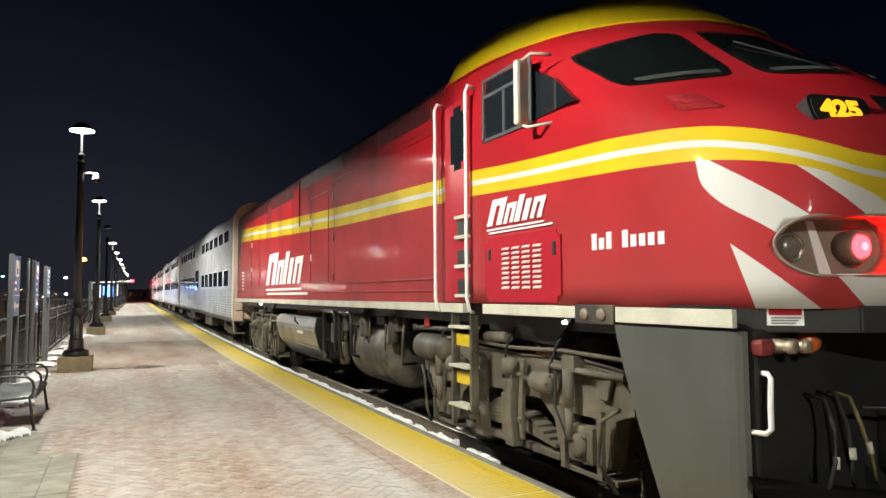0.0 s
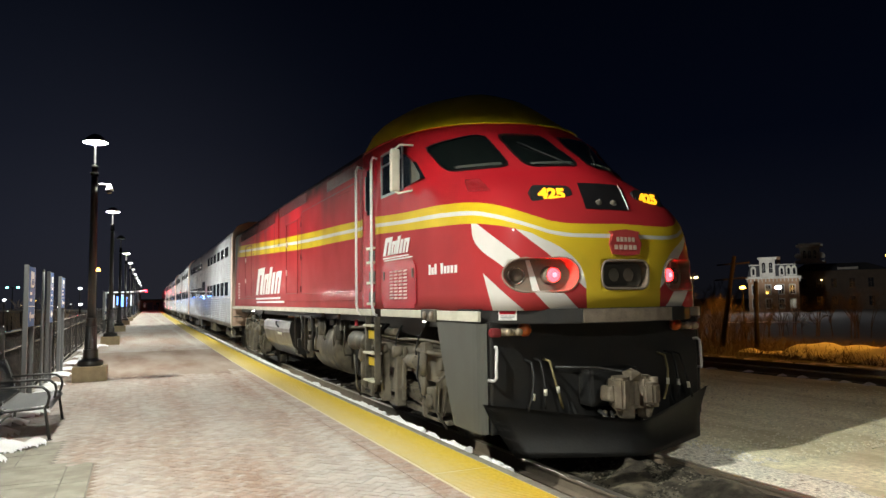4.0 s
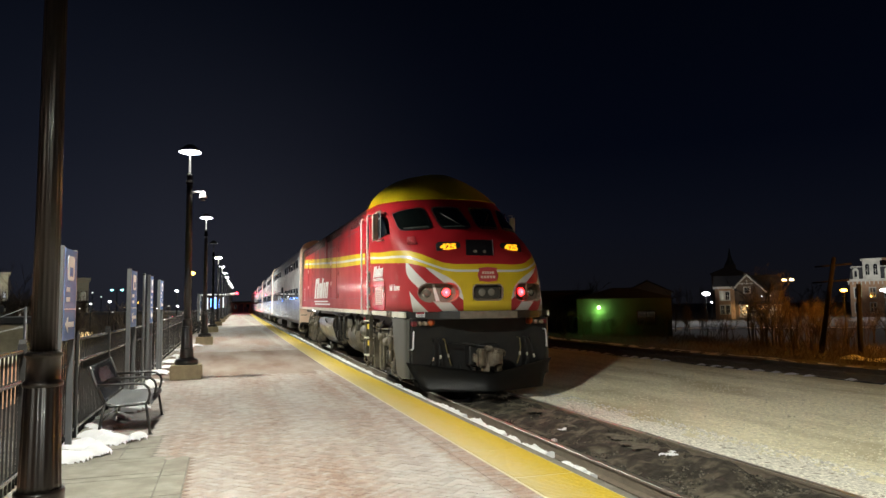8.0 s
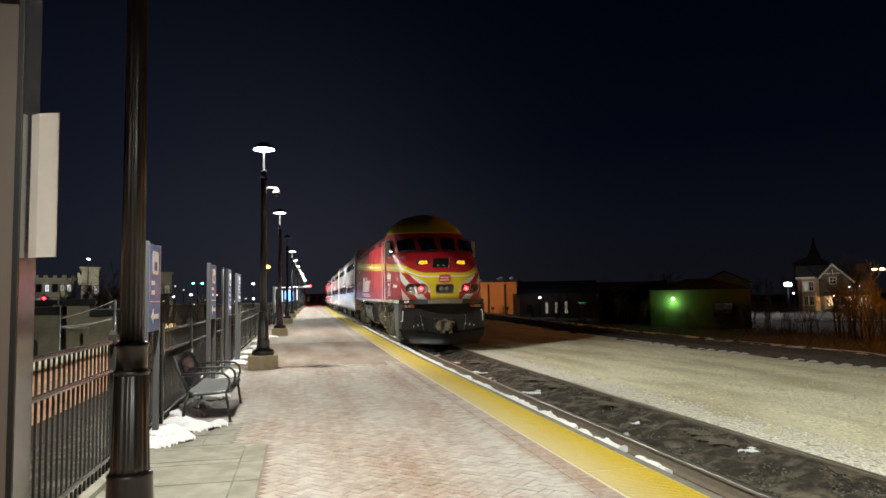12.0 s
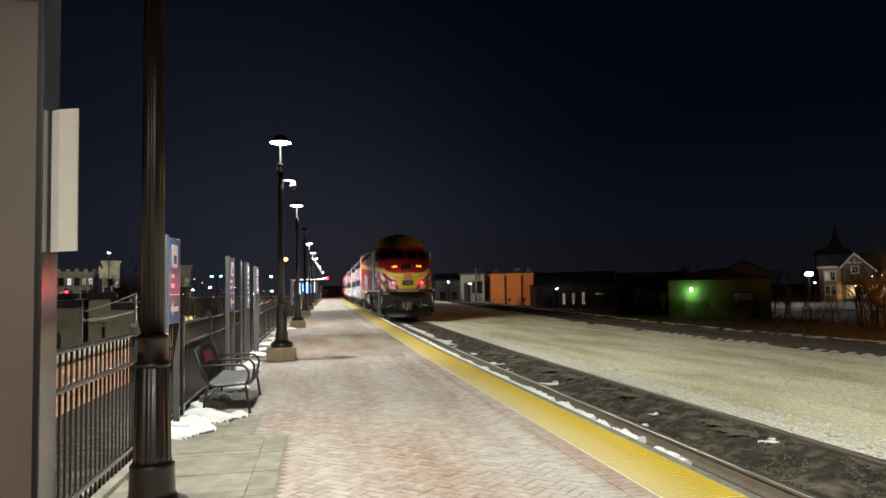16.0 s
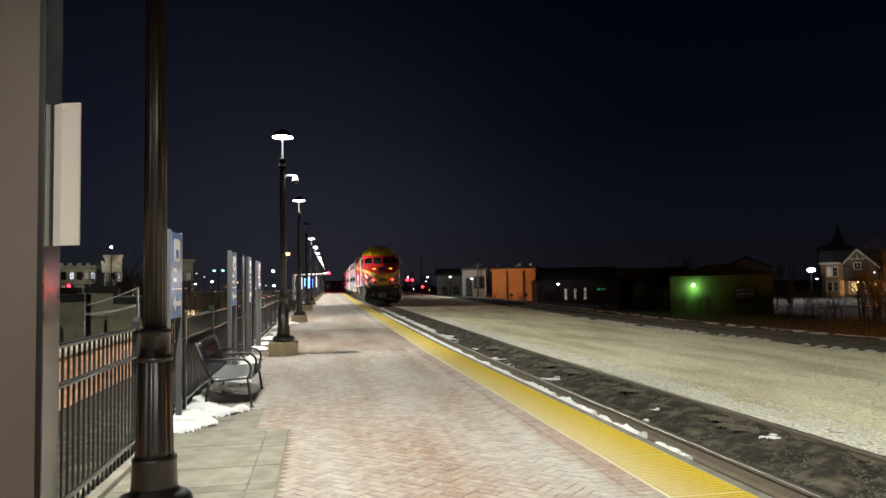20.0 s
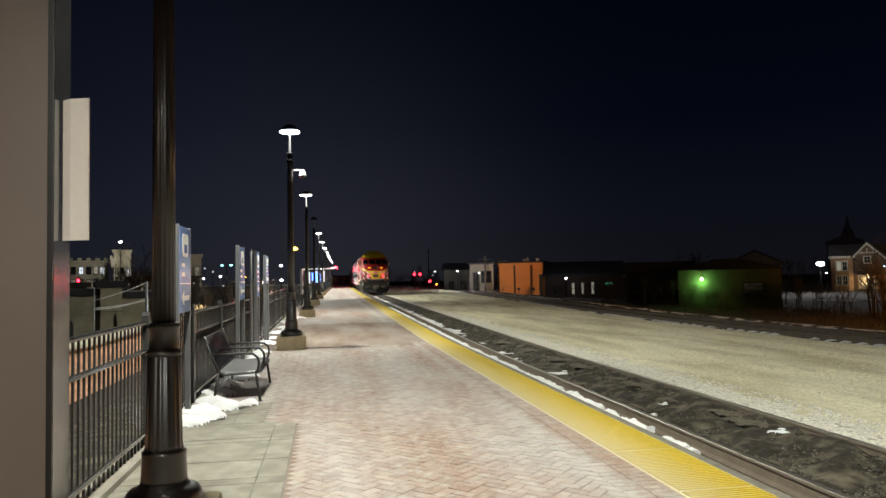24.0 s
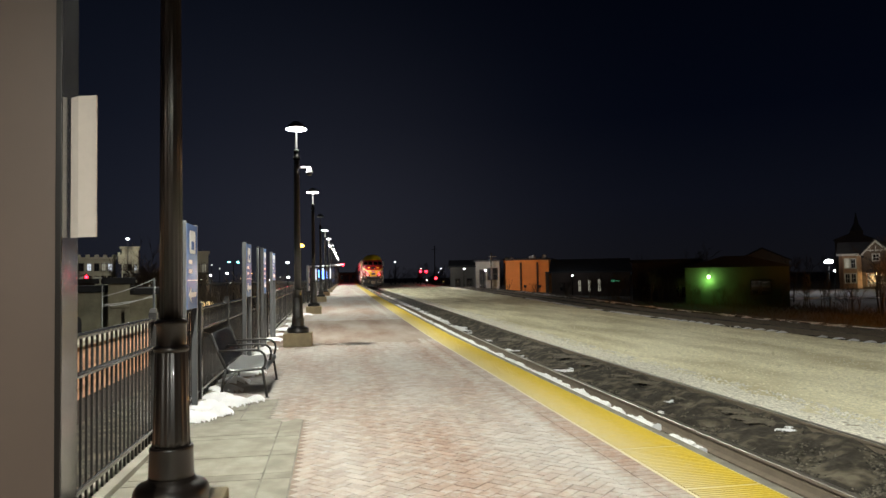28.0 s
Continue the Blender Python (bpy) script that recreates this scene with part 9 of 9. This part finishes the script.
    for az, el, d in ((-18.35, .43, 60), (-14.9, -.85, 45)):
        root = thing("traffic_light", "traffic light showing red on a pole", "traffic light", seen(az, d, -2.6))
        h = high(el, d) + 2.6
        bm = bmesh.new()
        rod(bm, (.0, .25, -.2), (.0, .25, h + .3), .06, n=6)
        part("pole", bm, M["black"], root)
        bm = bmesh.new()
        soft_box(bm, -.16, .16, 0, .2, h - .75, h + .2, .02)
        part("housing", bm, M["black"], root)
        bm = bmesh.new()
        lathe(bm, [(.02, -.04), (.11, -.03), (.12, .02)], 12, (0, 0, h), "Y")
        part("red_lens", bm, M["red_lamp"], root, "glowing red lens")
        if d > 50:
            bm = bmesh.new()
            rod(bm, (.1, .25, h - .05), (2.2, .25, h - .12), .045, .03, n=6)
            part("mast_arm", bm, M["white"], root, "pale mast arm")
    # sagging cables between two thin poles
    root = thing("cable_span", "pale sagging cables between two steel poles", "cables")
    ends = [seen(az, 26, 0).translation for az in (-17.3, -13.72)]
    for p, top, r in zip(ends, (high(-.1, 26), high(.27, 26)), (.022, .05)):
        bm = bmesh.new()
        rod(bm, (p.x, p.y, -2.9), (p.x, p.y, top), r, r * .85, n=8)
        part("pole", bm, M["grey"], root, "grey steel pole")
    for a_el, b_el, sag in ((-1.05, .20, .05), (-1.65, -1.15, .04), (-1.75, -1.0, .09)):
        a, b = Vector((*ends[0].xy, high(a_el, 26))), Vector((*ends[1].xy, high(b_el, 26)))
        bm = bmesh.new()
        tube(bm, [a.lerp(b, k / 10) - Vector((0, 0, 4 * sag * (k / 10) * (1 - k / 10))) for k in range(11)], .010, 6)
        part("cable", bm, M["white"], root, "pale cable")
    # bare trees along the street
    rnd = random.Random(8)
    for az, d, h in ((-12.6, 48, 6.0), (-11.0, 52, 5.2), (-9.0, 55, 5.0), (-13.6, 60, 7.0), (-5.0, 60, 5.0), (-12.0, 40, 5.2), (-10.2, 44, 4.6), (-8.0, 50, 4.4), (-6.2, 54, 4.4), (-13.2, 42, 5.4), (-11.5, 58, 5.6), (-9.9, 62, 5.4), (-10.6, 70, 6.2), (-8.6, 64, 5.2), (-7.2, 70, 5.6), (-5.6, 68, 5.0), (-4.4, 66, 4.8), (-12.8, 72, 6.6), (-14.3, 44, 7.6), (-13.8, 50, 8.0), (-17.6, 70, 6.6), (-16.6, 66, 6.0), (-14.7, 75, 8.0), (-6.6, 58, 5.4), (-9.2, 47, 4.8), (-11.3, 46, 5.6)):
        bm = bmesh.new()
        stem = bmesh.new()
        bare_tree(bm, seen(az, d, -2.7).translation, h, rnd, 5, .6, .015, stem)
        root = thing("bare_tree", "bare leafless street tree by the road", "tree", group="street trees")
        part("trunk", stem, M["bark"], root)
        # lighter twig colour, painted in for lamplight on the crowns
        part("branch_crown", bm, M["twig"], root)
    # parked cars by the far street
    for az, d in ((-3.9, 56), (-3.0, 57), (-7.4, 56), (-17.3, 17.5)):
        root = thing("parked_car", "dark parked car in the street below", "car", seen(az, d, -2.72))
        bm = bmesh.new()
        prism(bm, [(-2.1, .3), (-2.15, .75), (-1.5, .9), (-.8, 1.38), (.7, 1.4), (1.4, .95), (2.1, .85), (2.15, .35)], "Y", -.85, .85)
        bmesh.ops.bevel(bm, geom=bm.edges[:], offset=.08, segments=2, affect="EDGES")
        part("body", bm, M["red"] if d < 20 else M["dark_wall"], root)
        for x in (-1.35, 1.35):
            bm = bmesh.new()
            lathe(bm, [(.05, -.12), (.3, -.12), (.32, -.08), (.32, .08), (.3, .12), (.05, .12)], 14, (x, -.8, .32), "Y")
            part("wheel", bm, M["rubber"], root)
        bm = bmesh.new()
        prism(bm, [(-.95, .95), (-.7, 1.32), (.62, 1.33), (1.15, .97)], "Y", -.87, -.84)
        part("side_glass", bm, M["glass"], root)
        bm = bmesh.new()
        lathe(bm, [(.02, -.03), (.08, -.02), (.09, .02)], 10, (-1.9, -.86, .68), "Y")
        part("lamp", bm, M["white_lamp"] if d > 20 else M["clear_lens"], root)


build_left_side()


def build_platform_end():
    # glazed waiting room beside the far lamps, its canopy reaching over the platform
    d = 128.0
    root = thing("station_building", "station waiting room with bright white windows beside the platform", "building", pose(-2.9 + drift(d), d, rise(d)))
    bm = bmesh.new()
    soft_box(bm, -2.6, 1.35, 0, 14, -.6, 3.5, .05)
    part("wall", bm, M["dark_wall"], root)
    bm = bmesh.new()
    prism(bm, [(-2.9, 3.50), (1.5, 3.62), (3.3, 3.84), (3.3, 3.98), (1.5, 3.76), (-2.9, 3.66)], "Y", -1.0, 15)
    part("canopy", bm, M["white"], root, "white canopy sloping up over the platform")
    bm = bmesh.new()
    soft_box(bm, 3.02, 3.34, -1.08, -.98, 3.60, 3.99, .02)
    part("canopy_end", bm, M["red_lamp"], root, "glowing red canopy end")
    for x, w, z0, z1, key, lab in ((-2.2, .55, .2, 3.1, "window_cool", "bright cool white window"), (-1.3, .3, 1.5, 2.9, "blue_glow", "glowing blue panel"), (-.8, .5, .1, 3.2, "window_cool", "bright cool white window"), (.0, .22, 1.0, 2.8, "blue_glow", "glowing blue panel"), (.55, .45, .1, 3.2, "window_cool", "bright cool white window")):
        bm = bmesh.new()
        box(bm, x, x + w, -.06, -.02, z0, z1)
        part("window", bm, M[key], root, lab)
    for k in range(3):
        bm = bmesh.new()
        rod(bm, (2.2, 1 + k * 6, -.1), (2.2, 1 + k * 6, 3.74), .07, n=8)
        part("column", bm, M["black"], root)
    # crates and a dim red wall where the platform ends
    d = 201.0
    for x, w, h in ((-.2, 1.5, 1.9), (1.5, 1.2, 1.3)):
        crate = thing("equipment_cabinet", "grey equipment cabinet at the platform's end", "cabinet", pose(x + drift(d), d, rise(d) - .7))
        bm = bmesh.new()
        soft_box(bm, 0, w, 0, .9, 0, h + .7, .04)
        part("body", bm, M["grey"], crate)
        bm = bmesh.new()
        soft_box(bm, .08, w - .08, -.04, .01, .8, h + .55, .02)
        part("door", bm, M["grey"], crate)
    d = 222.0
    shop = thing("brick_depot", "low dim red depot behind the platform's end", "building", pose(-2.5 + drift(d), d, 0))
    bm = bmesh.new()
    soft_box(bm, 0, 7.6, 0, 12, -.8, 3.3, .05)
    part("wall", bm, M["brickwall"], shop)
    bm = bmesh.new()
    soft_box(bm, -.3, 7.9, -.3, 12.3, 3.3, 3.6, .05)
    part("roof", bm, M["roofing"], shop)
    for x in (1.0, 2.8, 4.6, 6.2):
        bm = bmesh.new()
        soft_box(bm, x, x + .9, -.05, .02, 1.2, 2.7, .02)
        part("window", bm, M["night_pane"], shop)
    panel = thing("light_panel", "narrow blue glowing panel on a dark post", "sign", pose(-2.35 + drift(97), 97, rise(97)))
    bm = bmesh.new()
    rod(bm, (0, 0, -.02), (0, 0, 1.3), .05, n=8)
    part("post", bm, M["black"], panel)
    bm = bmesh.new()
    soft_box(bm, -.16, .16, -.05, .05, 1.3, 2.6, .02)
    part("panel", bm, M["blue_glow"], panel, "glowing blue panel")
    lamp_light("blue_sign_light", (-2.0 + drift(97), 96.6, 2.3), 150, (0.08, 0.28, 1.0), .6)
    lamp_light("sign_light", (3.2, 143.0, 4.2), 420, (1.0, .03, .07), .5)


M["window_cool"] = glow("window_cool", (0.88, 0.94, 1.0), 1.1, 0.1)
M["blue_glow"] = glow("blue_panel_glow", (0.1, 0.3, 1.0), 5.0, 0.1)
build_platform_end()

# ---------- single paving bricks, herringbone ----------
def build_pavers():
    root = thing("brick_paving", "herringbone brick pavers dusted with frost", "paving", kind="structure")
    bm = bmesh.new()
    soft_box(bm, -.0965, .0965, -.0465, .0465, -.05, 0, .005)
    for f in [f for f in bm.faces if f.normal.z < -.5]:
        bm.faces.remove(f)
    me = mesh_of("brick", bm, M["brick"], False)
    verts = np.array([v.co for v in me.vertices])
    faces = [tuple(p.vertices) for p in me.polygons]
    rnd = random.Random(11)
    V, Fc = [], []
    ca = math.sqrt(.5)
    places = []
    for i in range(-420, 420):
        for j in range(-420, 420):
            r = (i - j) % 4
            if r == 0:
                u, v, rot = i * .1 + .1, j * .1 + .05, 0
            elif r == 3:
                u, v, rot = i * .1 + .05, j * .1 + .1, 90
            else:
                continue
            x, y = (u - v) * ca, (u + v) * ca
            places.append((x, y, rot + 45))
    places = [(x, y + 2.5, r) for x, y, r in places if -1.83 < x < 2.20 and 2.6 < y + 2.5 < 26.0 and not (x < -.36 and y + 2.5 < 8.25) and not (x < -.72 and y + 2.5 < 9.75)]
    places.sort(key=lambda p: (p[1] - 5.6) ** 2 + (p[0] - 1.2) ** 2)
    for k, (x, y, r) in enumerate(places):
        m = pose(x, y, rnd.uniform(-.0025, .0015), rnd.uniform(-.7, .7), rnd.uniform(-.7, .7), r + rnd.uniform(-.6, .6))
        if k < 300:
            ob = new("brick", me)
            ob.parent = root
            ob.matrix_basis = m
        else:
            a = np.array(m)
            w = verts @ a[:3, :3].T + a[:3, 3]
            o = len(V) * len(verts)
            V.append(w)
            Fc += [tuple(q + o for q in f) for f in faces]
    # two soldier courses beside the yellow strip
    y = 2.65
    while y < 26:
        for x in (2.298, 2.5):
            m = pose(x, y, rnd.uniform(.001, .003), 0, 0, rnd.uniform(-.7, .7))
            a = np.array(m)
            w = verts @ a[:3, :3].T + a[:3, 3]
            o = len(V) * len(verts)
            V.append(w)
            Fc += [tuple(q + o for q in f) for f in faces]
        y += .1
    rest = bpy.data.meshes.new("bricks_beyond")
    rest.from_pydata(np.concatenate(V).tolist(), [], Fc)
    rest.materials.append(M["brick"])
    ob = new("bricks_beyond", rest)
    ob.parent = root
    ob["kind"] = "stuff"
    # concrete slabs by the fence
    bm = bmesh.new()
    box(bm, -1.72, -.35, 2.18, 9.74, -.05, -.004)
    setting("slab_bed", bm, M["edge_concrete"], "grey mortar bed under the slabs", "paving")
    slab = thing("concrete_slabs", "worn concrete slabs beside the fence", "paving", kind="structure")
    def piece(x0, x1, y0, y1, r):
        bm = bmesh.new()
        prism(bm, [(p[0] + (x0 + x1) / 2, p[1] + (y0 + y1) / 2) for p in rounded(x1 - x0 - .012, y1 - y0 - .012, r, 0, 0)], "Z", -.05, random.uniform(-.002, .001))
        part("slab", bm, M["slab"], slab)

    y, k = 2.2, 0
    while y < 8.2:
        w = .60 if k % 2 == 0 else .17
        piece(-1.70, -.60, y, y + w, .05 if k % 2 == 0 else .01)
        piece(-.595, -.36, y, y + w, .008)
        y += w
        k += 1
    for y0, y1 in ((y, y + .62), (y + .64, 9.72)):
        piece(-1.70, -1.1, y0, y1, .04)
        piece(-1.095, -.76, y0, y1, .04)


build_pavers()



# ---------- what moves ----------
def train_way(t):
    """Distance of the locomotive's front lamps from the camera, along the track."""
    u = t / 28.0
    c = (48.8049, -149.2776, 156.5849, 26.4213, 18.2577, 2.6960)
    return sum(k * u ** (len(c) - 1 - i) for i, k in enumerate(c))


def on_track(y, length):
    """Pose of a vehicle whose front is at y and that reaches back by its length."""
    a, b = y + 0.2 * length, y + 0.8 * length
    xa, xb, za, zb = drift(a), drift(b), rise(a), rise(b)
    rz = -math.degrees(math.atan2(xb - xa, b - a))
    slope = (xb - xa) / (b - a)
    climb = (zb - za) / (b - a)
    return pose(TRACK_X + xa - slope * 0.2 * length, y, RAIL_TOP + za - climb * 0.2 * length, math.degrees(math.atan(climb)), 0, rz)


def motions():
    times = [k * 0.5 for k in range(57)]
    for vehicle, back, length in VEHICLES:
        walk(vehicle, [(t, on_track(train_way(t) + back, length)) for t in times])
    fine = [k * 0.1 for k in range(281)]
    for wheel, rest, radius in WHEELS:
        walk(wheel, [(t, rest @ pose(0, 0, 0, -math.degrees((train_way(t) - train_way(0)) / radius), 0, 0)) for t in fine])


motions()
